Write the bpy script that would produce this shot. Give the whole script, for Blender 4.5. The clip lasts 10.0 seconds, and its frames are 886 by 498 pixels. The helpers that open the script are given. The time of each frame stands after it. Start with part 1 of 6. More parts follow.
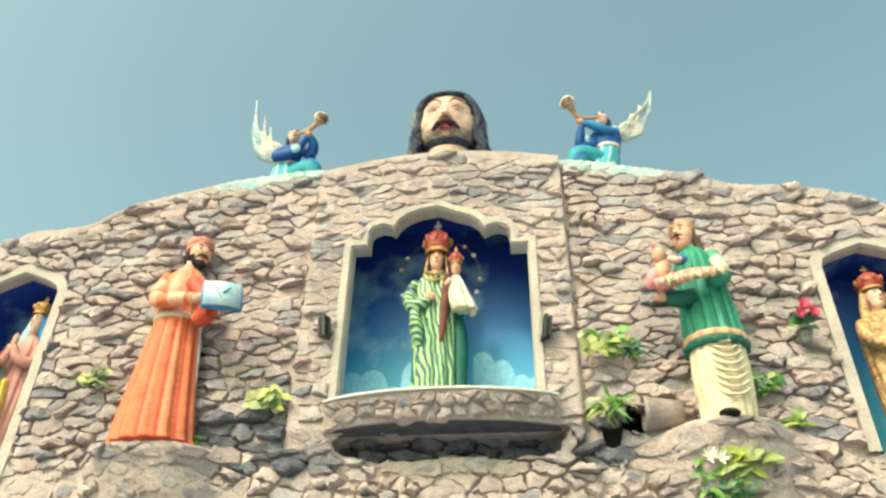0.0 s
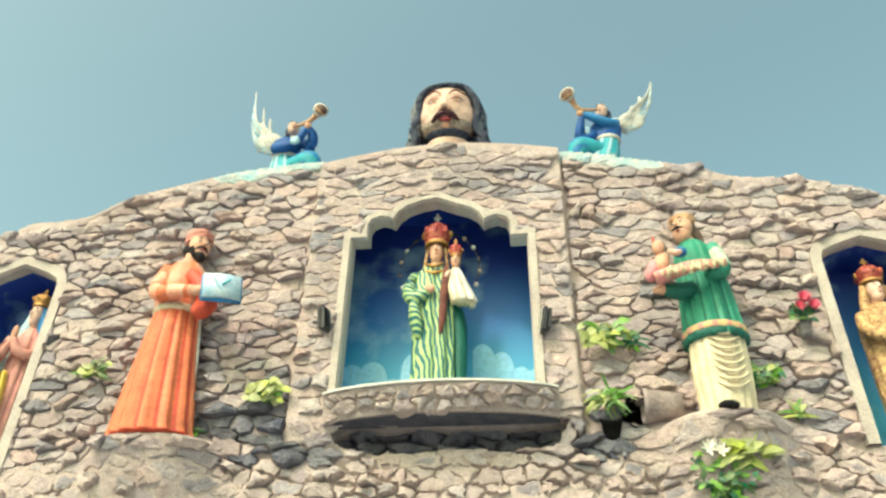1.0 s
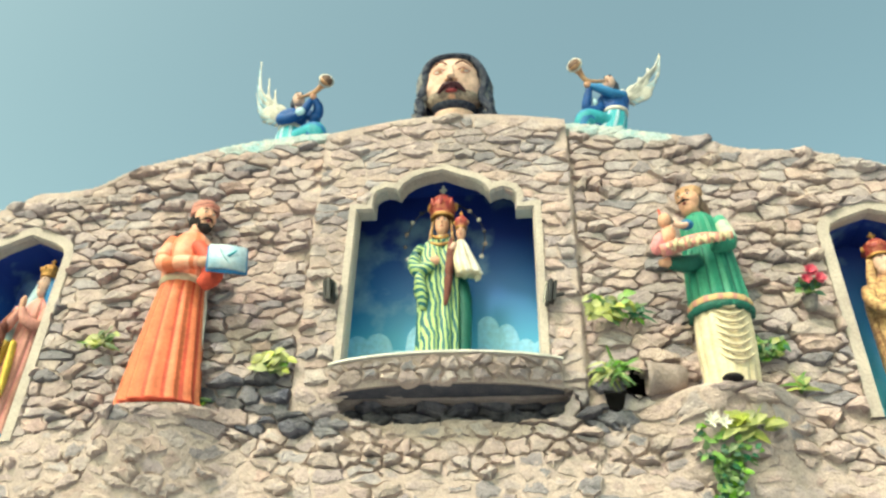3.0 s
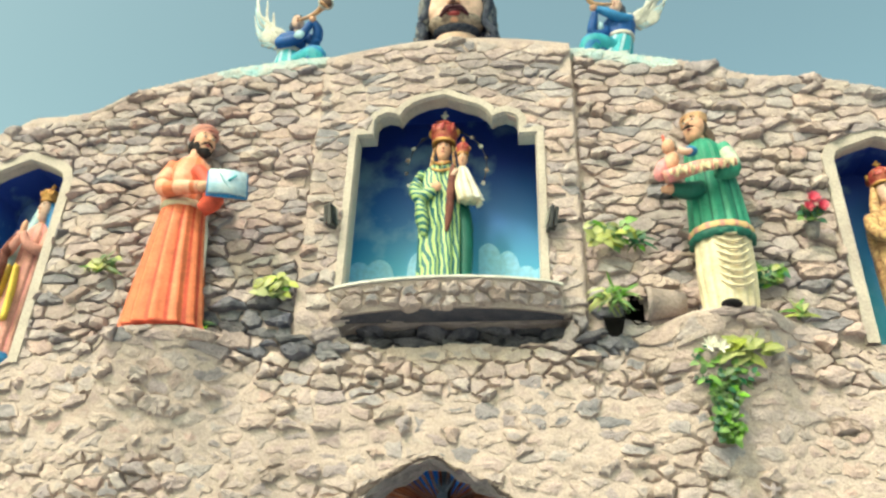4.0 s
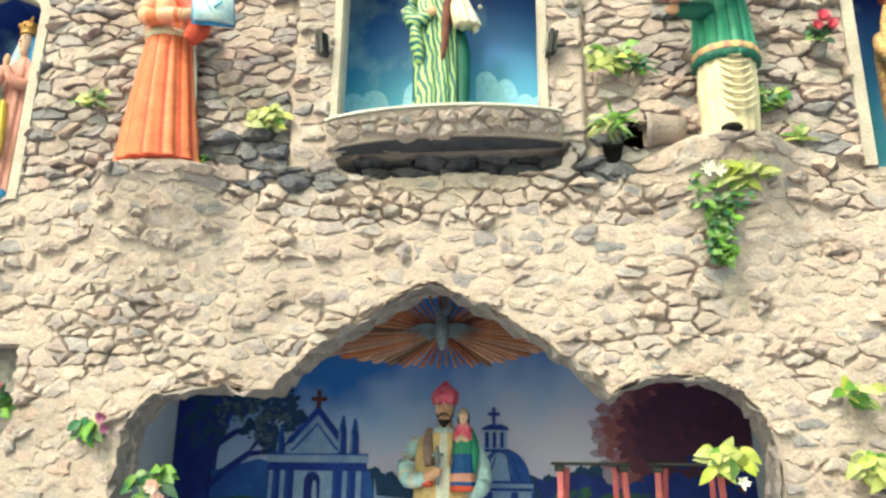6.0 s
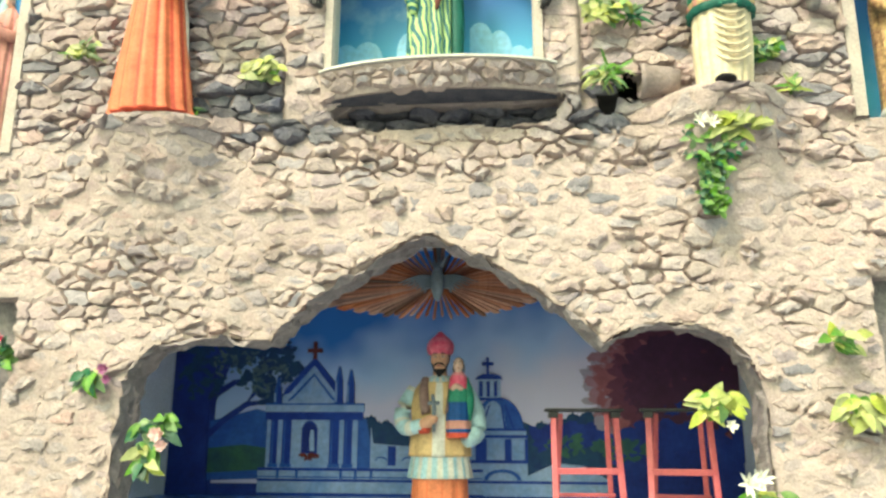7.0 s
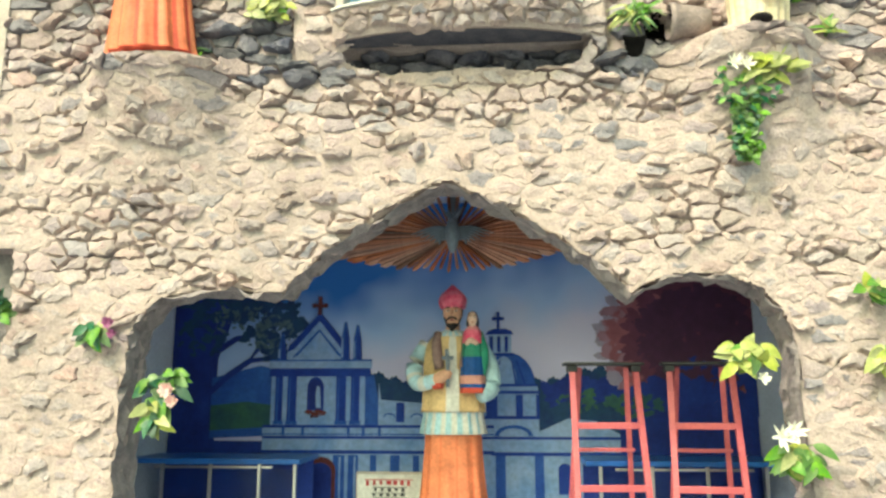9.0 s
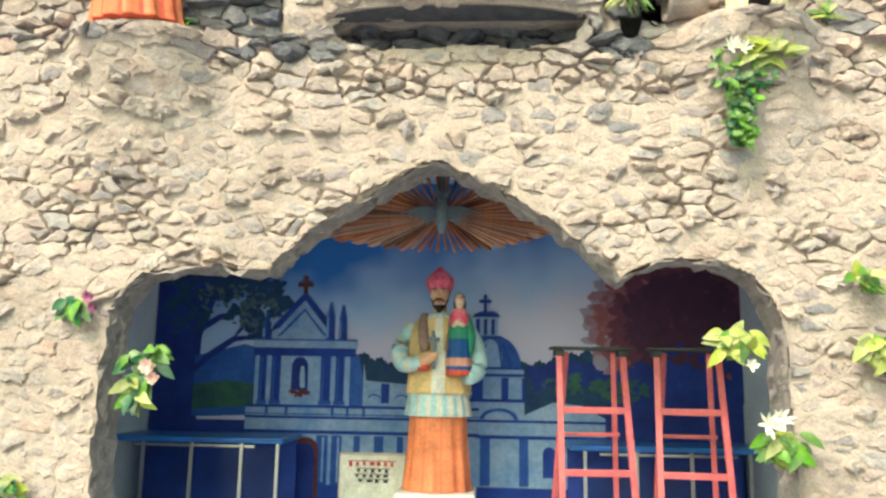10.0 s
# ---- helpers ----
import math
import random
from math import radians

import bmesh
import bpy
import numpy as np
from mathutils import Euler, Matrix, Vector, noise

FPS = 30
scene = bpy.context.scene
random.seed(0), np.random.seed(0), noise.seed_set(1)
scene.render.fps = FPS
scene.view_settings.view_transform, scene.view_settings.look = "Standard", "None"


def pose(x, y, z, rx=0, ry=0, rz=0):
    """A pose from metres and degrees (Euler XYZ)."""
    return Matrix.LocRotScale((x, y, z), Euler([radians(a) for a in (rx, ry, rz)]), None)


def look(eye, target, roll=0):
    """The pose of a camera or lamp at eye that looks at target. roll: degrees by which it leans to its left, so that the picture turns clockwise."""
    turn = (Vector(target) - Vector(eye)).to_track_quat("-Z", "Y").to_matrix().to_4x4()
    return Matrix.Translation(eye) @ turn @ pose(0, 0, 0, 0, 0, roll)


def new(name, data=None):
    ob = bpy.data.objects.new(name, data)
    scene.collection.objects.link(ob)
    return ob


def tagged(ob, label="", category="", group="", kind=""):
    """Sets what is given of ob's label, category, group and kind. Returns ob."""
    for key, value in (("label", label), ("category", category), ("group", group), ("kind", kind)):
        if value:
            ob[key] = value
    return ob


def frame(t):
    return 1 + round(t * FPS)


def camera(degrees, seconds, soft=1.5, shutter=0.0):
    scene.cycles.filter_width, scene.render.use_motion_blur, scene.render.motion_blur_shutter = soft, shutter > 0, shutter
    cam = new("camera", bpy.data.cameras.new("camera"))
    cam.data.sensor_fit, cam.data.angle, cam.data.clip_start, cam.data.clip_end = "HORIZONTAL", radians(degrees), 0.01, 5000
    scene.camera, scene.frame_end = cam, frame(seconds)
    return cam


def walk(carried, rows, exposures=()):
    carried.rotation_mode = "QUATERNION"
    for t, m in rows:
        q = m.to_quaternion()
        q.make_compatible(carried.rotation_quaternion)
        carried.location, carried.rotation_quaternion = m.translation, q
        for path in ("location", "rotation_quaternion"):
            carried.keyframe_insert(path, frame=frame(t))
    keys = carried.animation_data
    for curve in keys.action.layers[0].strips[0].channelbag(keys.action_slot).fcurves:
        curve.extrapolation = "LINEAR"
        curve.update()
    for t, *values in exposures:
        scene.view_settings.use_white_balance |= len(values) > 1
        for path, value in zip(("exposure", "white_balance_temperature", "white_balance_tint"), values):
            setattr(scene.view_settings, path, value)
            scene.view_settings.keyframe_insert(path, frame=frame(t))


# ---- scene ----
cam = camera(59.3, 10.0, soft=2.6)
PATH = [
    (0, (0.684, -4.648, 1.838), (0.488, -3.044, 3.016), 1.1),
    (0.5, (0.671, -4.647, 1.846), (0.479, -3.034, 3.014), 1.0),
    (1, (0.686, -4.646, 1.845), (0.489, -3.029, 3.006), 1.1),
    (1.5, (0.68, -4.645, 1.836), (0.482, -3.023, 2.988), 1.2),
    (2, (0.669, -4.645, 1.838), (0.473, -3.014, 2.978), 1.2),
    (3.3, (0.698, -4.628, 1.844), (0.474, -2.955, 2.917), 1.7),
    (3.5, (0.69, -4.617, 1.825), (0.466, -2.926, 2.87), 1.8),
    (4, (0.692, -4.597, 1.804), (0.465, -2.856, 2.762), 1.9),
    (4.5, (0.697, -4.565, 1.789), (0.465, -2.769, 2.638), 1.8),
    (5, (0.69, -4.553, 1.76), (0.457, -2.709, 2.5), 1.5),
    (5.5, (0.687, -4.543, 1.752), (0.453, -2.667, 2.405), 1.1),
    (7, (0.644, -4.607, 1.707), (0.442, -2.674, 2.18), 0.3),
    (7.5, (0.598, -4.573, 1.688), (0.42, -2.628, 2.118), 0.2),
    (8, (0.556, -4.523, 1.692), (0.384, -2.572, 2.094), 0.2),
    (8.5, (0.485, -4.48, 1.676), (0.317, -2.524, 2.06), 0.2),
    (9, (0.39, -4.426, 1.672), (0.237, -2.469, 2.05), 0.0),
    (9.5, (0.367, -4.384, 1.672), (0.229, -2.424, 2.043), 0.2),
    (10, (0.379, -4.362, 1.667), (0.258, -2.394, 2.003), 1.0),
]
walk(cam, [(t, look(eye, target, roll)) for t, eye, target, roll in PATH], [(0, 0.94), (3.5, 0.88), (4.5, 0.9), (5.5, 1.0), (7, 1.07), (10, 1.05)])

# ---------------------------------------------------------------- light
SUN_EL, SUN_AZ = radians(47), radians(-30)      # azimuth from straight behind the viewer, towards the viewer's left
sun_dir = Vector((math.sin(SUN_AZ) * math.cos(SUN_EL), -math.cos(SUN_AZ) * math.cos(SUN_EL), math.sin(SUN_EL)))
world = bpy.data.worlds.new("sky")
scene.world = world
world.use_nodes = True
wn, wl = world.node_tree.nodes, world.node_tree.links
sky = wn.new("ShaderNodeTexSky")
sky.sky_type = "NISHITA"
sky.sun_disc = False
sky.sun_elevation = SUN_EL
sky.sun_rotation = math.atan2(sun_dir.x, sun_dir.y)
sky.air_density, sky.dust_density, sky.ozone_density = 1.0, 5.0, 1.0
haze = wn.new("ShaderNodeMix")
haze.data_type, haze.blend_type = "RGBA", "MULTIPLY"
haze.inputs["Factor"].default_value, haze.inputs["B"].default_value = 1.0, (1.07, 1.22, 0.82, 1)
wn["Background"].inputs[1].default_value = 0.15
wl.new(sky.outputs[0], haze.inputs["A"])
wl.new(haze.outputs["Result"], wn["Background"].inputs[0])
sun_data = bpy.data.lights.new("sun", "SUN")
sun_data.energy, sun_data.angle, sun_data.color = 1.08, radians(5), (1.0, 0.8, 0.86)
sun = new("sun", sun_data)
sun.matrix_world = look(sun_dir * 30, (0, 0, 0))


# ---------------------------------------------------------------- materials
def material(name, base, other=None, rough=0.7, scale=6.0, fine=60.0, bump=0.2, metal=0.0, per="", spread=0.25, spec=0.4, stain=0.0, cool=False):
    """Two-scale procedural surface; per: 'object' or 'island' varies it from piece to piece, cool: the dark pieces are blue-grey."""
    m = bpy.data.materials.new(name)
    m.use_nodes = True
    n, l = m.node_tree.nodes, m.node_tree.links
    b = n["Principled BSDF"]
    b.inputs["Roughness"].default_value, b.inputs["Metallic"].default_value = rough, metal
    b.inputs["Specular IOR Level"].default_value = spec
    co = n.new("ShaderNodeTexCoord")
    big, small = n.new("ShaderNodeTexNoise"), n.new("ShaderNodeTexNoise")
    for t, s, d in ((big, scale, 5), (small, fine, 3)):
        t.inputs["Scale"].default_value, t.inputs["Detail"].default_value = s, d
        l.new(co.outputs["Object"], t.inputs["Vector"])
    other = other or tuple(c * 0.75 for c in base)
    mix = n.new("ShaderNodeMix")
    mix.data_type = "RGBA"
    mix.inputs["A"].default_value, mix.inputs["B"].default_value = (*base, 1), (*other, 1)
    ramp = n.new("ShaderNodeMapRange")
    ramp.inputs["From Min"].default_value, ramp.inputs["From Max"].default_value = 0.35, 0.7
    l.new(big.outputs["Fac"], ramp.inputs["Value"])
    l.new(ramp.outputs["Result"], mix.inputs["Factor"])
    hsv = n.new("ShaderNodeHueSaturation")
    l.new(mix.outputs["Result"], hsv.inputs["Color"])
    val = n.new("ShaderNodeMapRange")
    val.inputs["From Min"].default_value, val.inputs["From Max"].default_value = 0.25, 0.75
    val.inputs["To Min"].default_value, val.inputs["To Max"].default_value = 0.82, 1.15
    l.new(small.outputs["Fac"], val.inputs["Value"])
    last = val.outputs["Result"]
    if per:
        src = n.new("ShaderNodeObjectInfo").outputs["Random"] if per == "object" else n.new("ShaderNodeNewGeometry").outputs["Random Per Island"]
        step = n.new("ShaderNodeValToRGB")
        e = step.color_ramp.elements
        e[0].color, e[1].color = (1 - spread * 1.9,) * 3 + (1,), (1 + spread * 0.25,) * 3 + (1,)
        mid = e.new(0.07 if cool else 0.13)
        mid.color = (1 - spread * 1.2,) * 3 + (1,)
        mid = e.new(0.17 if cool else 0.3)
        mid.color = (1 - spread * 0.2,) * 3 + (1,)
        l.new(src, step.inputs["Fac"])
        mul = n.new("ShaderNodeMath")
        mul.operation = "MULTIPLY"
        l.new(step.outputs["Color"], mul.inputs[0])
        l.new(last, mul.inputs[1])
        last = mul.outputs[0]
        hue = n.new("ShaderNodeMath")
        hue.operation, hue.inputs[1].default_value = "MULTIPLY", 7.31
        frac = n.new("ShaderNodeMath")
        frac.operation = "FRACT"
        l.new(src, hue.inputs[0])
        l.new(hue.outputs[0], frac.inputs[0])
        sat = n.new("ShaderNodeMapRange")
        sat.inputs["To Min"].default_value, sat.inputs["To Max"].default_value = 0.7, 1.25
        l.new(frac.outputs[0], sat.inputs["Value"])
        l.new(sat.outputs["Result"], hsv.inputs["Saturation"])
    if stain:
        geo, blot, cut, both = n.new("ShaderNodeNewGeometry"), n.new("ShaderNodeTexNoise"), n.new("ShaderNodeMapRange"), n.new("ShaderNodeMath")
        blot.inputs["Scale"].default_value, blot.inputs["Detail"].default_value = 1.5, 6
        cut.inputs["From Min"].default_value, cut.inputs["From Max"].default_value = 0.5, 0.68
        cut.inputs["To Min"].default_value, cut.inputs["To Max"].default_value = 1.05, 1 - stain
        both.operation = "MULTIPLY"
        l.new(geo.outputs["Position"], blot.inputs["Vector"])
        l.new(blot.outputs["Fac"], cut.inputs["Value"])
        l.new(cut.outputs["Result"], both.inputs[0])
        l.new(last, both.inputs[1])
        last = both.outputs[0]
    l.new(last, hsv.inputs["Value"])
    colour = hsv.outputs["Color"]
    if per and cool:
        cast, tone = n.new("ShaderNodeValToRGB"), n.new("ShaderNodeMix")
        k = cast.color_ramp.elements
        k[0].color, k[1].color = (0.86, 0.95, 1.08, 1), (1.0, 1.0, 1.0, 1)
        k[1].position = 0.35
        for at_, c in ((0.62, (1.03, 1.0, 0.94, 1)), (0.68, (0.98, 1.0, 1.02, 1)), (0.93, (1.0, 1.0, 1.0, 1)), (0.97, (1.07, 0.96, 0.9, 1))):
            k.new(at_).color = c
        l.new(src, cast.inputs["Fac"])
        tone.data_type, tone.blend_type = "RGBA", "MULTIPLY"
        tone.inputs["Factor"].default_value = 1.0
        l.new(colour, tone.inputs["A"])
        l.new(cast.outputs["Color"], tone.inputs["B"])
        colour = tone.outputs["Result"]
    l.new(colour, b.inputs["Base Color"])
    if bump:
        bp = n.new("ShaderNodeBump")
        bp.inputs["Strength"].default_value, bp.inputs["Distance"].default_value = bump, 0.02
        add = n.new("ShaderNodeMath")
        l.new(big.outputs["Fac"], add.inputs[0])
        l.new(small.outputs["Fac"], add.inputs[1])
        l.new(add.outputs[0], bp.inputs["Height"])
        l.new(bp.outputs["Normal"], b.inputs["Normal"])
    return m


def striped(name, a, b_, direction, scale, wobble=1.0, rough=0.4, width=0.5):
    """Painted stripes along a direction of the thing's own space."""
    m = material(name, a, rough=rough, bump=0.1)
    n, l = m.node_tree.nodes, m.node_tree.links
    co = n.new("ShaderNodeTexCoord")
    mp = n.new("ShaderNodeVectorMath")
    mp.operation = "DOT_PRODUCT"
    mp.inputs[1].default_value = direction
    nz = n.new("ShaderNodeTexNoise")
    nz.inputs["Scale"].default_value = 5
    l.new(co.outputs["Object"], nz.inputs["Vector"])
    l.new(co.outputs["Object"], mp.inputs[0])
    f = n.new("ShaderNodeMath")
    f.operation, f.inputs[1].default_value = "MULTIPLY_ADD", scale
    l.new(mp.outputs["Value"], f.inputs[0])
    w = n.new("ShaderNodeMath")
    w.operation, w.inputs[1].default_value = "MULTIPLY", wobble
    l.new(nz.outputs["Fac"], w.inputs[0])
    l.new(w.outputs[0], f.inputs[2])
    fr = n.new("ShaderNodeMath")
    fr.operation = "FRACT"
    l.new(f.outputs[0], fr.inputs[0])
    gt = n.new("ShaderNodeMath")
    gt.operation, gt.inputs[1].default_value = "GREATER_THAN", width
    l.new(fr.outputs[0], gt.inputs[0])
    mix = n.new("ShaderNodeMix")
    mix.data_type = "RGBA"
    mix.inputs["A"].default_value, mix.inputs["B"].default_value = (*a, 1), (*b_, 1)
    l.new(gt.outputs[0], mix.inputs["Factor"])
    l.new(mix.outputs["Result"], n["Principled BSDF"].inputs["Base Color"])
    return m


def paint(name, base, rough=0.55, dirt=0.68):
    return material(name, base, tuple(c * dirt for c in base), rough=rough, scale=7, fine=45, bump=0.12, spec=0.3)


STONE_A, STONE_B = (0.46, 0.377, 0.362), (0.335, 0.275, 0.275)
stone_piece = material("rubble_stone", STONE_A, STONE_B, 0.88, 12, 60, 0.65, per="object", spread=0.2, stain=0.2, cool=True)
stone_rest = material("rubble_stone_rest", STONE_A, STONE_B, 0.88, 12, 60, 0.65, per="island", spread=0.2, stain=0.2, cool=True)
stone_blue = material("turquoise_washed_stone", (0.5, 0.51, 0.49), (0.28, 0.48, 0.52), 0.85, 7, 50, 0.9, per="island", spread=0.25)
mortar_blue = material("turquoise_washed_mortar", (0.55, 0.54, 0.51), (0.26, 0.48, 0.53), 0.9, 14, 60, 0.8)
mortar = material("lime_mortar", (0.48, 0.392, 0.362), (0.395, 0.324, 0.305), 0.92, 11, 60, 0.5, stain=0.22)
plaster = material("cream_plaster", (0.48, 0.425, 0.38), (0.38, 0.33, 0.3), 0.8, 5, 60, 0.25)
plaster_inner = material("whitewashed_plaster", (0.66, 0.73, 0.84), (0.55, 0.62, 0.73), 0.85, 3, 50, 0.15)
# wet stones by the plants; also paints shade onto the hollow's stones
damp_shade_stone = material("damp_shade_dark_stone", (0.24, 0.23, 0.26), (0.1, 0.105, 0.14), 0.9, 9, 60, 0.9, per="island", spread=0.3)
# the shade under the balcony is put into this dark colour
shade_stone = material("balcony_shade_stone", (0.1, 0.1, 0.125), (0.05, 0.052, 0.075), 0.9, 9, 60, 0.9)
# greyer than the wall: some of the arch's shade is in this colour
reveal_stone = material("shaded_reveal_stone", (0.33, 0.285, 0.285), (0.2, 0.178, 0.19), 0.92, 12, 60, 0.9)
rough_render = material("grey_rough_render", (0.26, 0.24, 0.235), (0.15, 0.14, 0.15), 0.92, 9, 60, 0.9)
white_paint = paint("white_paint", (0.68, 0.67, 0.63))


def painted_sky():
    """Clouded sky paint, deepening upwards as backdrops do and to paint in niche shade."""
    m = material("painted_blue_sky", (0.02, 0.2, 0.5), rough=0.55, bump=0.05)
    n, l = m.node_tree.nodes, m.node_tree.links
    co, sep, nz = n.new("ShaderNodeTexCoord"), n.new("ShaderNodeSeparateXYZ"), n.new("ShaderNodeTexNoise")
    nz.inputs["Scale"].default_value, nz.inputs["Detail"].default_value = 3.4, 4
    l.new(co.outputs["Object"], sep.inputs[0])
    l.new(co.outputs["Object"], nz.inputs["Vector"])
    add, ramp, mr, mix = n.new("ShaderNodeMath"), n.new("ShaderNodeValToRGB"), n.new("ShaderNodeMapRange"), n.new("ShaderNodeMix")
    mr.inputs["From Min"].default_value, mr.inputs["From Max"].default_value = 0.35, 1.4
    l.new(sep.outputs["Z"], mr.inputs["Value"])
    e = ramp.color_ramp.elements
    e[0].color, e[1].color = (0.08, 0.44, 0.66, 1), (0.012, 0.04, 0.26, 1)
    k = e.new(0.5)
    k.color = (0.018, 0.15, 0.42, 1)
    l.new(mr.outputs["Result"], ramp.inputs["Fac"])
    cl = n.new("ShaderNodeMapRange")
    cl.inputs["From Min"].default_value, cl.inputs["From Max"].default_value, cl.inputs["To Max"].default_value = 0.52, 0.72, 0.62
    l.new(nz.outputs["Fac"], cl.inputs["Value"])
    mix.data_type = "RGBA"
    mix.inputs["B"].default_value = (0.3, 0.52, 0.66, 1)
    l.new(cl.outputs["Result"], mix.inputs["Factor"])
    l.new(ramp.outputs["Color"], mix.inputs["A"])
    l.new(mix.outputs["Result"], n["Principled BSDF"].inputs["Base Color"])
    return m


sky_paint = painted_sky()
sky_pale = material("painted_pale_cloud", (0.3, 0.62, 0.78), (0.2, 0.52, 0.74), 0.55, 4, 30, 0.05)
skin = paint("painted_skin", (0.72, 0.4, 0.27))
skin_pale = paint("painted_pale_skin", (0.78, 0.53, 0.42), 0.62)
hair_dark = material("painted_dark_hair", (0.014, 0.013, 0.016), (0.035, 0.03, 0.032), 0.8, 14, 70, 0.5, spec=0.15)
hair_grey = material("painted_grizzled_beard", (0.17, 0.13, 0.11), (0.42, 0.34, 0.27), 0.6, 32, 80, 0.6)
hair_brown = material("painted_brown_hair", (0.1, 0.06, 0.045), (0.2, 0.13, 0.09), 0.6, 26, 80, 0.5)
hair_ink = material("painted_blue_black_hair", (0.012, 0.02, 0.05), (0.09, 0.105, 0.14), 0.65, 30, 80, 0.6, spec=0.25)
hair_streak = material("painted_grey_hair_streak", (0.1, 0.11, 0.13), (0.3, 0.3, 0.3), 0.6, 26, 80, 0.5)
moustache = paint("painted_dark_maroon", (0.06, 0.015, 0.025), 0.6)
lip_red = paint("painted_lip", (0.35, 0.06, 0.07))
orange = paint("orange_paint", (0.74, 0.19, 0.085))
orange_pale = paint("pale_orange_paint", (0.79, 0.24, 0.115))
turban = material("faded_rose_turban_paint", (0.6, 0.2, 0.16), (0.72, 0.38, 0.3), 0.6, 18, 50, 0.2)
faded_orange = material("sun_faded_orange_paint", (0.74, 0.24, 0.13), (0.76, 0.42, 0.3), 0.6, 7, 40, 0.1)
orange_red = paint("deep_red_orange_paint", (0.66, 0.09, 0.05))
pink = paint("pink_paint", (0.75, 0.28, 0.3))
rose = paint("rose_paint", (0.64, 0.3, 0.25))
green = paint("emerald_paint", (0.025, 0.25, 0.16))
sleeve_pale = material("pale_sleeve_paint", (0.55, 0.56, 0.45), (0.2, 0.42, 0.32), 0.6, 16, 50, 0.1)
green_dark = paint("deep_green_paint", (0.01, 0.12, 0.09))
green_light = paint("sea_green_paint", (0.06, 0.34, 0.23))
cream = paint("cream_paint", (0.72, 0.63, 0.45))
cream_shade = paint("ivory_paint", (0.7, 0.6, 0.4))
gold = material("gold_paint", (0.55, 0.32, 0.1), (0.36, 0.17, 0.05), 0.45, 12, 60, 0.3, metal=0.35)
gold_lace = material("gold_lace_paint", (0.66, 0.44, 0.2), (0.2, 0.08, 0.04), 0.5, 34, 70, 0.6)
crown_red = material("red_and_gold_crown", (0.33, 0.03, 0.04), (0.4, 0.12, 0.06), 0.4, 22, 60, 0.4)
brown_cloth = material("maroon_cloth", (0.12, 0.035, 0.03), (0.2, 0.07, 0.05), 0.8, 20, 80, 0.4)
mauve_cloth = material("mauve_stole_paint", (0.22, 0.13, 0.12), (0.3, 0.2, 0.18), 0.7, 20, 60, 0.3)
yellow = paint("yellow_paint", (0.85, 0.6, 0.1))
blue_deep = paint("deep_blue_paint", (0.005, 0.08, 0.3), 0.6)
blue_mid = paint("azure_paint", (0.025, 0.2, 0.46))
turquoise = paint("turquoise_paint", (0.035, 0.36, 0.44), 0.6)
wing_white = paint("wing_white_paint", (0.55, 0.55, 0.5), 0.6)
wing_blue = paint("wing_pale_blue_paint", (0.4, 0.62, 0.72))
horn_brass = material("tan_horn_paint", (0.6, 0.36, 0.2), (0.4, 0.2, 0.1), 0.45, 10, 60, 0.1)
horn_inside = material("horn_mouth_shade", (0.12, 0.07, 0.05), rough=0.8, bump=0.1)
sari = striped("striped_sari", (0.008, 0.11, 0.13), (0.36, 0.5, 0.2), (1.0, 0.35, 0.14), 24, 3.2, 0.5, 0.5)
sari_sleeve = striped("striped_sari_sleeve", (0.008, 0.11, 0.13), (0.36, 0.5, 0.2), (0.35, 0.1, 0.95), 24, 2.0, 0.45, 0.5)
sky_blue_cloth = paint("pale_blue_cloth_paint", (0.45, 0.66, 0.74))
book_page = material("painted_book_page", (0.5, 0.6, 0.66), (0.28, 0.46, 0.6), 0.5, 9, 40, 0.05)
tan_cloth = paint("tan_vestment_paint", (0.66, 0.46, 0.23))
red_paint = material("salmon_red_steel_paint", (0.55, 0.13, 0.145), (0.44, 0.09, 0.11), 0.45, 8, 60, 0.15)
steel = material("brushed_steel", (0.6, 0.6, 0.6), rough=0.3, metal=1.0, bump=0.05)
black_metal = material("black_metal", (0.02, 0.02, 0.022), (0.04, 0.04, 0.045), 0.5, 10, 60, 0.2)
near_black = material("near_black", (0.006, 0.006, 0.006), (0.012, 0.011, 0.011), 0.95, 10, 60, 0.3, spec=0.1)
clay_pot = material("weathered_clay", (0.36, 0.29, 0.27), (0.24, 0.2, 0.2), 0.9, 9, 50, 0.6)
blue_top = paint("blue_laminate", (0.02, 0.12, 0.42), 0.3)
wood_ray = material("varnished_wood", (0.48, 0.21, 0.125), (0.28, 0.11, 0.08), 0.5, 8, 50, 0.25, per="object", spread=0.4)
dove_grey = paint("dove_grey_paint", (0.17, 0.21, 0.26))
floor_mat = material("pale_bounce_floor", (0.52, 0.57, 0.66), (0.43, 0.48, 0.56), 0.5, 3, 40, 0.1)
# unseen ground, toned pale and bluish to bounce light upwards
ground_mat = material("pale_bounce_ground", (0.31, 0.33, 0.38), (0.23, 0.25, 0.29), 0.9, 1.2, 30, 0.3)
ink_red = paint("red_lettering", (0.5, 0.05, 0.06))
ink_black = paint("black_lettering", (0.04, 0.04, 0.05))
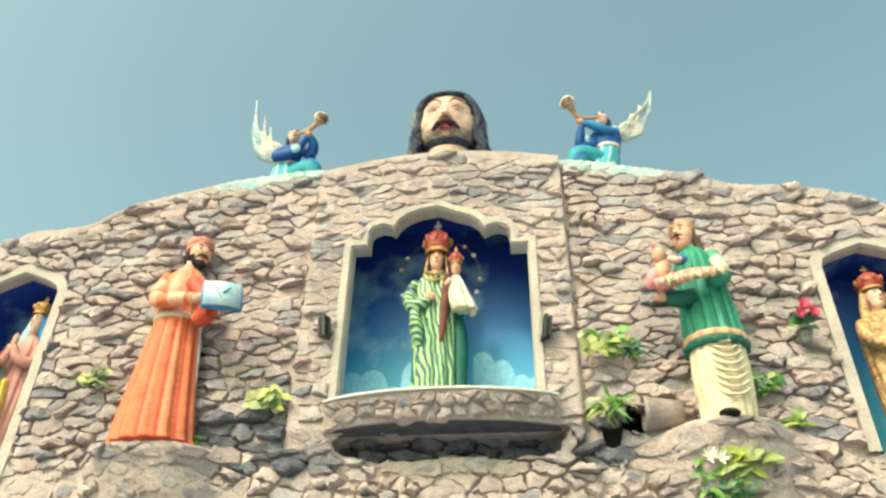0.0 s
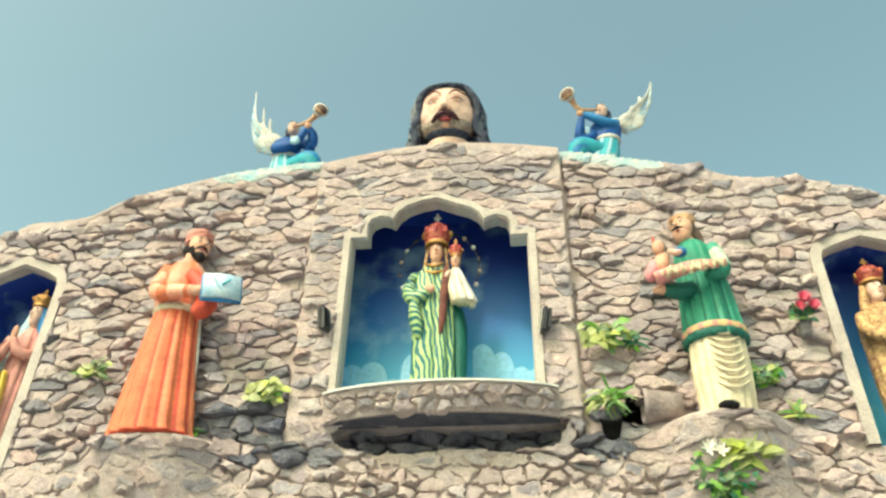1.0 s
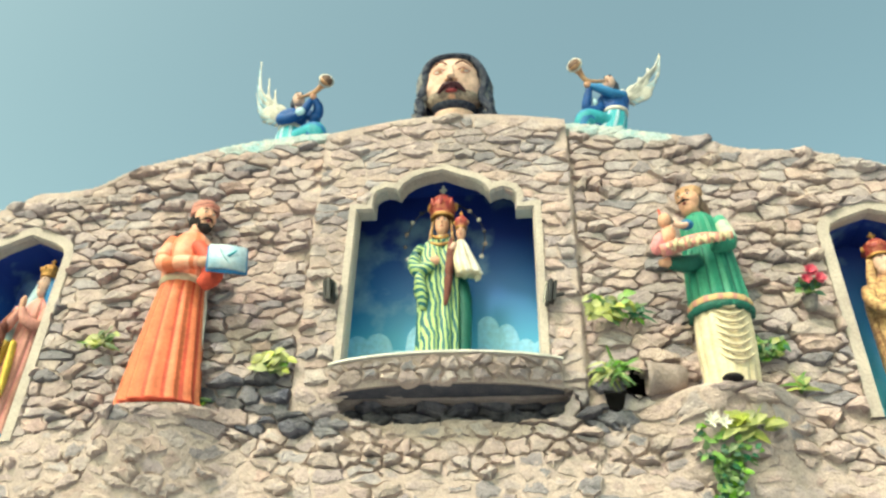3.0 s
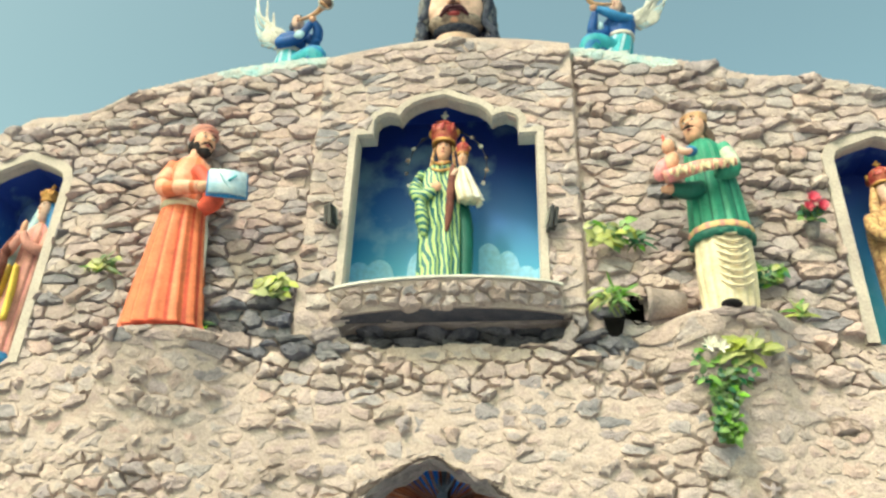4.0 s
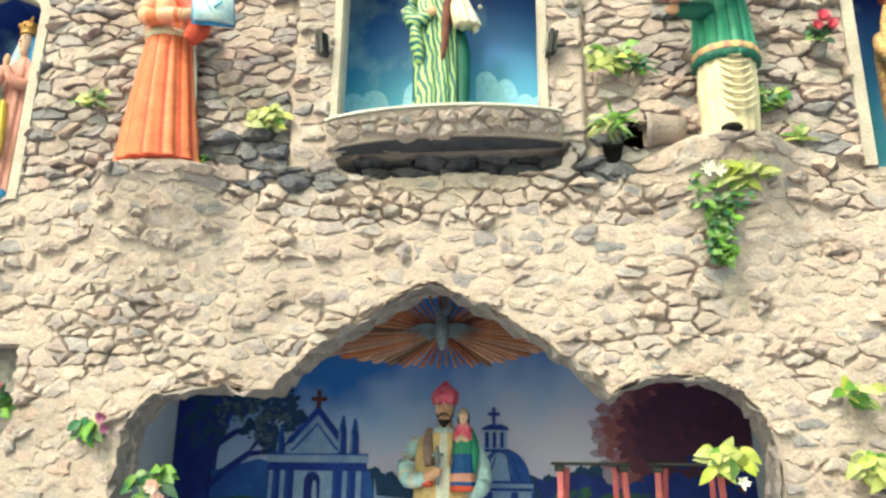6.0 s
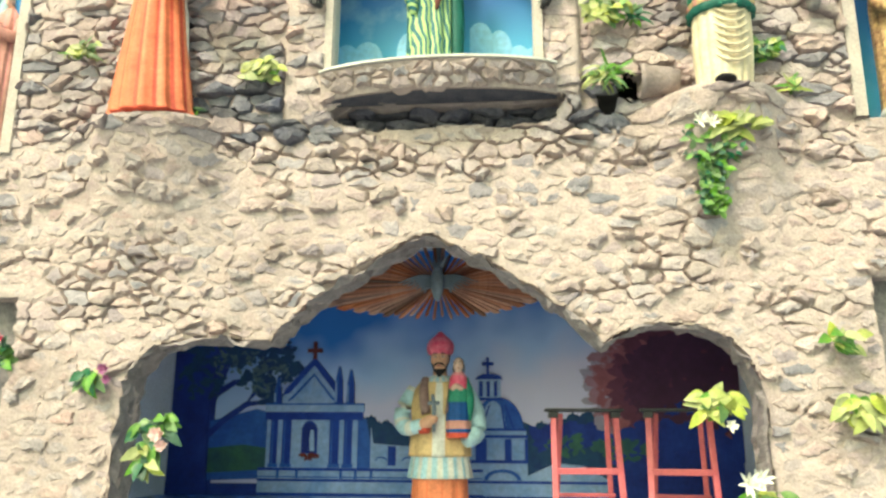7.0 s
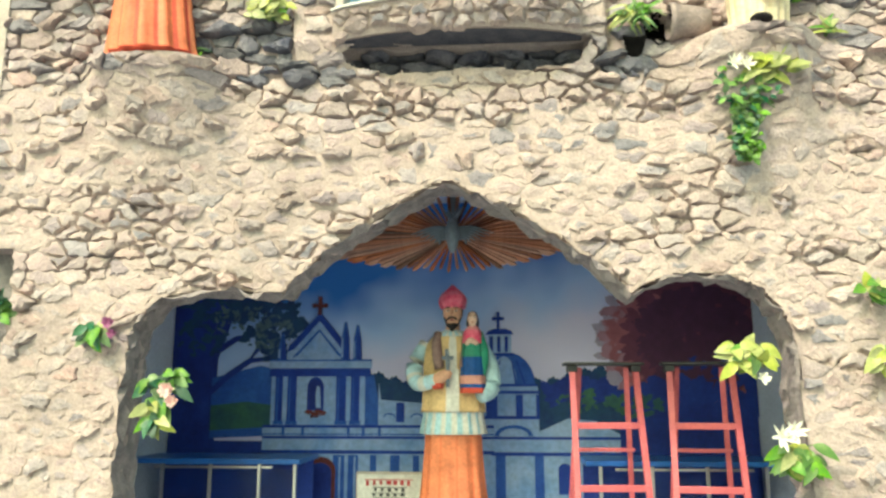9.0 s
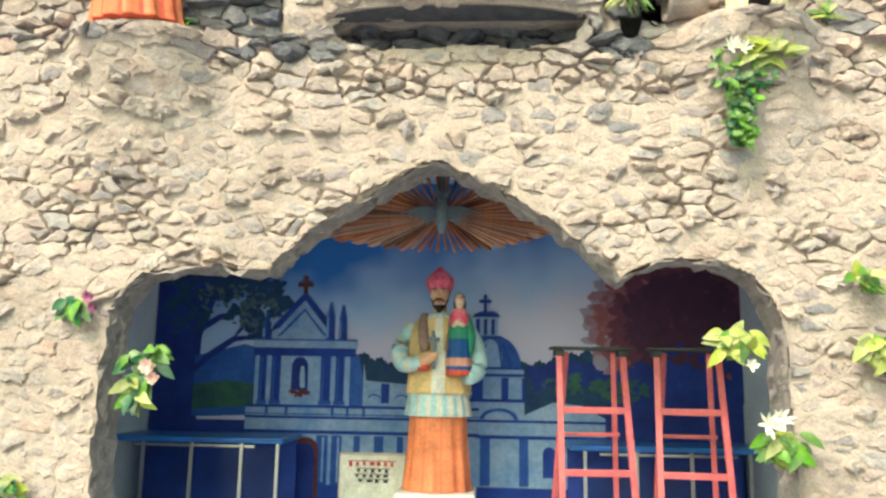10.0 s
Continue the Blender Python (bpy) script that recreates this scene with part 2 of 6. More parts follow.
leaf_mats = [material("leaf_yellow_green", (0.42, 0.44, 0.14), (0.25, 0.32, 0.08), 0.45, 20, 60, 0.15, per="object", spread=0.25),
             material("leaf_green", (0.17, 0.32, 0.06), (0.07, 0.2, 0.05), 0.45, 20, 60, 0.15, per="object", spread=0.25),
             material("leaf_blue_green", (0.03, 0.14, 0.07), (0.02, 0.09, 0.04), 0.45, 20, 60, 0.15, per="object", spread=0.25)]
petal_red = material("red_petal", (0.62, 0.05, 0.13), (0.75, 0.2, 0.28), 0.6, 20, 60, 0.1)
petal_white = material("white_petal", (0.8, 0.8, 0.7), rough=0.6, bump=0.1)
petal_pink = material("pink_petal", (0.75, 0.45, 0.45), (0.8, 0.65, 0.6), 0.6, 20, 60, 0.1)
petal_purple = material("purple_petal", (0.3, 0.08, 0.2), (0.45, 0.2, 0.35), 0.6, 20, 60, 0.1)
bark = material("bark", (0.12, 0.09, 0.06), rough=0.9, bump=0.6)
tree_leaf = material("tree_leaf", (0.05, 0.1, 0.03), (0.03, 0.07, 0.02), 0.6, 3, 20, 0.2, per="island", spread=0.3)
glass = bpy.data.materials.new("clear_glass")
glass.use_nodes = True
gb = glass.node_tree.nodes["Principled BSDF"]
gb.inputs["Base Color"].default_value, gb.inputs["Roughness"].default_value = (0.8, 0.9, 0.9, 1), 0.03
gb.inputs["Transmission Weight"].default_value, gb.inputs["IOR"].default_value = 1.0, 1.2


# ---------------------------------------------------------------- mesh helpers
def mesh_of(name, verts, faces, mats, index=None, smooth=False):
    me = bpy.data.meshes.new(name)
    me.from_pydata([tuple(v) for v in verts], [], [tuple(f) for f in faces])
    for m in mats if isinstance(mats, (list, tuple)) else [mats]:
        me.materials.append(m)
    if index is not None:
        me.polygons.foreach_set("material_index", index)
    if smooth:
        me.polygons.foreach_set("use_smooth", [True] * len(me.polygons))
    me.update()
    return me


def part_mesh(name, me, parent, label="", m=None):
    ob = new(name, me)
    ob.parent = parent
    if m is not None:
        ob.matrix_basis = m
    return tagged(ob, label)


def part(name, bm, mat, parent=None, label="", bevel=0.0):
    """Links a bmesh as one mesh object under a thing or a part."""
    if bevel:
        bmesh.ops.bevel(bm, geom=bm.edges[:], offset=bevel, segments=2, affect="EDGES", profile=0.6)
    bmesh.ops.recalc_face_normals(bm, faces=bm.faces[:])
    me = bpy.data.meshes.new(name)
    bm.to_mesh(me)
    bm.free()
    me.materials.append(mat)
    ob = new(name, me)
    ob.parent = parent
    return tagged(ob, label)


def box(x0, x1, y0, y1, z0, z1, bm=None):
    bm = bm or bmesh.new()
    m = Matrix.Translation(((x0 + x1) / 2, (y0 + y1) / 2, (z0 + z1) / 2)) @ Matrix.Diagonal((x1 - x0, y1 - y0, z1 - z0, 1))
    bmesh.ops.create_cube(bm, size=1, matrix=m)
    return bm


def bar(a, b, w, d=None, bm=None):
    """A square bar from a to b."""
    bm = bm or bmesh.new()
    a, b = Vector(a), Vector(b)
    q = (b - a).to_track_quat("Z", "Y").to_matrix().to_4x4()
    m = Matrix.Translation((a + b) / 2) @ q @ Matrix.Diagonal((w, d or w, (b - a).length, 1))
    bmesh.ops.create_cube(bm, size=1, matrix=m)
    return bm


def empty(name, loc=(0, 0, 0)):
    ob = new(name)
    ob.location = loc
    return ob


def prism(outline, holes, y0, y1):
    """A slab between y0 (front) and y1 with an outline and holes in x, z. Returns verts, faces."""
    from mathutils.geometry import tessellate_polygon
    loops = [outline] + list(holes)
    flat = [p for lp in loops for p in lp]
    tri = tessellate_polygon([[Vector((x, z, 0)) for x, z in lp] for lp in loops])
    n = len(flat)
    verts = [(x, y0, z) for x, z in flat] + [(x, y1, z) for x, z in flat]
    faces = []
    for a, b, c in tri:
        (ax, az), (bx, bz), (cx, cz) = flat[a], flat[b], flat[c]
        if (bx - ax) * (cz - az) - (bz - az) * (cx - ax) < 0:
            b, c = c, b
        faces += [(a, b, c), (a + n, c + n, b + n)]
    k = 0
    for lp in loops:
        for i in range(len(lp)):
            a, b = k + i, k + (i + 1) % len(lp)
            faces.append((a, a + n, b + n, b))
        k += len(lp)
    return verts, faces


def smooth_line(pts, per=6):
    """Catmull-Rom through the points."""
    out = []
    for i in range(len(pts) - 1):
        p0, p1, p2, p3 = (Vector(pts[max(0, min(len(pts) - 1, i + k))]) for k in (-1, 0, 1, 2))
        for j in range(per):
            t = j / per
            out.append(tuple(0.5 * (2 * p1 + (p2 - p0) * t + (2 * p0 - 5 * p1 + 4 * p2 - p3) * t * t + (3 * p1 - p0 - 3 * p2 + p3) * t ** 3)))
    return out + [tuple(pts[-1])]


class Figure:
    """Collects the surfaces of one carved figure into one mesh."""

    def __init__(self):
        self.v, self.f, self.m, self.mats = [], [], [], []

    def slot(self, mat):
        if mat not in self.mats:
            self.mats.append(mat)
        return self.mats.index(mat)

    def rings(self, rings, mat, cap=True, pick=None):
        n, k = len(rings[0]), len(self.v)
        for r in rings:
            self.v += [tuple(p) for p in r]
        s = self.slot(mat)
        for i in range(len(rings) - 1):
            for j in range(n):
                a, b = k + i * n + j, k + i * n + (j + 1) % n
                self.f.append((a, b, b + n, a + n))
                self.m.append(s if pick is None else self.slot(pick(j / n, i / (len(rings) - 1))))
        if cap:
            for i, flip in ((0, True), (len(rings) - 1, False)):
                ids = [k + i * n + j for j in range(n)]
                self.f.append(tuple(reversed(ids)) if flip else tuple(ids))
                self.m.append(s if pick is None else self.slot(pick(0, i / max(1, len(rings) - 1))))

    def robe(self, levels, mat, folds=0, depth=0.0, seg=48, pick=None, phase=0.0, fade=None):
        """levels: (x, y, z, rx, ry) upwards; folds: pleats round it."""
        pts = smooth_line([tuple(l) for l in levels], 5) if len(levels) > 2 else levels
        out = []
        for i, l in enumerate(pts):
            x, y, z, rx, ry = l
            h = i / (len(pts) - 1)
            d = depth * (fade(h) if fade else 1 - 0.6 * h)
            ring = []
            for j in range(seg):
                a = 2 * math.pi * j / seg
                k = 1 + d * (math.cos(folds * a + phase) + 0.4 * math.cos(folds * 1.7 * a + 1 + 2 * h))
                ring.append((x + rx * k * math.cos(a), y + ry * k * math.sin(a), z))
            out.append(ring)
        self.rings(out, mat, True, pick)

    def tube(self, pts, radii, mat, seg=12, flat=1.0, pick=None):
        path = smooth_line([(*p, r) for p, r in zip(pts, radii)], 4)
        out, up = [], Vector((0.13, 0.2, 1))
        for i, p in enumerate(path):
            a, b = Vector(path[max(0, i - 1)][:3]), Vector(path[min(len(path) - 1, i + 1)][:3])
            t = (b - a).normalized()
            s = t.cross(up).normalized() if abs(t.dot(up.normalized())) < 0.98 else t.cross(Vector((1, 0, 0))).normalized()
            w = s.cross(t).normalized()
            out.append([Vector(p[:3]) + max(p[3], 0.002) * (math.cos(q) * s + flat * math.sin(q) * w) for q in (2 * math.pi * j / seg for j in range(seg))])
        self.rings(out, mat, True, pick)

    def ball(self, c, r, mat, turn=(0, 0, 0), seg=16, pick=None, top=1.0, bottom=-1.0):
        q = Euler([radians(a) for a in turn]).to_matrix()
        out = []
        for i in range(11):
            s = bottom + (top - bottom) * i / 10
            s = max(-0.995, min(0.995, math.sin(s * math.pi / 2)))
            cr = math.sqrt(1 - s * s)
            out.append([Vector(c) + q @ Vector((r[0] * cr * math.cos(a), r[1] * cr * math.sin(a), r[2] * s)) for a in (2 * math.pi * j / seg for j in range(seg))])
        self.rings(out, mat, True, pick)

    def plate(self, outline, y0, y1, mat, m=None):
        v, f = prism(outline, [], y0, y1)
        k, s = len(self.v), self.slot(mat)
        m = m or Matrix.Identity(4)
        self.v += [tuple(m @ Vector(p)) for p in v]
        self.f += [tuple(i + k for i in q) for q in f]
        self.m += [s] * len(f)

    def done(self, name, label, loc=(0, 0, 0), turn=0.0, category="statue", size=1.0, tilt=0.0):
        ob = new(name, mesh_of(name, self.v, self.f, self.mats, self.m, True))
        ob.location, ob.rotation_euler, ob.scale = loc, (radians(tilt), 0, radians(turn)), size if isinstance(size, tuple) else (size,) * 3
        return tagged(ob, label, category)


# ---------------------------------------------------------------- plan of the wall (front face at y = 0)
WALL_BACK = 0.22
CREST = smooth_line([(-4.7, 5.2), (-4.2, 5.3), (-3.49, 5.52), (-3.25, 5.65), (-2.82, 5.68), (-2.48, 5.86), (-2.02, 5.98), (-1.55, 6.08), (-0.86, 6.13),
                     (0.1, 6.08), (1.03, 6.08), (1.51, 5.98), (2.0, 5.85), (2.32, 5.72), (2.79, 5.66), (3.32, 5.46), (4.0, 5.25), (4.7, 5.1)], 5)
BAY_X0, BAY_X1, BAY_Z, BAY_D = -0.87, 1.02, 3.62, 0.065
ARCH = smooth_line([(-1.83, -0.05), (-1.82, 0.8), (-1.82, 1.25), (-1.82, 1.6), (-1.8, 1.9), (-1.76, 2.11), (-1.6, 2.25), (-1.3, 2.31), (-1.09, 2.29), (-0.905, 2.265)], 4)[:-1] \
    + smooth_line([(-0.905, 2.265), (-0.75, 2.42), (-0.575, 2.56), (-0.27, 2.755), (0.045, 2.935)], 5)[:-1] \
    + smooth_line([(0.045, 2.935), (0.34, 2.8), (0.64, 2.625), (0.88, 2.455), (1.1, 2.245)], 5)[:-1] \
    + smooth_line([(1.1, 2.245), (1.31, 2.345), (1.58, 2.35), (1.8, 2.27), (1.93, 2.115), (1.985, 1.87), (1.99, 1.57), (2.01, 1.2), (2.02, 0.6), (2.03, -0.05)], 4)
rag = random.Random(5)
ARCH = [(x + rag.uniform(-0.012, 0.012), z + rag.uniform(-0.012, 0.012)) for x, z in ARCH]
NICHE_CX = 0.085
_half = [(0.635, 3.97), (0.635, 5.23), (0.515, 5.23), (0.515, 5.36), (0.49, 5.4), (0.43, 5.425), (0.37, 5.41), (0.335, 5.385), (0.29, 5.46), (0.23, 5.51), (0.13, 5.55)]
NICHE = [(NICHE_CX - x, z + (0.02 if z > 5 else 0)) for x, z in _half] + [(NICHE_CX - 0.005, 5.59)] + [(NICHE_CX + x * 1.03, z - (0.025 if z > 5 else 0)) for x, z in reversed(_half)]   # slightly out of square


def pointed(x0, x1, z0, zs, za):
    """A small pointed opening with drooping shoulders."""
    c, h = (x0 + x1) / 2, (x1 - x0) / 2
    side = [(h, z0), (h, zs), (h * 0.93, zs + (za - zs) * 0.3), (h * 0.72, zs + (za - zs) * 0.52), (h * 0.35, zs + (za - zs) * 0.78)]
    return [(c - x, z) for x, z in side] + [(c, za)] + [(c + x, z) for x, z in reversed(side)]


NICHE_L, NICHE_R = pointed(-3.46, -2.84, 3.55, 5.01, 5.21), pointed(2.74, 3.32, 3.6, 4.93, 5.085)
SIDE_L, SIDE_R = [(-3.5, 1.1), (-3.5, 2.6), (-2.57, 2.56), (-2.62, 1.1)], [(2.68, 1.2), (2.64, 2.62), (3.5, 2.66), (3.5, 1.2)]
_r = random.Random(2)
UNDER = [(-0.46, 3.66), (-0.58, 3.73)] + [(-0.44 + 1.34 * i / 14, 3.8 + _r.uniform(-0.02, 0.02)) for i in range(15)] + [(1.02, 3.72)] + [(0.93 - 1.36 * i / 18, 3.645 + _r.uniform(-0.02, 0.025)) for i in range(18)]   # shallow hollow below the balcony
HOLE = [(1.36 - 0.1 * _r.uniform(0.75, 1.15) * math.cos(2 * math.pi * i / 14), 3.85 + 0.1 * _r.uniform(0.75, 1.1) * math.sin(2 * math.pi * i / 14)) for i in range(14)]   # dark gap between the stones
LEDGES = [(-1.74, 3.7, 0.42), (1.86, 3.74, 0.34)]       # x, height and half width of the mounds that carry the two standing figures


def mound(x, z, below):
    """How far the wall swells out under the standing figures."""
    d = 0.0
    for cx, top, w in LEDGES:
        if below or z < top:
            zz = min(z, top)
            d += 0.3 * math.exp(-((x - cx) / w) ** 4) * max(0.0, min(1.0, (zz - (top - 1.05)) / 1.05)) ** 1.5
    return d


def crest_z(x):
    return float(np.interp(x, [p[0] for p in CREST], [p[1] for p in CREST]))


def bay_top(x):
    return 6.06 + 0.15 * math.cos((x - 0.1) / 0.93 * 1.4) - 0.03


def inside(poly, x, z):
    hit, j = False, len(poly) - 1
    for i in range(len(poly)):
        (xi, zi), (xj, zj) = poly[i], poly[j]
        if (zi > z) != (zj > z) and x < (xj - xi) * (z - zi) / (zj - zi) + xi:
            hit = not hit
        j = i
    return hit


def nearest(poly, x, z):
    a = np.array(poly)
    b = np.roll(a, -1, 0)
    d = b - a
    t = np.clip(((np.array((x, z)) - a) * d).sum(1) / np.maximum((d * d).sum(1), 1e-9), 0, 1)
    p = a + t[:, None] * d
    q = np.hypot(*(p - (x, z)).T)
    i = int(q.argmin())
    return p[i], q[i]


def grown(poly, by):
    """The outline moved outwards by a distance (left of its way is outside)."""
    out = []
    for i, (x, z) in enumerate(poly):
        a, b = Vector(poly[max(0, i - 1)]), Vector(poly[min(len(poly) - 1, i + 1)])
        p = Vector((x, z))
        t0 = (p - a).normalized() if i else (b - p).normalized()
        t1 = (b - p).normalized() if i < len(poly) - 1 else t0
        n0, n1 = Vector((-t0.y, t0.x)), Vector((-t1.y, t1.x))
        m = (n0 + n1).normalized()
        out.append(tuple(p + m * by / max(0.5, m.dot(n0))))
    return out


# ---------------------------------------------------------------- ground and wall body
gm = mesh_of("ground", [(-300, -300, 0), (300, -300, 0), (300, 300, 0), (-300, 300, 0)], [(0, 1, 2, 3)], ground_mat)
tagged(new("ground", gm), "unseen ground before the stone wall, pale to bounce light", "ground", kind="structure")

outline = [(-4.7, -0.05)] + ARCH + [(4.7, -0.05)] + list(reversed(CREST))
wall = new("wall_front", mesh_of("wall_front", *prism(outline, [grown(NICHE_L, 0.03), grown(NICHE_R, 0.03), SIDE_L, SIDE_R, [(NICHE_CX - 0.83, 3.97), (NICHE_CX - 0.83, 5.8), (NICHE_CX + 0.83, 5.8), (NICHE_CX + 0.83, 3.97)], UNDER, HOLE], 0.045, WALL_BACK), mortar))
tagged(wall, "rubble stone grotto wall with pale mortar joints", "wall", kind="structure")

bay_line = [(BAY_X0 + (BAY_X1 - BAY_X0) * i / 16, bay_top(BAY_X0 + (BAY_X1 - BAY_X0) * i / 16)) for i in range(17)]
bay_outline = [(BAY_X0, 3.82), (BAY_X1, 3.82)] + list(reversed(bay_line))
bay = part_mesh("bay", mesh_of("bay", *prism(bay_outline, [grown(NICHE, 0.02)], -BAY_D, 0.035), mortar), wall, "projecting middle bay of the wall")
part_mesh("bay_crown", mesh_of("bay_crown", *prism([(BAY_X0, 5.9), (BAY_X1, 5.9)] + list(reversed(bay_line)), [], 0.002, 0.42), mortar), wall)

# mounds under the figures
for cx, top, w in LEDGES:
    nx, nz, v, f = 26, 16, [], []
    for i in range(nx + 1):
        for j in range(nz + 1):
            x, z = cx + (i / nx - 0.5) * 1.5, top - 1.05 + 1.05 * j / nz
            v.append((x, -mound(x, z - 1e-4, True) - 0.015 * noise.noise((x * 9, z * 9, 0)) + 0.03, z))
    for i in range(nx):
        for j in range(nz):
            a = i * (nz + 1) + j
            f.append((a, a + nz + 1, a + nz + 2, a + 1))
    k = len(v)
    for i in range(nx + 1):
        v.append((cx + (i / nx - 0.5) * 1.5, 0.02, top))
    for i in range(nx):
        f.append((i * (nz + 1) + nz, (i + 1) * (nz + 1) + nz, k + i + 1, k + i))
    part_mesh("corbel", mesh_of("corbel", v, f, mortar, smooth=True), wall)


# rough reveal of the big arch
def reveal(name, line, y0, y1, mat, amount, parent, seed):
    r, steps, v, f = random.Random(seed), 6, [], []
    for x, z in line:
        for s in range(steps + 1):
            q = r.uniform(-amount, amount) if 0 < s < steps else r.uniform(-amount, amount) * 0.6
            v.append((x + q, y0 + (y1 - y0) * s / steps + (r.uniform(-amount, amount) if 0 < s < steps else 0), z + r.uniform(-amount, amount)))
    for i in range(len(line) - 1):
        for s in range(steps):
            a = i * (steps + 1) + s
            f.append((a, a + 1, a + steps + 2, a + steps + 1))
    return part_mesh(name, mesh_of(name, v, f, mat), parent)


fine_arch = []
for (x0, z0), (x1, z1) in zip(ARCH, ARCH[1:]):
    k = max(1, round(math.hypot(x1 - x0, z1 - z0) / 0.06))
    fine_arch += [(x0 + (x1 - x0) * i / k, z0 + (z1 - z0) * i / k) for i in range(k)]
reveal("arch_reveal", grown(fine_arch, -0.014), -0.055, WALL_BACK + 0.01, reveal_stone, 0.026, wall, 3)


# the gap is lined in near black, which paints the shade inside it
reveal("gap_lining", HOLE + HOLE[:1], -0.04, WALL_BACK + 0.02, near_black, 0.01, wall, 6)
part_mesh("gap_back", mesh_of("gap_back", *prism(grown(HOLE, 0.06), [], WALL_BACK + 0.005, WALL_BACK + 0.03), near_black), wall)

# ---------------------------------------------------------------- niches
def niche(name, line, front, back, trim_w, trim_proud, label, floor_z, inner, back_mat, reveal_depth, wide=False):
    thing = tagged(empty(name, (0, 0, floor_z)), label, "niche", kind="structure")
    off = Vector((0, 0, -floor_z))

    def add(pname, v, f, mat, note=""):
        part_mesh(pname, mesh_of(pname, [Vector(p) + off for p in v], f, mat), thing, note)

    hollow = line if not wide else [(x, z) for x, z in ((NICHE_CX - 0.82, 3.972), (NICHE_CX - 0.82, 5.78), (NICHE_CX + 0.82, 5.78), (NICHE_CX + 0.82, 3.972))]
    closed = hollow + [hollow[0]]
    v, f = [], []
    for x, z in closed:
        v += [(x, front + reveal_depth, z), (x, back, z)]
    line, cut = hollow, line
    f = [(2 * i, 2 * i + 2, 2 * i + 3, 2 * i + 1) for i in range(len(line))]
    add("lining", v, f, inner)
    tv, tf = prism(grown(line, 0.02), [], back, back + 0.03)
    add("back", tv, tf, back_mat)
    line = cut
    # plaster trim: a flat band with a slope in to the opening
    o1, o2 = grown(line, trim_w), grown(line, 0.012)
    v = [(x, front + 0.02, z) for x, z in o1] + [(x, front - trim_proud, z) for x, z in o1] + [(x, front - trim_proud, z) for x, z in o2]
    v += [(x, front - trim_proud + 0.03, z) for x, z in line] + [(x, front + reveal_depth, z) for x, z in line]
    n = len(line)
    f = [(r * n + i, r * n + i + 1, (r + 1) * n + i + 1, (r + 1) * n + i) for r in range(4) for i in range(n - 1)]
    add("trim", v, f, plaster, "cream plaster surround")
    return thing


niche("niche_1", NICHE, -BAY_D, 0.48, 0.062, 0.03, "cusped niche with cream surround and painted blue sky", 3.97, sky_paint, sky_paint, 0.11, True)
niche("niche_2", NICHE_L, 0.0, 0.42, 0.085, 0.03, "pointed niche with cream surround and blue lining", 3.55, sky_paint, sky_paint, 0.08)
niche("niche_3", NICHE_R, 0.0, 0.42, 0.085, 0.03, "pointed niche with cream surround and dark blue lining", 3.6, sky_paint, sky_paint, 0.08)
for name, p in (("recess_1", SIDE_L), ("recess_2", SIDE_R)):
    x0, x1, z0, z1 = min(q[0] for q in p), max(q[0] for q in p), min(q[1] for q in p), max(q[1] for q in p)
    tagged(part(name, box(x0 - 0.1, x1 + 0.1, WALL_BACK - 0.06, WALL_BACK + 0.05, z0 - 0.1, z1 + 0.1), rough_render), "grey rendered back of a shallow wall recess", "recess", kind="structure")

# back of the hollow, coloured dark for the balcony's shade
tagged(part("recess_3", box(-0.55, 1.0, 0.16, 0.24, 3.6, 3.87), shade_stone), "rough hollow below the stone balcony, shade painted in", "recess", kind="structure")

# painted clouds low in the middle niche
def billows(x0, x1, z0, z1, humps, seed):
    """The outline of a heaped cloud: overlapping round humps."""
    r = random.Random(seed)
    heads = [(x0 + (x1 - x0) * (i + 0.5) / humps, (x1 - x0) / humps * r.uniform(0.6, 1.0), r.uniform(0.45, 1.0)) for i in range(humps)]
    top = []
    for i in range(61):
        x = x0 + (x1 - x0) * i / 60
        top.append((x, z0 + (z1 - z0) * max([0.5] + [h * 0.75 + 0.25 * math.sqrt(1 - ((x - c) / w) ** 2) for c, w, h in heads if abs(x - c) < w])))
    return [(x0, z0), (x1, z0)] + top[::-1]


for x0, x1, z1, s in ((-0.68, -0.06, 4.62, 3), (0.3, 0.86, 4.64, 8)):
    v, f = prism(billows(x0, x1, 3.98, z1, 4, s), [], 0.472, 0.479)
    tagged(new("painted_cloud", mesh_of("painted_cloud", v, f, sky_pale)), "pale blue painted cloud low on the niche back", "painting", kind="structure")


# ---------------------------------------------------------------- balcony under the middle niche
BAL_X0, BAL_X1, BAL_Z0, BAL_Z1 = -0.62, 0.88, 3.8, 3.96


def balcony_depth(x):
    u = (x - (BAL_X0 + BAL_X1) / 2) / ((BAL_X1 - BAL_X0) / 2)
    return 0.15 + 0.15 * max(0.0, 1 - u * u) ** 0.8


xs = [BAL_X0 + (BAL_X1 - BAL_X0) * i / 32 for i in range(33)]
balcony = tagged(empty("balcony", (0.12, 0, BAL_Z0)), "curved stone-faced ledge with a thin white sill", "balcony", kind="structure")
boff = Vector((-0.12, 0, -BAL_Z0))


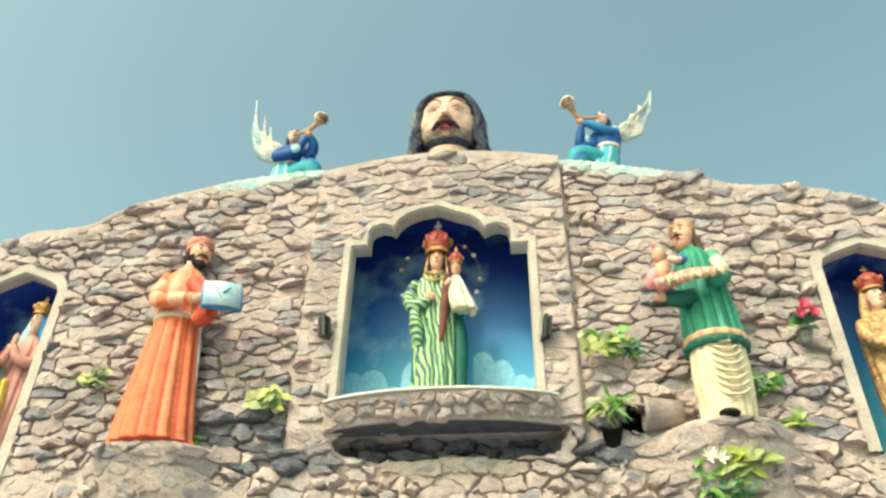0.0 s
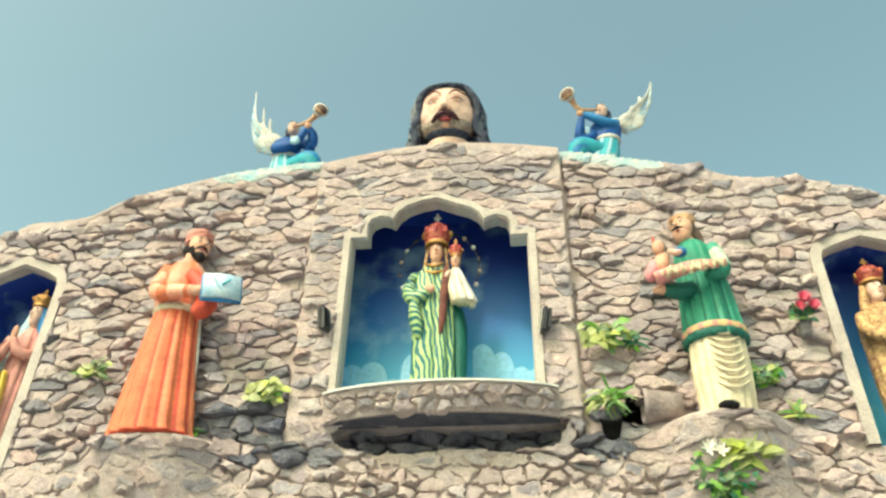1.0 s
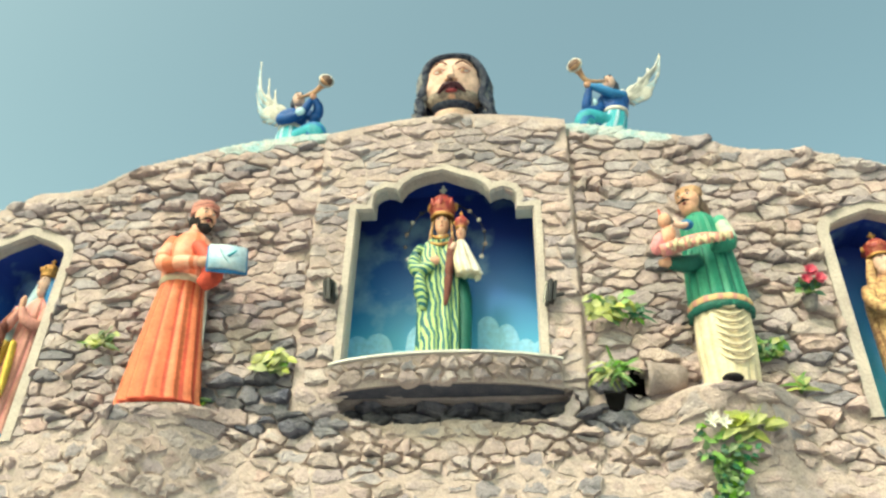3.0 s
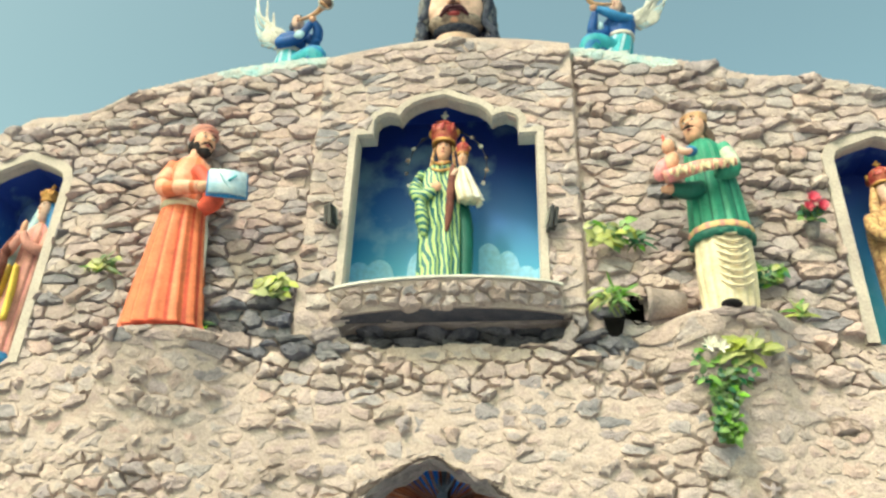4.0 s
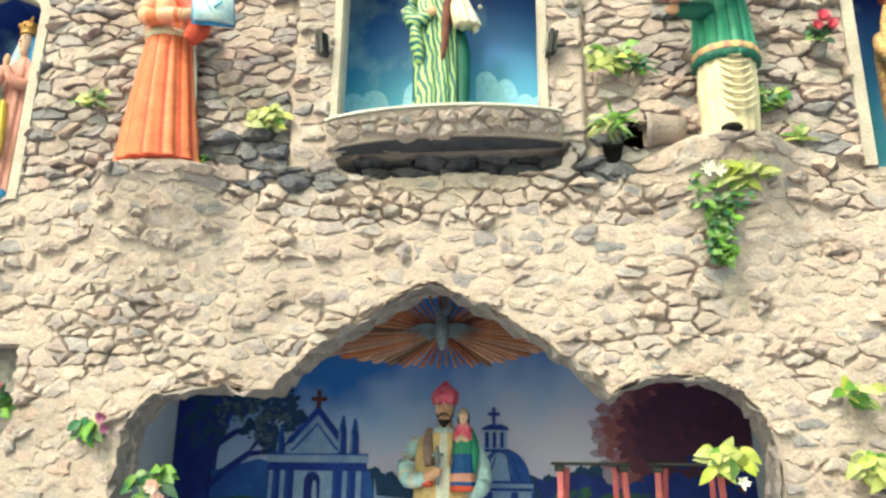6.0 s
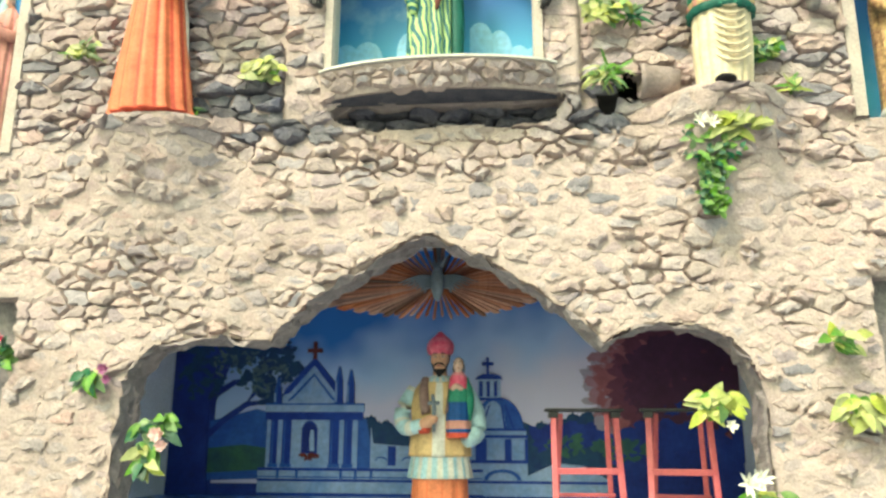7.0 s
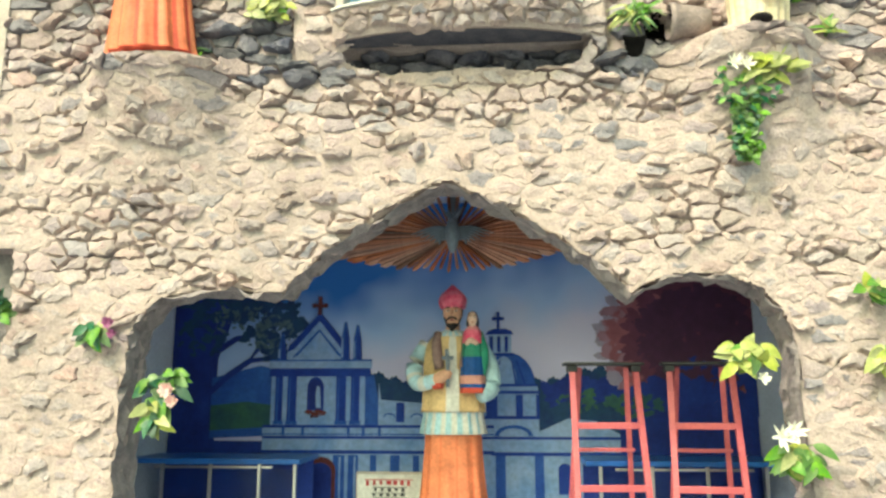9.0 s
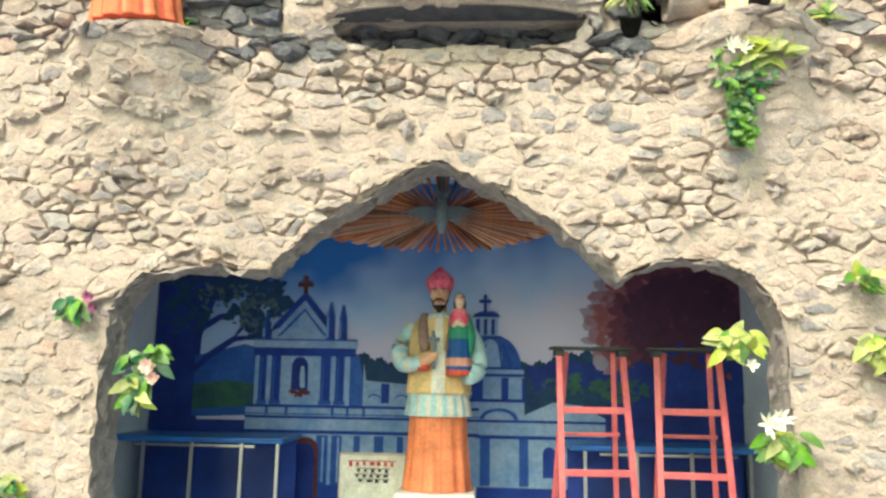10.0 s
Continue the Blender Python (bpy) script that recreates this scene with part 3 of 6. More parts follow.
def curved_slab(name, grow, z0, z1, mat, lift=0.0):
    line = [(x, -balcony_depth(x) - grow) for x in xs]
    flat = [(BAL_X0, 0.0)] + line + [(BAL_X1, 0.0)]
    n = len(flat)
    v = [Vector((x, y + (0.07 if lift and i not in (0, n - 1) else 0), z0 - (0.0))) + boff for i, (x, y) in enumerate(flat)] + [Vector((x, y, z1)) + boff for x, y in flat]
    f = [tuple(range(n))[::-1], tuple(range(n, 2 * n))] + [(i, (i + 1) % n, n + (i + 1) % n, n + i) for i in range(n)]
    return part_mesh(name, mesh_of(name, v, f, mat), balcony)


curved_slab("ledge", 0.0, BAL_Z0, BAL_Z1, mortar, 1)
curved_slab("sill", 0.02, BAL_Z1 + 0.002, BAL_Z1 + 0.016, white_paint)
line_ = [(x, -balcony_depth(x) + 0.09) for x in xs]
sv_ = [Vector((x, y, BAL_Z0 - 0.004)) + boff for x, y in [(BAL_X0, 0.0)] + line_ + [(BAL_X1, 0.0)]]
# underside sheet whose dark colour is painted shade
part_mesh("soffit", mesh_of("soffit", sv_, [tuple(range(len(sv_)))[::-1]], shade_stone), balcony, "underside coloured dark with its shade")
part_mesh("niche_floor", mesh_of("niche_floor", [Vector(p) + boff for p in ((-0.545, -0.06, 3.985), (0.715, -0.06, 3.985), (0.9, 0.04, 3.985), (0.9, 0.48, 3.985), (-0.73, 0.48, 3.985), (-0.73, 0.04, 3.985))], [(0, 1, 2, 3, 4, 5)], sky_pale), balcony)

# ---------------------------------------------------------------- the room behind the arch
RX0, RX1, RBACK, RTOP = -2.36, 2.34, 1.885, 3.3
room = [("wall_west", box(RX0 - 0.15, RX0, WALL_BACK + 0.012, RBACK + 0.15, 0.0, RTOP)), ("wall_east", box(RX1, RX1 + 0.15, WALL_BACK + 0.012, RBACK + 0.15, 0.0, RTOP)),
        ("wall_back", box(RX0 + 0.001, RX1 - 0.001, RBACK, RBACK + 0.15, 0.0, RTOP))]
for name, b in room:
    tagged(part(name, b, plaster_inner), "whitewashed plaster wall inside the grotto", "wall", kind="structure")
tagged(part("ceiling", box(RX0 - 0.15, RX1 + 0.15, WALL_BACK + 0.012, RBACK + 0.15, RTOP + 0.002, RTOP + 0.15), plaster_inner), "plain plaster ceiling of the grotto", "ceiling", kind="structure")
# unseen floor; its pale colour throws light back into the room
tagged(part("platform", box(RX0 + 0.002, RX1 - 0.002, 0.1, RBACK - 0.002, 0.0, 0.3), floor_mat), "unseen low floor inside the grotto, pale to bounce light", "floor", kind="structure")
# the mass behind the upper niches
tagged(part("wall_upper_back", box(-4.69, 4.69, 0.8, 0.95, 3.46, 5.05), rough_render), "grey rendered back of the upper wall", "wall", kind="structure")


# ---------------------------------------------------------------- carved figures
def head_on(fg, c, s, face, hair, look_x=0.0, beard=None):
    """A small painted head: skull with its hairline, jaw, nose, eyes, brows, lips, and a beard where there is one."""
    c = Vector(c)
    d = Vector((look_x, -math.sqrt(1 - look_x ** 2), 0))
    side = Vector((-d.y, d.x, 0))
    front = math.atan2(d.y, d.x) / (2 * math.pi)
    up = Vector((0, 0, 1))

    def skull(a, h):
        off = abs((a - front + 0.5) % 1.0 - 0.5)
        if hair and (off > 0.24 or h > 0.84):
            return hair
        return beard if beard and h < 0.36 and off > 0.15 else face

    def jaw(a, h):
        off = abs((a - front + 0.5) % 1.0 - 0.5)
        return beard if beard and (h < 0.34 or off > 0.15) else face

    fg.ball(c + up * 0.01 * s, (0.073 * s, 0.084 * s, 0.1 * s), face, seg=28, pick=skull)
    fg.ball(c + d * 0.018 * s - up * 0.05 * s, (0.056 * s, 0.062 * s, 0.062 * s), face, seg=24, pick=jaw)
    fg.tube([c + d * 0.078 * s + up * 0.035 * s, c + d * 0.09 * s + up * 0.005 * s, c + d * 0.1 * s - up * 0.012 * s], [0.007 * s, 0.01 * s, 0.014 * s], face, 8)
    for k in (-1, 1):
        eye = c + d * 0.075 * s + side * k * 0.03 * s + up * 0.024 * s
        fg.ball(eye, (0.014 * s, 0.01 * s, 0.006 * s), white_paint, (0, 0, math.degrees(math.atan2(side.y, side.x))), 8)
        fg.ball(eye + d * 0.006 * s, (0.006 * s, 0.006 * s, 0.0065 * s), hair_dark, seg=8)
        brow = eye + up * 0.02 * s
        fg.tube([brow - side * k * 0.016 * s + d * 0.008 * s, brow + up * 0.006 * s + d * 0.007 * s, brow + side * k * 0.02 * s - d * 0.006 * s], [0.002 * s, 0.0045 * s, 0.002 * s], hair_dark, 6)
        if beard:
            fg.tube([c + d * 0.086 * s - up * 0.026 * s, c + d * 0.08 * s + side * k * 0.022 * s - up * 0.031 * s, c + d * 0.066 * s + side * k * 0.04 * s - up * 0.048 * s], [0.006 * s, 0.008 * s, 0.004 * s], beard, 8)
    fg.ball(c + d * 0.077 * s - up * 0.045 * s, (0.018 * s, 0.012 * s, 0.007 * s), lip_red, seg=8)
    if hair:
        fg.ball(c - d * 0.03 * s + up * 0.028 * s, (0.078 * s, 0.078 * s, 0.092 * s), hair, seg=16)
    if beard:
        fg.tube([c + d * 0.06 * s - up * 0.07 * s, c + d * 0.058 * s - up * 0.1 * s, c + d * 0.045 * s - up * 0.13 * s], [0.028 * s, 0.028 * s, 0.01 * s], beard, 12)


def crown_on(fg, c, r, h, mat, top):
    """A flared crown with points, a dome and a small cross."""
    x, y, z = c
    fg.robe([(x, y, z, r * 0.9, r * 0.9), (x, y, z + h * 0.2, r * 0.92, r * 0.92), (x, y, z + h * 0.4, r * 1.1, r * 1.1)], mat, 6, 0.04, 24)
    fg.robe([(x, y, z, r * 0.95, r * 0.95), (x, y, z + h * 0.1, r * 0.97, r * 0.97)], gold, 0, 0, 24)
    fg.ball((x, y, z + h * 0.42), (r * 1.06, r * 1.06, h * 0.5), mat)
    for k in range(8):
        a = k * math.pi / 4
        fg.ball((x + r * 1.08 * math.cos(a), y + r * 1.08 * math.sin(a), z + h * 0.48), (r * 0.17, r * 0.17, h * 0.16), mat if k % 4 else gold, seg=8)
    fg.tube([(x, y, z + h * 0.8), (x, y, z + h * 1.3)], [r * 0.13, r * 0.13], top, 8)
    fg.tube([(x - r * 0.3, y, z + h * 1.13), (x + r * 0.3, y, z + h * 1.13)], [r * 0.12, r * 0.12], top, 8)


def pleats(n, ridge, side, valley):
    """Colours each fold by place: the ridge, one flank and the valley of each."""
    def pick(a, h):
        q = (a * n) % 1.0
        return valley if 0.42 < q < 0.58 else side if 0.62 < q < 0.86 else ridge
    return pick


def man_in_orange():
    f = Figure()
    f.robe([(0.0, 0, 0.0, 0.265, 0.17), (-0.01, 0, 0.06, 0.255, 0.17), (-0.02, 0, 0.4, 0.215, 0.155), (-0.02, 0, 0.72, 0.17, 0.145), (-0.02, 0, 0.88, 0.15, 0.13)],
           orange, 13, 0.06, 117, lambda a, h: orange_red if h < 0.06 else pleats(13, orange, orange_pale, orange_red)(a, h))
    f.robe([(-0.02, 0, 0.86, 0.155, 0.14), (-0.02, 0, 0.88, 0.165, 0.148), (-0.02, 0, 0.91, 0.155, 0.14)], cream, 0, 0, 40)
    f.tube([(0.13, 0.02, 0.86), (0.155, 0.02, 0.7), (0.175, 0.02, 0.5), (0.19, 0.02, 0.36)], [0.02, 0.025, 0.025, 0.015], white_paint, 8, 0.5)
    f.robe([(-0.02, 0, 0.9, 0.15, 0.135), (-0.03, 0, 1.05, 0.165, 0.15), (-0.03, 0, 1.18, 0.16, 0.14), (-0.02, 0, 1.27, 0.1, 0.1), (-0.02, 0, 1.3, 0.06, 0.06)], faded_orange, 9, 0.04, 48, lambda a, h: faded_orange if int(a * 30) % 5 else orange)
    f.tube([(-0.02, -0.01, 1.26), (0.0, -0.02, 1.36)], [0.058, 0.05], skin, 12)
    head_on(f, (0.03, -0.02, 1.42), 1.02, skin, hair_dark, 0.7, hair_dark)
    f.ball((0.006, 0.01, 1.512), (0.088, 0.09, 0.036), turban, (0, -14, 0))
    for k in range(5):
        f.tube([(0.006 + 0.088 * math.cos(q), 0.01 + 0.09 * math.sin(q), 1.5 + 0.009 * k + 0.02 * math.sin(q + k) + 0.024 * math.cos(q)) for q in (2 * math.pi * i / 8 for i in range(9))], [0.012] * 9, turban if k % 2 else rose, 8)
    f.ball((0.004, 0.01, 1.535), (0.07, 0.07, 0.036), turban, (0, -12, 0))
    f.ball((-0.055, 0.01, 1.43), (0.045, 0.05, 0.065), hair_dark)
    # near arm, bent to the open book
    f.tube([(-0.12, -0.07, 1.21), (-0.14, -0.12, 1.06), (-0.1, -0.17, 0.96), (0.04, -0.21, 0.94), (0.17, -0.22, 0.93)], [0.055, 0.056, 0.056, 0.05, 0.044], faded_orange, 14, 1.0, lambda a, h: orange if int(h * 11) % 3 == 0 else faded_orange)
    f.tube([(0.16, -0.22, 0.93), (0.22, -0.235, 0.92), (0.27, -0.24, 0.93)], [0.036, 0.04, 0.022], skin, 10)
    f.tube([(0.09, -0.14, 1.12), (0.2, -0.17, 0.98), (0.25, -0.17, 0.86), (0.18, -0.16, 0.78)], [0.05, 0.06, 0.075, 0.045], orange_red, 12)
    f.plate([(-0.12, -0.105), (0.0, -0.09), (0.12, -0.105), (0.12, 0.105), (0.0, 0.12), (-0.12, 0.105)], -0.012, 0.012, book_page, pose(0.37, -0.25, 0.93, -14, -5, 24))
    f.tube([(0.32, -0.29, 0.99), (0.36, -0.275, 0.93), (0.4, -0.26, 0.88)], [0.006, 0.008, 0.006], wing_blue, 6)
    f.tube([(0.42, -0.245, 0.99), (0.38, -0.265, 0.94)], [0.006, 0.008], turquoise, 6)
    f.plate([(-0.13, -0.115), (0.13, -0.115), (0.13, 0.115), (-0.13, 0.115)], 0.014, 0.024, blue_mid, pose(0.37, -0.25, 0.93, -14, -5, 24))
    return f.done("statue", "painted statue in orange pleated robe holding an open book", (-1.72, -0.14, 3.712), size=(1.04, 1.04, 1.03))


def king_in_green():
    f = Figure()
    f.robe([(0.005, 0, 0.0, 0.165, 0.14), (0.01, 0, 0.05, 0.17, 0.145), (0.015, 0, 0.3, 0.185, 0.15), (0.02, 0, 0.56, 0.18, 0.145)], cream, 15, 0.04, 105, pleats(15, cream, cream, cream_shade))
    for k in range(8):   # swags of the draped cloth
        z = 0.14 + k * 0.052
        f.tube([(-0.07, -0.13, z + 0.05), (-0.01, -0.165, z - 0.005), (0.07, -0.16, z - 0.01), (0.16, -0.1, z + 0.06)], [0.004, 0.009, 0.009, 0.004], cream, 8)
    f.ball((-0.02, -0.13, 0.02), (0.07, 0.06, 0.03), hair_dark, (0, 0, 25))
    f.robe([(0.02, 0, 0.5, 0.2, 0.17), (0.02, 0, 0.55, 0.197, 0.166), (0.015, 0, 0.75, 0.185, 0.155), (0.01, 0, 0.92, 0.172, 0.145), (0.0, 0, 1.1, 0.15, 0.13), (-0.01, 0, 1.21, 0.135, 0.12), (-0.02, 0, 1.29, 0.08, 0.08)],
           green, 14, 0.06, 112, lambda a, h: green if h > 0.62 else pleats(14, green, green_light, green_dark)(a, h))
    f.robe([(0.02, 0, 0.54, 0.208, 0.178), (0.02, 0, 0.56, 0.213, 0.182), (0.02, 0, 0.585, 0.206, 0.176)], tan_cloth, 14, 0.03, 84, lambda a, h: rose if int(a * 42) % 3 == 0 else tan_cloth)
    f.robe([(0.02, 0, 0.49, 0.207, 0.176), (0.02, 0, 0.515, 0.216, 0.184), (0.02, 0, 0.54, 0.208, 0.176)], green_dark, 16, 0.04, 60)
    f.tube([(-0.03, -0.01, 1.26), (-0.045, -0.02, 1.34)], [0.055, 0.048], skin, 12)
    head_on(f, (-0.06, -0.03, 1.4), 1.06, skin, hair_brown, -0.62, None)
    f.tube([(-0.155, -0.075, 1.362), (-0.125, -0.115, 1.366), (-0.08, -0.125, 1.362)], [0.004, 0.009, 0.004], hair_dark, 8)
    f.tube([(-0.01, 0.02, 1.43), (0.035, 0.02, 1.36), (0.06, 0.02, 1.29)], [0.06, 0.055, 0.03], hair_brown, 10)
    f.robe([(-0.05, -0.01, 1.445, 0.09, 0.098), (-0.05, -0.01, 1.465, 0.092, 0.1), (-0.05, -0.01, 1.495, 0.1, 0.106)], horn_brass, 9, 0.05, 36)
    f.ball((-0.05, -0.005, 1.49), (0.085, 0.09, 0.03), hair_brown)
    # the near arm, sleeve and tray with the cloth
    f.tube([(0.1, -0.07, 1.21), (0.13, -0.11, 1.09), (0.12, -0.16, 0.96), (0.0, -0.21, 0.91)], [0.052, 0.054, 0.05, 0.04], green, 14, 1.0, lambda a, h: sleeve_pale if 0.15 < h < 0.55 else green_light if h < 0.15 else green)
    f.tube([(-0.1, -0.1, 0.86), (-0.2, -0.15, 0.82), (-0.3, -0.16, 0.83)], [0.06, 0.06, 0.04], green_dark, 12)
    f.tube([(-0.3, -0.17, 0.83), (-0.37, -0.18, 0.82)], [0.04, 0.02], skin, 10)
    f.tube([(0.08, -0.24, 0.97), (-0.08, -0.27, 0.94), (-0.22, -0.27, 0.9), (-0.36, -0.24, 0.87)], [0.03, 0.042, 0.05, 0.05], rose, 14, 0.8, lambda a, h: pink if int(h * 9) % 3 == 1 else rose)
    for k in range(34):
        u = k / 33
        f.ball((0.1 - 0.42 * u, -0.315 + 0.02 * math.sin(k * 2.1), 0.925 - 0.07 * u + 0.012 * (k % 2)), (0.011, 0.014, 0.03 + 0.008 * math.sin(k * 1.1)), cream_shade if k % 4 else rose, (0, 0, k * 30), 8)
    f.ball((-0.3, -0.26, 0.98), (0.05, 0.046, 0.075), skin, (0, 20, 0))
    f.ball((-0.31, -0.27, 1.09), (0.045, 0.048, 0.055), skin)
    f.ball((-0.3, -0.255, 1.11), (0.047, 0.048, 0.045), hair_grey)
    f.tube([(-0.33, -0.27, 1.13), (-0.34, -0.27, 1.19)], [0.012, 0.004], orange_red, 8)
    f.tube([(-0.25, -0.29, 1.05), (-0.2, -0.31, 1.02), (-0.17, -0.3, 1.04)], [0.022, 0.022, 0.014], skin_pale, 8)
    f.ball((-0.17, -0.27, 1.05), (0.05, 0.04, 0.035), blue_mid)
    f.ball((-0.36, -0.23, 0.94), (0.05, 0.06, 0.09), pink, (0, 25, 0))
    return f.done("statue", "painted statue in green tunic carrying an infant on a tray", (1.87, -0.14, 3.74), size=(0.94, 0.98, 0.98))


def crowned_lady_with_child():
    f = Figure()
    f.robe([(0, 0, 0, 0.2, 0.16), (0, 0, 0.1, 0.19, 0.155), (0, 0, 0.5, 0.185, 0.15), (-0.01, 0, 0.75, 0.2, 0.15), (0, 0, 0.95, 0.215, 0.14), (0.0, 0, 1.08, 0.17, 0.12), (0.0, 0, 1.15, 0.07, 0.07)], sari, 11, 0.08, 88)
    f.tube([(-0.17, -0.04, 1.05), (-0.22, -0.09, 0.9), (-0.17, -0.15, 0.8), (-0.04, -0.17, 0.84)], [0.052, 0.062, 0.056, 0.04], sari_sleeve, 14)
    f.tube([(-0.17, -0.08, 0.9), (-0.16, -0.14, 0.7), (-0.14, -0.13, 0.58), (-0.12, -0.12, 0.48)], [0.05, 0.07, 0.06, 0.03], sari_sleeve, 12, 0.7)
    f.tube([(0.17, -0.04, 1.04), (0.21, -0.06, 0.88), (0.19, -0.08, 0.76)], [0.06, 0.065, 0.05], green_dark, 14)
    f.tube([(0.1, 0.02, 0.9), (0.2, 0.0, 0.6), (0.2, 0, 0.1)], [0.08, 0.07, 0.06], green_dark, 12)
    f.ball((-0.03, -0.19, 0.86), (0.045, 0.03, 0.04), skin)
    f.tube([(0, 0, 1.12), (0, -0.01, 1.2)], [0.05, 0.046], skin, 12)
    head_on(f, (0, -0.02, 1.27), 0.9, skin, hair_dark, 0.05)
    for k in (-1, 1):
        f.tube([(0.075 * k, -0.02, 1.34), (0.095 * k, -0.03, 1.2), (0.11 * k, -0.05, 1.06)], [0.01, 0.014, 0.014], gold_lace, 8)
    crown_on(f, (0, -0.01, 1.33), 0.112, 0.26, crown_red, wing_white)
    for r0, z in ((0.07, 1.08), (0.085, 1.02)):
        f.tube([(-r0, -0.1, z + 0.05), (0, -0.15, z), (r0, -0.1, z + 0.05)], [0.012] * 3, gold, 8)
    f.tube([(0.09, -0.07, 1.1), (0.1, -0.14, 0.99), (0.09, -0.16, 0.82), (0.08, -0.16, 0.62), (0.06, -0.15, 0.5)], [0.026, 0.034, 0.036, 0.032, 0.014], brown_cloth, 10)
    # the child
    f.robe([(0.26, -0.16, 0.74, 0.1, 0.07), (0.22, -0.15, 0.86, 0.09, 0.07), (0.19, -0.12, 1.0, 0.06, 0.055), (0.18, -0.1, 1.08, 0.03, 0.03)], cream, 9, 0.14, 72, lambda a, h: white_paint if int(a * 27) % 3 else cream_shade)
    f.tube([(0.24, -0.1, 0.95), (0.3, -0.12, 0.84), (0.33, -0.12, 0.72)], [0.03, 0.04, 0.04], cream, 10, 0.6)
    head_on(f, (0.18, -0.11, 1.13), 0.6, skin, hair_dark, 0.0)
    crown_on(f, (0.18, -0.1, 1.18), 0.055, 0.13, crown_red, gold)
    f.tube([(0.13, -0.14, 1.02), (0.1, -0.18, 0.96)], [0.025, 0.018], skin_pale, 8)
    # ring of stars behind the head
    for k in range(13):
        a = radians(-25 + k * 230 / 12)
        c = (0.02 + 0.36 * math.cos(a), 0.06, 1.17 + 0.36 * math.sin(a))
        for q in range(3):
            b = q * math.pi / 3 + k
            f.tube([(c[0] - 0.024 * math.cos(b), c[1], c[2] - 0.024 * math.sin(b)), c, (c[0] + 0.024 * math.cos(b), c[1], c[2] + 0.024 * math.sin(b))], [0.003, 0.008, 0.003], wing_white if k % 3 == 0 else hair_grey if k % 3 == 1 else black_metal, 6)
    f.tube([(0.02 + 0.36 * math.cos(radians(a)), 0.07, 1.17 + 0.36 * math.sin(radians(a))) for a in range(-25, 206, 33)], [0.005] * 8, black_metal, 6)
    return f.done("statue", "crowned lady statue in green and yellow striped sari with child", (0.06, 0.12, 3.987), size=(0.84, 0.84, 0.965))


def lady_in_pink():
    f = Figure()
    f.robe([(0, 0, 0.08, 0.18, 0.15), (0, 0, 0.18, 0.165, 0.14), (0.02, 0, 0.5, 0.14, 0.125), (0.03, 0, 0.8, 0.13, 0.115), (0.03, 0, 1.0, 0.13, 0.11), (0.03, 0, 1.1, 0.06, 0.06)], rose, 11, 0.06, 88, pleats(11, rose, rose, pink))
    f.tube([(0.0, -0.12, 0.72), (0.04, -0.14, 0.5), (0.05, -0.15, 0.32)], [0.05, 0.06, 0.055], yellow, 10, 0.5)
    f.tube([(-0.11, -0.06, 0.75), (-0.13, -0.08, 0.5), (-0.14, -0.09, 0.32)], [0.05, 0.06, 0.05], yellow, 10, 0.6)
    f.tube([(0.03, 0.03, 1.27), (0.12, 0.03, 1.12), (0.15, 0.02, 0.9), (0.16, 0.03, 0.6)], [0.09, 0.08, 0.06, 0.03], blue_mid, 12)
    f.tube([(0.02, 0.03, 1.27), (-0.08, 0.02, 1.05), (-0.17, 0.0, 0.8), (-0.22, 0.0, 0.62)], [0.09, 0.07, 0.07, 0.05], sky_blue_cloth, 12)
    f.tube([(-0.13, -0.05, 1.02), (-0.16, -0.1, 0.86), (-0.05, -0.18, 0.86), (0.02, -0.2, 0.95)], [0.04, 0.042, 0.04, 0.03], rose, 12)
    f.tube([(0.15, -0.04, 1.0), (0.17, -0.1, 0.86), (0.08, -0.18, 0.87), (0.03, -0.2, 0.95)], [0.04, 0.042, 0.04, 0.03], rose, 12)
    f.ball((0.025, -0.21, 0.99), (0.03, 0.025, 0.06), skin)
    f.tube([(-0.06, -0.15, 0.95), (-0.1, -0.19, 0.8), (-0.12, -0.17, 0.6), (-0.12, -0.15, 0.52)], [0.03, 0.045, 0.045, 0.02], brown_cloth, 10)
    f.tube([(0.03, 0, 1.08), (0.03, -0.01, 1.15)], [0.045, 0.042], skin, 12)
    head_on(f, (0.03, -0.03, 1.21), 0.82, skin_pale, blue_mid, -0.1)
    crown_on(f, (0.03, -0.02, 1.28), 0.078, 0.13, gold, gold)
    f.robe([(0, 0, 0.0, 0.2, 0.17), (0, 0, 0.05, 0.21, 0.18), (0, 0, 0.1, 0.18, 0.15)], blue_mid, 7, 0.08, 40)
    return f.done("statue", "crowned lady statue in pink robe with praying joined palms", (-3.04, 0.16, 3.552), size=(0.8, 0.9, 1.06))


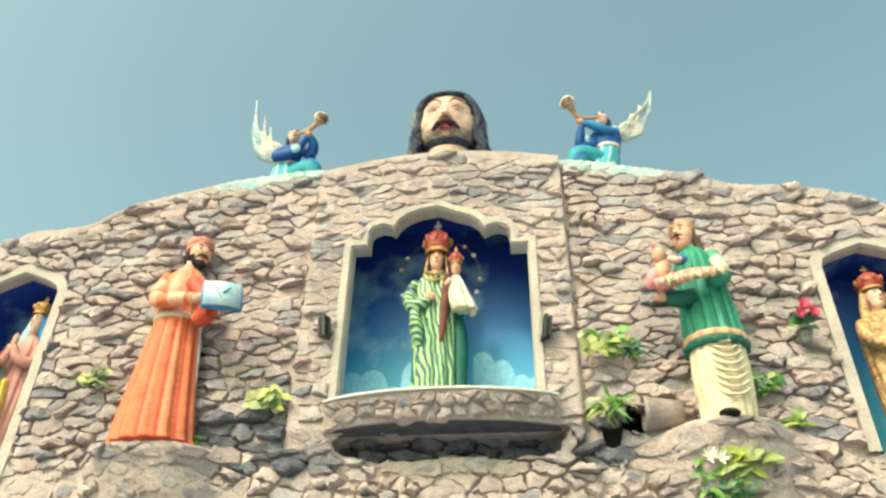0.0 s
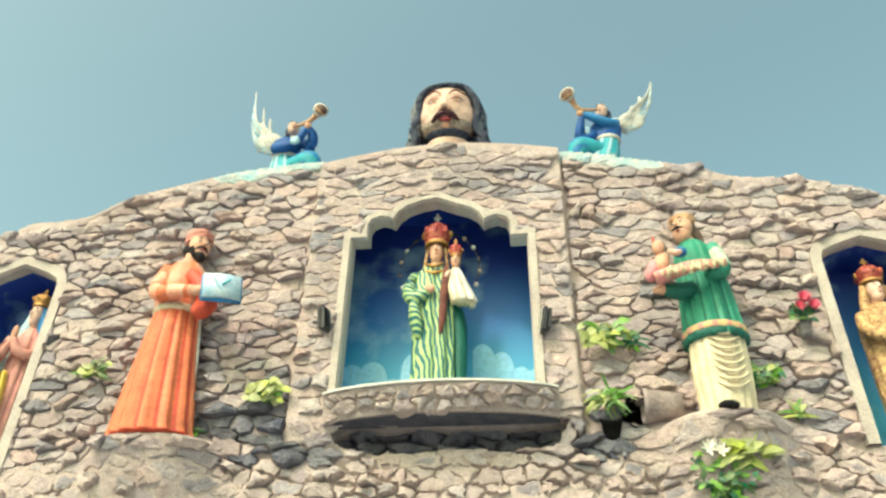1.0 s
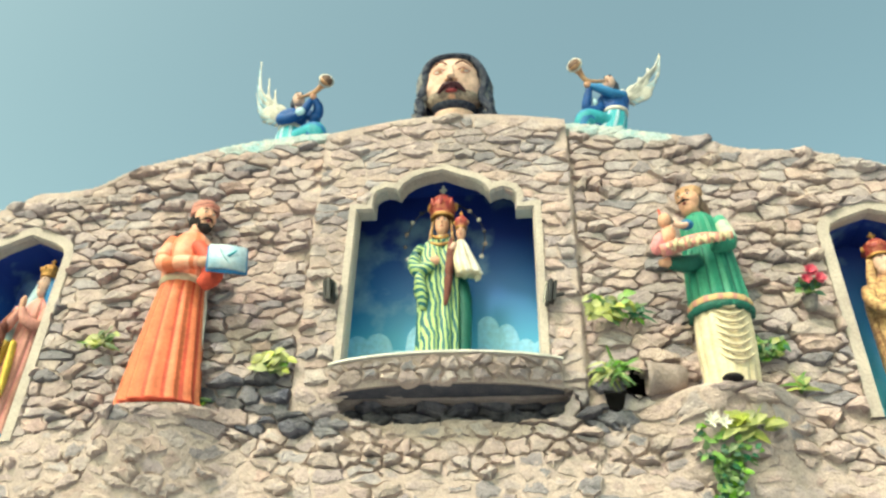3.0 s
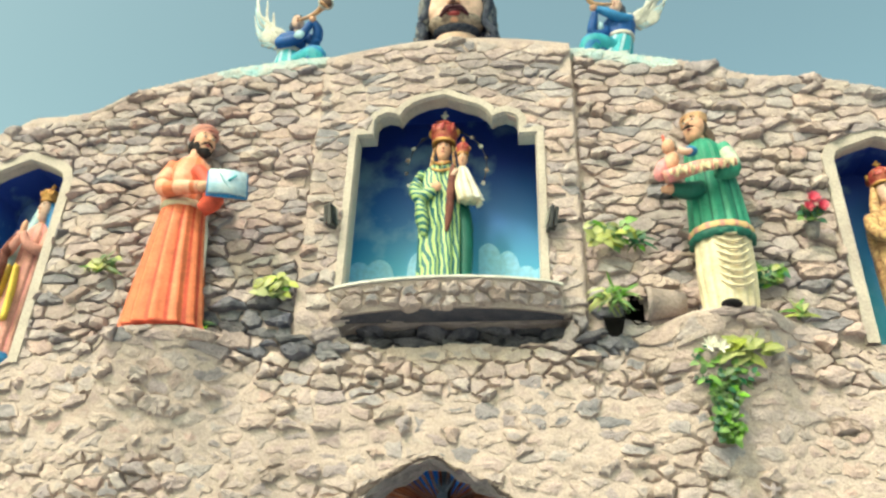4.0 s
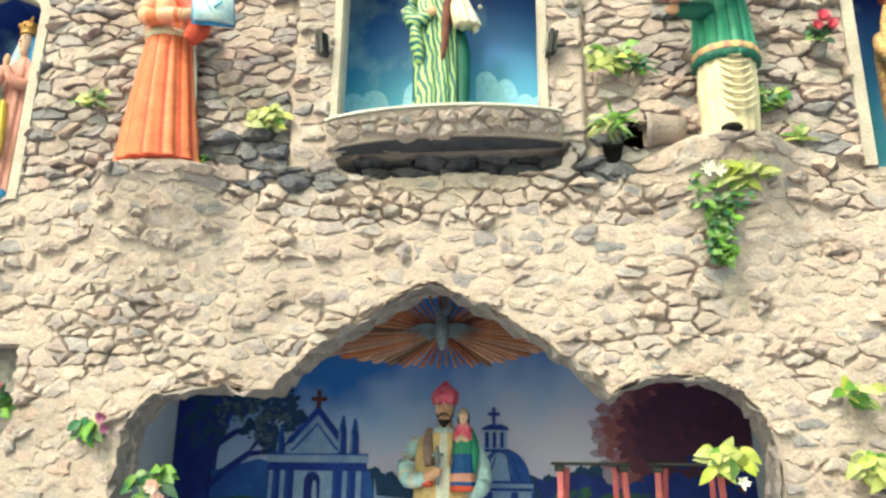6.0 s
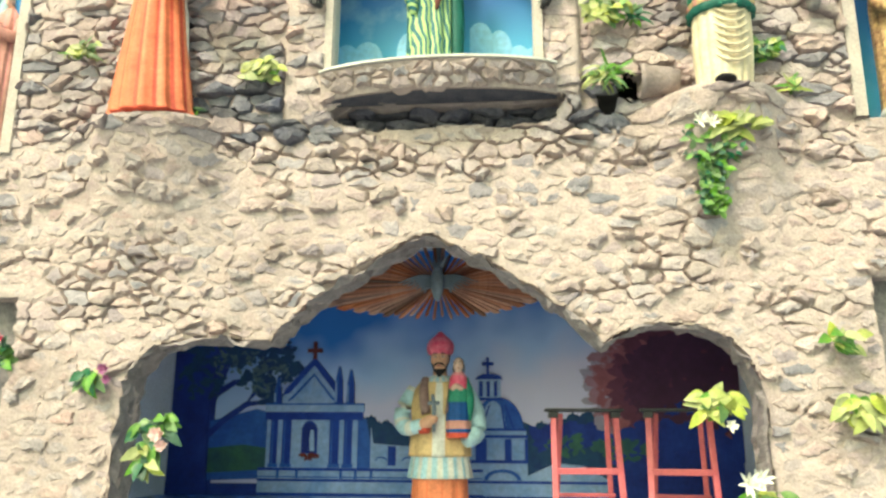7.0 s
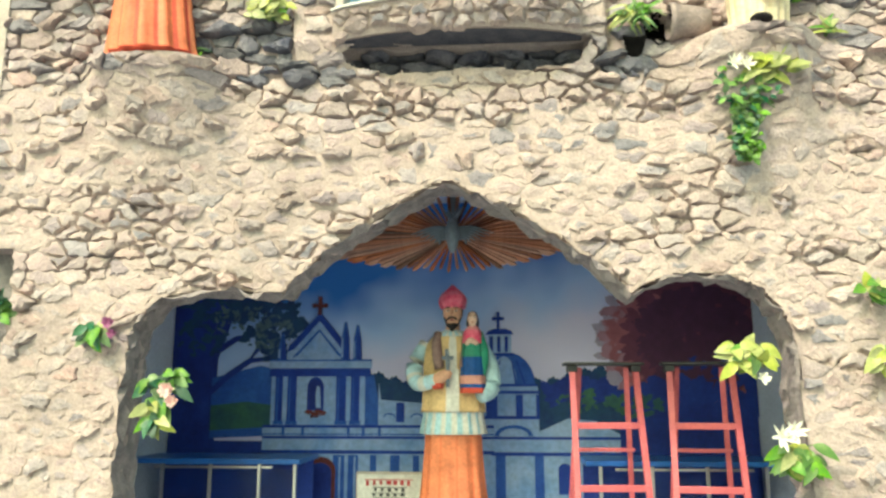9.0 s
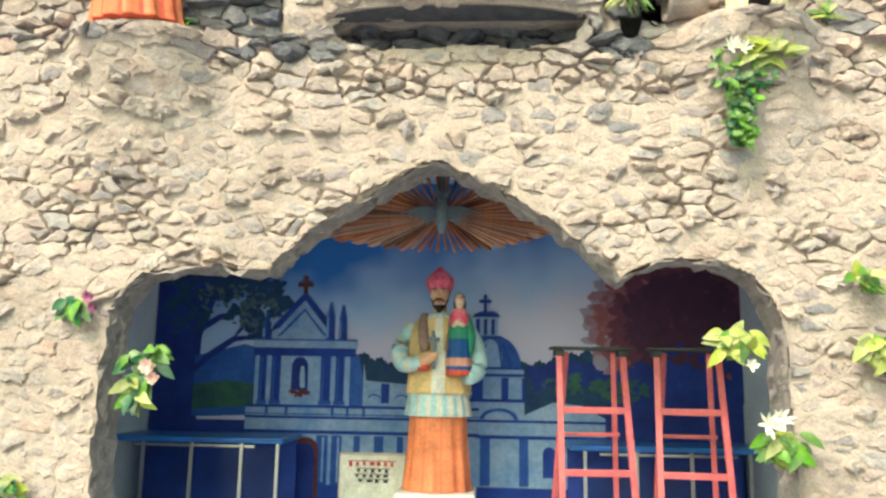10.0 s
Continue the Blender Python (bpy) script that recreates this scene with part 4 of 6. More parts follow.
def gold_pair():
    f = Figure()
    f.robe([(0, 0, 0.1, 0.17, 0.14), (0, 0, 0.3, 0.165, 0.14), (0, 0, 0.7, 0.17, 0.13), (0, 0, 0.95, 0.16, 0.12), (0, 0, 1.05, 0.07, 0.07)], gold_lace, 12, 0.07, 60)
    f.tube([(-0.15, -0.04, 0.95), (-0.18, -0.12, 0.8), (-0.08, -0.18, 0.72)], [0.045, 0.046, 0.038], gold_lace, 12)
    f.tube([(0.0, 0, 1.03), (0.0, -0.01, 1.1)], [0.045, 0.042], skin, 12)
    head_on(f, (0, -0.03, 1.15), 0.82, skin_pale, gold_lace, 0.1)
    for k in (-1, 1):
        f.tube([(0.07 * k, -0.02, 1.2), (0.1 * k, -0.04, 1.05), (0.13 * k, -0.06, 0.9)], [0.02, 0.035, 0.03], gold_lace, 8)
    crown_on(f, (0, -0.02, 1.21), 0.085, 0.17, crown_red, gold)
    f.robe([(0.17, -0.12, 0.62, 0.09, 0.07), (0.16, -0.12, 0.8, 0.08, 0.07), (0.15, -0.12, 0.95, 0.04, 0.04)], gold_lace, 9, 0.06, 40)
    head_on(f, (0.15, -0.13, 1.02), 0.6, skin_pale, hair_dark, 0.0)
    crown_on(f, (0.15, -0.12, 1.07), 0.055, 0.11, crown_red, gold)
    f.tube([(0.12, -0.18, 0.9), (0.14, -0.21, 0.75), (0.14, -0.2, 0.55)], [0.035, 0.04, 0.02], brown_cloth, 10)
    f.robe([(0.02, 0, 0.05, 0.2, 0.17), (0.02, 0, 0.11, 0.2, 0.17)], white_paint, 0, 0, 30)
    f.robe([(0.02, 0, 0.0, 0.22, 0.18), (0.02, 0, 0.05, 0.2, 0.17)], blue_mid, 0, 0, 30)
    return f.done("statue", "gilded crowned lady statue with child in lace robe", (3.07, 0.16, 3.602), size=(0.95, 1.0, 0.98))


def saint_with_figure():
    f = Figure()
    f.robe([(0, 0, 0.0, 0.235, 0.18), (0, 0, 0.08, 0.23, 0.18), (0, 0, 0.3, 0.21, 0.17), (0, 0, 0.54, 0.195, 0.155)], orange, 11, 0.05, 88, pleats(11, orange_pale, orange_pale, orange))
    f.robe([(0, 0, 0.5, 0.235, 0.185), (0, 0, 0.54, 0.23, 0.18), (0, 0, 0.66, 0.21, 0.165), (0, 0, 0.95, 0.2, 0.15), (0, 0, 1.1, 0.2, 0.13), (0, 0, 1.19, 0.14, 0.1), (0, 0, 1.23, 0.06, 0.06)], white_paint, 18, 0.03, 72, lambda a, h: white_paint if int(a * 54) % 3 else wing_blue)
    f.robe([(0, -0.005, 0.65, 0.228, 0.182), (0, -0.005, 0.85, 0.215, 0.168), (0, -0.005, 1.08, 0.208, 0.14), (0, -0.005, 1.18, 0.15, 0.11)], tan_cloth, 9, 0.03, 90,
           lambda a, h: white_paint if abs(a - 0.75) < 0.016 + 0.02 * (1 - h) or not 0.52 < a < 0.98 else tan_cloth)
    f.tube([(-0.19, 0, 1.13), (-0.27, -0.05, 0.97), (-0.24, -0.12, 0.85), (-0.1, -0.2, 0.87)], [0.055, 0.062, 0.056, 0.046], sky_blue_cloth, 14, 1.0, lambda a, h: sky_blue_cloth if int(h * 12) % 3 else white_paint)
    f.tube([(0.19, 0, 1.13), (0.26, -0.05, 0.97), (0.27, -0.1, 0.82), (0.2, -0.17, 0.76)], [0.055, 0.068, 0.07, 0.05], sky_blue_cloth, 14)
    f.tube([(-0.11, -0.2, 0.87), (-0.04, -0.23, 0.9), (0.0, -0.23, 0.93)], [0.04, 0.042, 0.02], skin, 10)
    f.tube([(-0.02, -0.24, 0.82), (-0.02, -0.24, 1.0), (-0.03, -0.24, 1.08)], [0.012, 0.016, 0.012], dove_grey, 8)
    f.tube([(-0.06, -0.24, 1.02), (0.02, -0.24, 1.02)], [0.014, 0.014], dove_grey, 8)
    f.tube([(0, 0, 1.2), (0, -0.01, 1.28)], [0.055, 0.05], skin, 12)
    head_on(f, (0, -0.02, 1.34), 0.95, skin, hair_dark, 0.0, hair_dark)
    f.robe([(0, 0, 1.385, 0.085, 0.09), (0, 0, 1.43, 0.1, 0.1), (0, 0, 1.48, 0.09, 0.085), (0, 0, 1.53, 0.04, 0.035), (0, 0, 1.56, 0.01, 0.01)], petal_red, 8, 0.03, 40)
    # the small robed figure on the arm
    f.robe([(0.15, -0.17, 0.78, 0.085, 0.07), (0.15, -0.17, 0.9, 0.085, 0.07), (0.15, -0.17, 1.06, 0.075, 0.06), (0.15, -0.17, 1.2, 0.06, 0.05), (0.15, -0.17, 1.25, 0.025, 0.025)], blue_deep, 8, 0.05, 40,
           lambda a, h: orange_red if h < 0.06 else blue_deep if h < 0.13 else rose if h < 0.22 else blue_deep if h < 0.45 else green if h < 0.58 else petal_red if h < 0.8 else pink)
    f.ball((0.15, -0.145, 1.27), (0.045, 0.04, 0.075), hair_ink, seg=14)
    for k in (-1, 1):
        f.tube([(0.1 * k, -0.06, 1.2), (0.105 * k, -0.13, 1.09), (0.085 * k, -0.165, 0.95)], [0.03, 0.04, 0.035], mauve_cloth, 12)
    f.tube([(-0.12, -0.19, 0.84), (-0.06, -0.215, 0.84)], [0.035, 0.03], orange_red, 10)
    f.tube([(0.19, -0.15, 1.2), (0.22, -0.16, 1.05), (0.21, -0.17, 0.9)], [0.03, 0.045, 0.03], green, 10)
    f.tube([(0.11, -0.21, 1.12), (0.14, -0.235, 1.14), (0.18, -0.21, 1.12)], [0.018, 0.02, 0.018], skin_pale, 8)
    head_on(f, (0.15, -0.18, 1.29), 0.5, skin_pale, hair_dark, 0.0)
    return f.done("statue", "bearded saint statue with red cap and tan vestment on pedestal", (0.02, 1.22, 0.93))


def colossal_head():
    f = Figure()
    f.robe([(0, 0.02, 0, 0.24, 0.22), (0, 0.01, 0.2, 0.17, 0.17), (0, 0, 0.4, 0.16, 0.165)], skin_pale, 0, 0, 36)
    f.ball((0, 0, 0.69), (0.222, 0.225, 0.3), skin_pale, seg=28)
    f.ball((0, -0.015, 0.585), (0.212, 0.205, 0.2), skin_pale, seg=28)
    # short beard along the jaw, a blue-black band on its underside, moustache, lips
    f.ball((0, -0.03, 0.53), (0.21, 0.19, 0.115), hair_grey, seg=28)
    f.ball((0, -0.025, 0.462), (0.175, 0.164, 0.068), hair_ink, seg=28)
    f.ball((0, -0.03, 0.47), (0.135, 0.13, 0.1), skin_pale, seg=28)
    f.ball((0, -0.165, 0.505), (0.062, 0.05, 0.04), skin, seg=16)
    for k in (-1, 1):
        f.tube([(0.0, -0.238, 0.588), (0.05 * k, -0.232, 0.578), (0.105 * k, -0.2, 0.525)], [0.022, 0.024, 0.009], moustache, 10)
        f.ball((0.088 * k, -0.192, 0.735), (0.042, 0.016, 0.013), white_paint, (0, 0, 12 * k), 14)
        f.ball((0.088 * k, -0.208, 0.735), (0.015, 0.006, 0.014), horn_brass, seg=12)
        f.tube([(0.035 * k, -0.21, 0.735), (0.088 * k, -0.213, 0.757), (0.14 * k, -0.178, 0.738)], [0.004, 0.007, 0.004], rose, 8)
        f.tube([(0.035 * k, -0.208, 0.73), (0.088 * k, -0.205, 0.714), (0.135 * k, -0.18, 0.73)], [0.003, 0.005, 0.003], rose, 8)
        f.tube([(0.03 * k, -0.22, 0.79), (0.085 * k, -0.213, 0.825), (0.16 * k, -0.16, 0.79)], [0.005, 0.008, 0.004], brown_cloth, 8)
        f.ball((0.03 * k, -0.238, 0.628), (0.022, 0.022, 0.018), skin, seg=12)
        f.ball((0.1 * k, -0.075, 0.64), (0.108, 0.105, 0.14), skin_pale, seg=20)
        f.ball((0.222 * k, 0.0, 0.66), (0.02, 0.04, 0.055), skin, seg=12)
    f.tube([(0, -0.203, 0.79), (0, -0.23, 0.7), (0, -0.26, 0.64)], [0.016, 0.022, 0.032], skin_pale, 12)
    f.ball((0, -0.228, 0.553), (0.05, 0.024, 0.016), moustache, seg=14)
    f.ball((0, -0.224, 0.53), (0.046, 0.03, 0.014), lip_red, seg=14)
    for k in (-1, 1):
        f.ball((0.014 * k, -0.262, 0.618), (0.009, 0.008, 0.006), moustache, seg=8)
    # long hair: a close cap and wavy locks that spread towards the shoulders
    f.ball((0, 0.05, 0.725), (0.245, 0.25, 0.272), hair_ink, seg=28)
    f.ball((0, -0.05, 0.91), (0.19, 0.15, 0.04), hair_ink, seg=24)
    r = random.Random(4)
    for k in (-1, 1):
        for i in range(5):
            f.tube([((0.2 + 0.012 * i) * k, 0.04 + 0.02 * i, 0.62), ((0.19 + 0.02 * i) * k, 0.05, 0.42), ((0.2 + 0.03 * (i % 3)) * k, 0.06, 0.26), ((0.22 + 0.02 * i) * k, 0.07, 0.08)], [0.03, 0.036, 0.036, 0.03], hair_ink, 8)
        for i in range(16):
            u = i / 15
            y, w = -0.115 + 0.32 * u, 0.026 * math.sin(i * 1.9 + k)
            out = 0.02 * math.sin(math.pi * u)
            f.tube([(-0.01 * k, y * 0.75 - 0.02, 0.948 + 0.04 * math.sin(math.pi * u)), (0.12 * k, y * 0.9 - 0.01, 0.925 + 0.02 * math.sin(math.pi * u)), ((0.205 + out) * k, y, 0.82), ((0.228 + out + w) * k, y + 0.02, 0.68), ((0.238 + out - w) * k, y + 0.03, 0.54),
                    ((0.262 + out + w) * k, y + 0.02, 0.4), ((0.272 + out - w) * k, y + 0.03, 0.28), ((0.3 + out) * k, y + 0.05, 0.15 + r.uniform(0, 0.05))],
                   [0.022, 0.026, 0.03, 0.033, 0.035, 0.036, 0.034, 0.016], hair_streak if i % 2 else hair_ink, 8)
    return f.done("statue", "colossal painted bearded head with long dark hair", (0.11, 0.42, 6.13), size=(1.13, 1.04, 0.985), tilt=15)


def along(pts, u):
    """A place on a broken line, u from 0 to 1."""
    s = u * (len(pts) - 1)
    k = min(int(s), len(pts) - 2)
    return Vector(pts[k]).lerp(Vector(pts[k + 1]), s - k)


def trumpet_angel(side, loc, turn):
    """A kneeling figure blowing a horn; side +1 points the horn to the right."""
    f, s = Figure(), side
    cx, base = (-0.045, -0.03) if s > 0 else (0.02, -0.06)
    f.robe([(base, 0, 0, 0.15, 0.13), (base, 0, 0.1, 0.15, 0.13), (base * 0.4 + cx * 0.6, 0, 0.26, 0.135, 0.12), (cx, 0, 0.38, 0.11, 0.1)], turquoise, 9, 0.06, 54, lambda a, h: turquoise if int(a * 27) % 3 else wing_blue)
    # the bent knee beside the robe
    f.tube([(0.05 * s, -0.02, 0.24), (0.22 * s, -0.1, 0.25), (0.27 * s, -0.12, 0.2), (0.29 * s, -0.08, 0.02)], [0.1, 0.1, 0.1, 0.085], turquoise, 18, 1.0, lambda a, h: turquoise if int(a * 12) % 4 else blue_mid)
    f.robe([(cx, 0, 0.36, 0.125, 0.112), (cx, 0, 0.4, 0.128, 0.112)], wing_white, 0, 0, 30)
    f.robe([(cx, 0, 0.38, 0.12, 0.105), (cx, 0, 0.5, 0.14, 0.11), (cx, 0, 0.58, 0.145, 0.105), (cx, 0, 0.64, 0.06, 0.055)], blue_deep, 8, 0.04, 40)
    hx = 0.0
    f.tube([(0.0, 0, 0.6), (hx, -0.02, 0.7)], [0.035, 0.032], skin_pale, 10)
    head_on(f, (hx, -0.04, 0.755), 0.8, skin_pale, hair_ink, 0.3 * s)
    f.ball((hx - 0.05 * s, 0.015, 0.75), (0.05, 0.055, 0.075), hair_ink)
    if s > 0:
        hand, bell = Vector((0.19, -0.15, 0.68)), Vector((0.33, -0.24, 0.79))
        f.tube([(-0.15, -0.03, 0.54), (-0.1, -0.12, 0.42), (0.08, -0.15, 0.45), (0.17, -0.15, 0.62)], [0.05, 0.052, 0.05, 0.034], blue_deep, 14)
        f.tube([(0.1, -0.02, 0.57), (0.21, -0.04, 0.52), (0.23, -0.08, 0.6), (0.2, -0.13, 0.66)], [0.05, 0.055, 0.05, 0.032], blue_deep, 14)
        f.tube([(0.21, -0.04, 0.54), (0.2, -0.05, 0.42), (0.14, -0.06, 0.36)], [0.05, 0.05, 0.03], blue_deep, 12)
        f.ball((0.1, -0.2, 0.44), (0.05, 0.03, 0.05), wing_blue)
    else:
        hand, bell = Vector((-0.22, -0.16, 0.64)), Vector((-0.33, -0.26, 0.8))
        f.tube([(0.12, -0.04, 0.58), (0.02, -0.11, 0.54), (-0.1, -0.14, 0.59), (-0.19, -0.15, 0.63)], [0.05, 0.05, 0.042, 0.03], blue_mid, 14)
        f.tube([(-0.1, -0.02, 0.5), (-0.14, -0.08, 0.38), (-0.24, -0.1, 0.38), (-0.23, -0.13, 0.48), (-0.21, -0.15, 0.58)], [0.045, 0.045, 0.045, 0.042, 0.03], blue_deep, 14)
        f.ball((0.11, -0.06, 0.59), (0.04, 0.03, 0.05), wing_white)
        f.ball((-0.17, -0.1, 0.46), (0.035, 0.03, 0.06), wing_blue)
    f.ball(hand, (0.036, 0.032, 0.034), skin)
    # horn
    mouth = Vector((hx + 0.045 * s, -0.115, 0.715))
    f.tube([mouth, hand + Vector((0, -0.02, 0.03)), hand.lerp(bell, 0.6) + Vector((0, 0, 0.01)), bell], [0.013, 0.022, 0.03, 0.07], horn_brass, 16)
    d = Vector((0.45 * s, -0.85, -0.15)).normalized()
    f.tube([bell - d * 0.004, bell + d * 0.012], [0.076, 0.078], wing_white, 16)
    # a dark disc on the solid bell paints the shade of its inside
    f.tube([bell + d * 0.008, bell + d * 0.018], [0.062, 0.062], horn_inside, 16)
    # the raised wing, feather by feather in three rows
    root = Vector((-0.14 * s, 0.09, 0.66))
    f.ball((-0.29 * s, 0.1, 0.74), (0.14, 0.03, 0.12), wing_white, (0, 25 * s, 0), 16)
    top = (-0.56, 0.12, 1.5) if s > 0 else (0.56, 0.12, 1.28)
    f.tube([root, (-0.34 * s, 0.1, 0.88), (-0.49 * s, 0.11, 1.08), top], [0.045, 0.05, 0.03, 0.012], wing_white, 10, 0.4)
    if s > 0:
        tips = [(-0.26, 0.1, 0.55), (-0.4, 0.1, 0.62), (-0.48, 0.11, 0.8), (-0.54, 0.12, 1.05), (-0.56, 0.12, 1.52)]
    else:
        tips = [(0.24, 0.1, 0.58), (0.36, 0.1, 0.66), (0.42, 0.11, 0.8), (0.48, 0.12, 0.96), (0.56, 0.12, 1.26)]
    for row, (n, reach, wide) in enumerate(((17, 1.0, 0.022), (12, 0.66, 0.027), (9, 0.42, 0.034))):
        for i in range(n):
            u = i / (n - 1)
            top = along(tips, u)
            tip = root.lerp(top, reach) + Vector((0, -0.02 * row, 0))
            mid = root.lerp(tip, 0.55) + Vector((-s * 0.1 * u * reach, 0, -0.09 * u * reach))
            base = root + Vector((-0.02 * s, -0.012 * row, 0.06 * u))
            f.tube([base, mid, tip], [0.024, wide, 0.014], wing_blue if row == 0 and i % 2 == 1 else wing_white, 8, 0.35)
    what = "painted kneeling winged trumpeter statue in turquoise and blue"
    return f.done("statue", what if s > 0 else "painted winged trumpeter statue kneeling with its horn raised high", loc, turn, size=0.87)


man_in_orange()
king_in_green()
crowned_lady_with_child()
lady_in_pink()
gold_pair()
saint_with_figure()
colossal_head()
trumpet_angel(1, (-1.255, 0.2, 6.03), 0)
trumpet_angel(-1, (1.43, 0.2, 5.985), 0)


# ---------------------------------------------------------------- inside the arch: mural
mural = tagged(empty("mural", (0, RBACK, 0.3)), "painted mural of a white church, dome and trees", "mural")
moff = Vector((0, -RBACK, -0.3))


def sky_gradient():
    m = material("mural_sky", (0.02, 0.11, 0.3), (0.05, 0.18, 0.36), 0.7, 1.6, 14, 0.05)
    n, l = m.node_tree.nodes, m.node_tree.links
    co, sep = n.new("ShaderNodeTexCoord"), n.new("ShaderNodeSeparateXYZ")
    l.new(co.outputs["Object"], sep.inputs[0])
    nz = n.new("ShaderNodeTexNoise")
    nz.inputs["Scale"].default_value = 1.7
    l.new(co.outputs["Object"], nz.inputs["Vector"])
    add = n.new("ShaderNodeMath")
    add.operation, add.inputs[1].default_value = "MULTIPLY_ADD", 0.9
    l.new(nz.outputs["Fac"], add.inputs[0])
    l.new(sep.outputs["Z"], add.inputs[2])
    ramp = n.new("ShaderNodeValToRGB")
    e = ramp.color_ramp.elements
    e[0].position, e[0].color = 0.52, (0.62, 0.6, 0.82, 1)
    e[1].position, e[1].color = 0.9, (0.025, 0.17, 0.6, 1)
    k = e.new(0.7)
    k.color = (0.38, 0.54, 0.86, 1)
    mr = n.new("ShaderNodeMapRange")
    mr.inputs["From Min"].default_value, mr.inputs["From Max"].default_value = 1.0, 3.2
    drift = n.new("ShaderNodeMath")      # deeper blue towards one side
    drift.operation, drift.inputs[1].default_value = "MULTIPLY_ADD", -0.2
    l.new(sep.outputs["X"], drift.inputs[0])
    l.new(add.outputs[0], drift.inputs[2])
    l.new(drift.outputs[0], mr.inputs["Value"])
    l.new(mr.outputs["Result"], ramp.inputs["Fac"])
    l.new(ramp.outputs["Color"], n["Principled BSDF"].inputs["Base Color"])
    return m


m_sky = sky_gradient()
m_wall = material("mural_pale_blue", (0.31, 0.44, 0.68), (0.16, 0.31, 0.62), 0.7, 4, 30, 0.05)
m_line = material("mural_dark_blue", (0.005, 0.03, 0.27), (0.01, 0.06, 0.38), 0.7, 4, 30, 0.05)
m_mid = material("mural_mid_blue", (0.03, 0.12, 0.46), (0.012, 0.07, 0.38), 0.7, 4, 30, 0.05)
m_dark = material("mural_night_blue", (0.007, 0.024, 0.2), (0.012, 0.045, 0.3), 0.7, 4, 30, 0.05)
m_tree = material("mural_dark_green", (0.012, 0.06, 0.14), (0.008, 0.035, 0.15), 0.7, 9, 30, 0.05)
m_grass = material("mural_grass", (0.04, 0.13, 0.09), (0.015, 0.07, 0.11), 0.7, 5, 30, 0.05)
m_door = material("mural_red_brown", (0.14, 0.03, 0.03), (0.08, 0.02, 0.03), 0.7, 5, 30, 0.05)


painted_so_far = []


def painted(name, pts, layer, mat):
    painted_so_far.append(name)
    v, f = prism(pts, [], RBACK - 0.0035 * (layer + 1) - 0.00003 * len(painted_so_far), RBACK - 0.002)
    return part_mesh(name, mesh_of(name, [Vector(p) + moff for p in v], f, mat), mural)


def rect(x0, x1, z0, z1):
    return [(x0, z0), (x1, z0), (x1, z1), (x0, z1)]


def dabs(name, spots, layer, mat, seed, size):
    """One painted mass of many small brush dabs."""
    r, v, f = random.Random(seed), [], []
    for cx, cz, rx, rz, n in spots:
        for _ in range(n):
            a, u = r.uniform(0, 2 * math.pi), math.sqrt(r.random())
            x, z, w, t = cx + rx * u * math.cos(a), cz + rz * u * math.sin(a), size * r.uniform(0.4, 1.3), r.uniform(-1.2, 1.2)
            y = RBACK - 0.0035 * (layer + 1) - 0.0000035 * len(f)
            k = len(v)
            for q in range(6):
                b = q * math.pi / 3
                px, pz = w * math.cos(b), 0.45 * w * math.sin(b)
                v.append(Vector((x + px * math.cos(t) - pz * math.sin(t), y, z + px * math.sin(t) + pz * math.cos(t))) + moff)
            f.append(tuple(range(k, k + 6)))
    return part_mesh(name, mesh_of(name, v, f, mat), mural)


def half_round(cx, cz, rx, rz, n=14):
    return [(cx + rx * math.cos(math.pi * i / n), cz + rz * math.sin(math.pi * i / n)) for i in range(n + 1)]


m_leaf = material("mural_leaf_light", (0.1, 0.16, 0.2), (0.05, 0.1, 0.16), 0.7, 9, 30, 0.05)
painted("sky", rect(RX0 + 0.01, RX1 - 0.01, 0.3, 3.28), 0, m_sky)
# the big tree, its branches and the dark garden
painted("shadow_tree", [(RX0 + 0.012, 0.3), (-1.9, 0.3), (-1.94, 1.0), (-1.97, 1.5), (-1.96, 2.0), (-1.86, 2.3), (-1.7, 2.9), (RX0 + 0.012, 2.9)], 1, m_dark)
painted("treeline", [(-0.75, 1.3)] + [(2.3, 1.3)] + [(2.3 - 3.05 * i / 170, 1.86 + 0.05 * math.sin(i * 0.11 + 1) + 0.018 * math.sin(i * 0.9) + 0.016 * (i % 2)) for i in range(171)], 2, m_tree)
painted("far_bank", [(-2.0, 1.62), (-1.42, 1.6), (-1.42, 1.9), (-1.6, 1.94), (-2.0, 1.84)], 2, m_mid)
painted("meadow", [(-2.0, 1.4), (-1.46, 1.42), (-1.46, 1.62), (-1.7, 1.65), (-2.0, 1.62)], 2.3, m_grass)
painted("path", [(-2.0, 1.36), (-1.5, 1.38), (-1.5, 1.45), (-2.0, 1.42)], 2.6, m_mid)
painted("dark_lawn", rect(RX0 + 0.012, RX1 - 0.012, 0.3, 1.34), 2, m_dark)
painted("trunk", [(-2.22, 0.9), (-1.96, 0.9), (-2.0, 1.4), (-2.02, 1.8), (-2.0, 2.2), (-1.94, 2.6), (-2.24, 2.6), (-2.2, 2.0)], 4, m_dark)
painted("branch", [(-2.03, 1.74), (-2.0, 1.7), (-1.86, 1.83), (-1.68, 1.96), (-1.47, 1.99), (-1.47, 2.015), (-1.7, 2.0), (-1.88, 1.88)], 4, m_dark)
painted("branch", [(-2.02, 2.06), (-1.98, 2.02), (-1.8, 2.14), (-1.55, 2.2), (-1.55, 2.22), (-1.82, 2.18)], 4, m_dark)
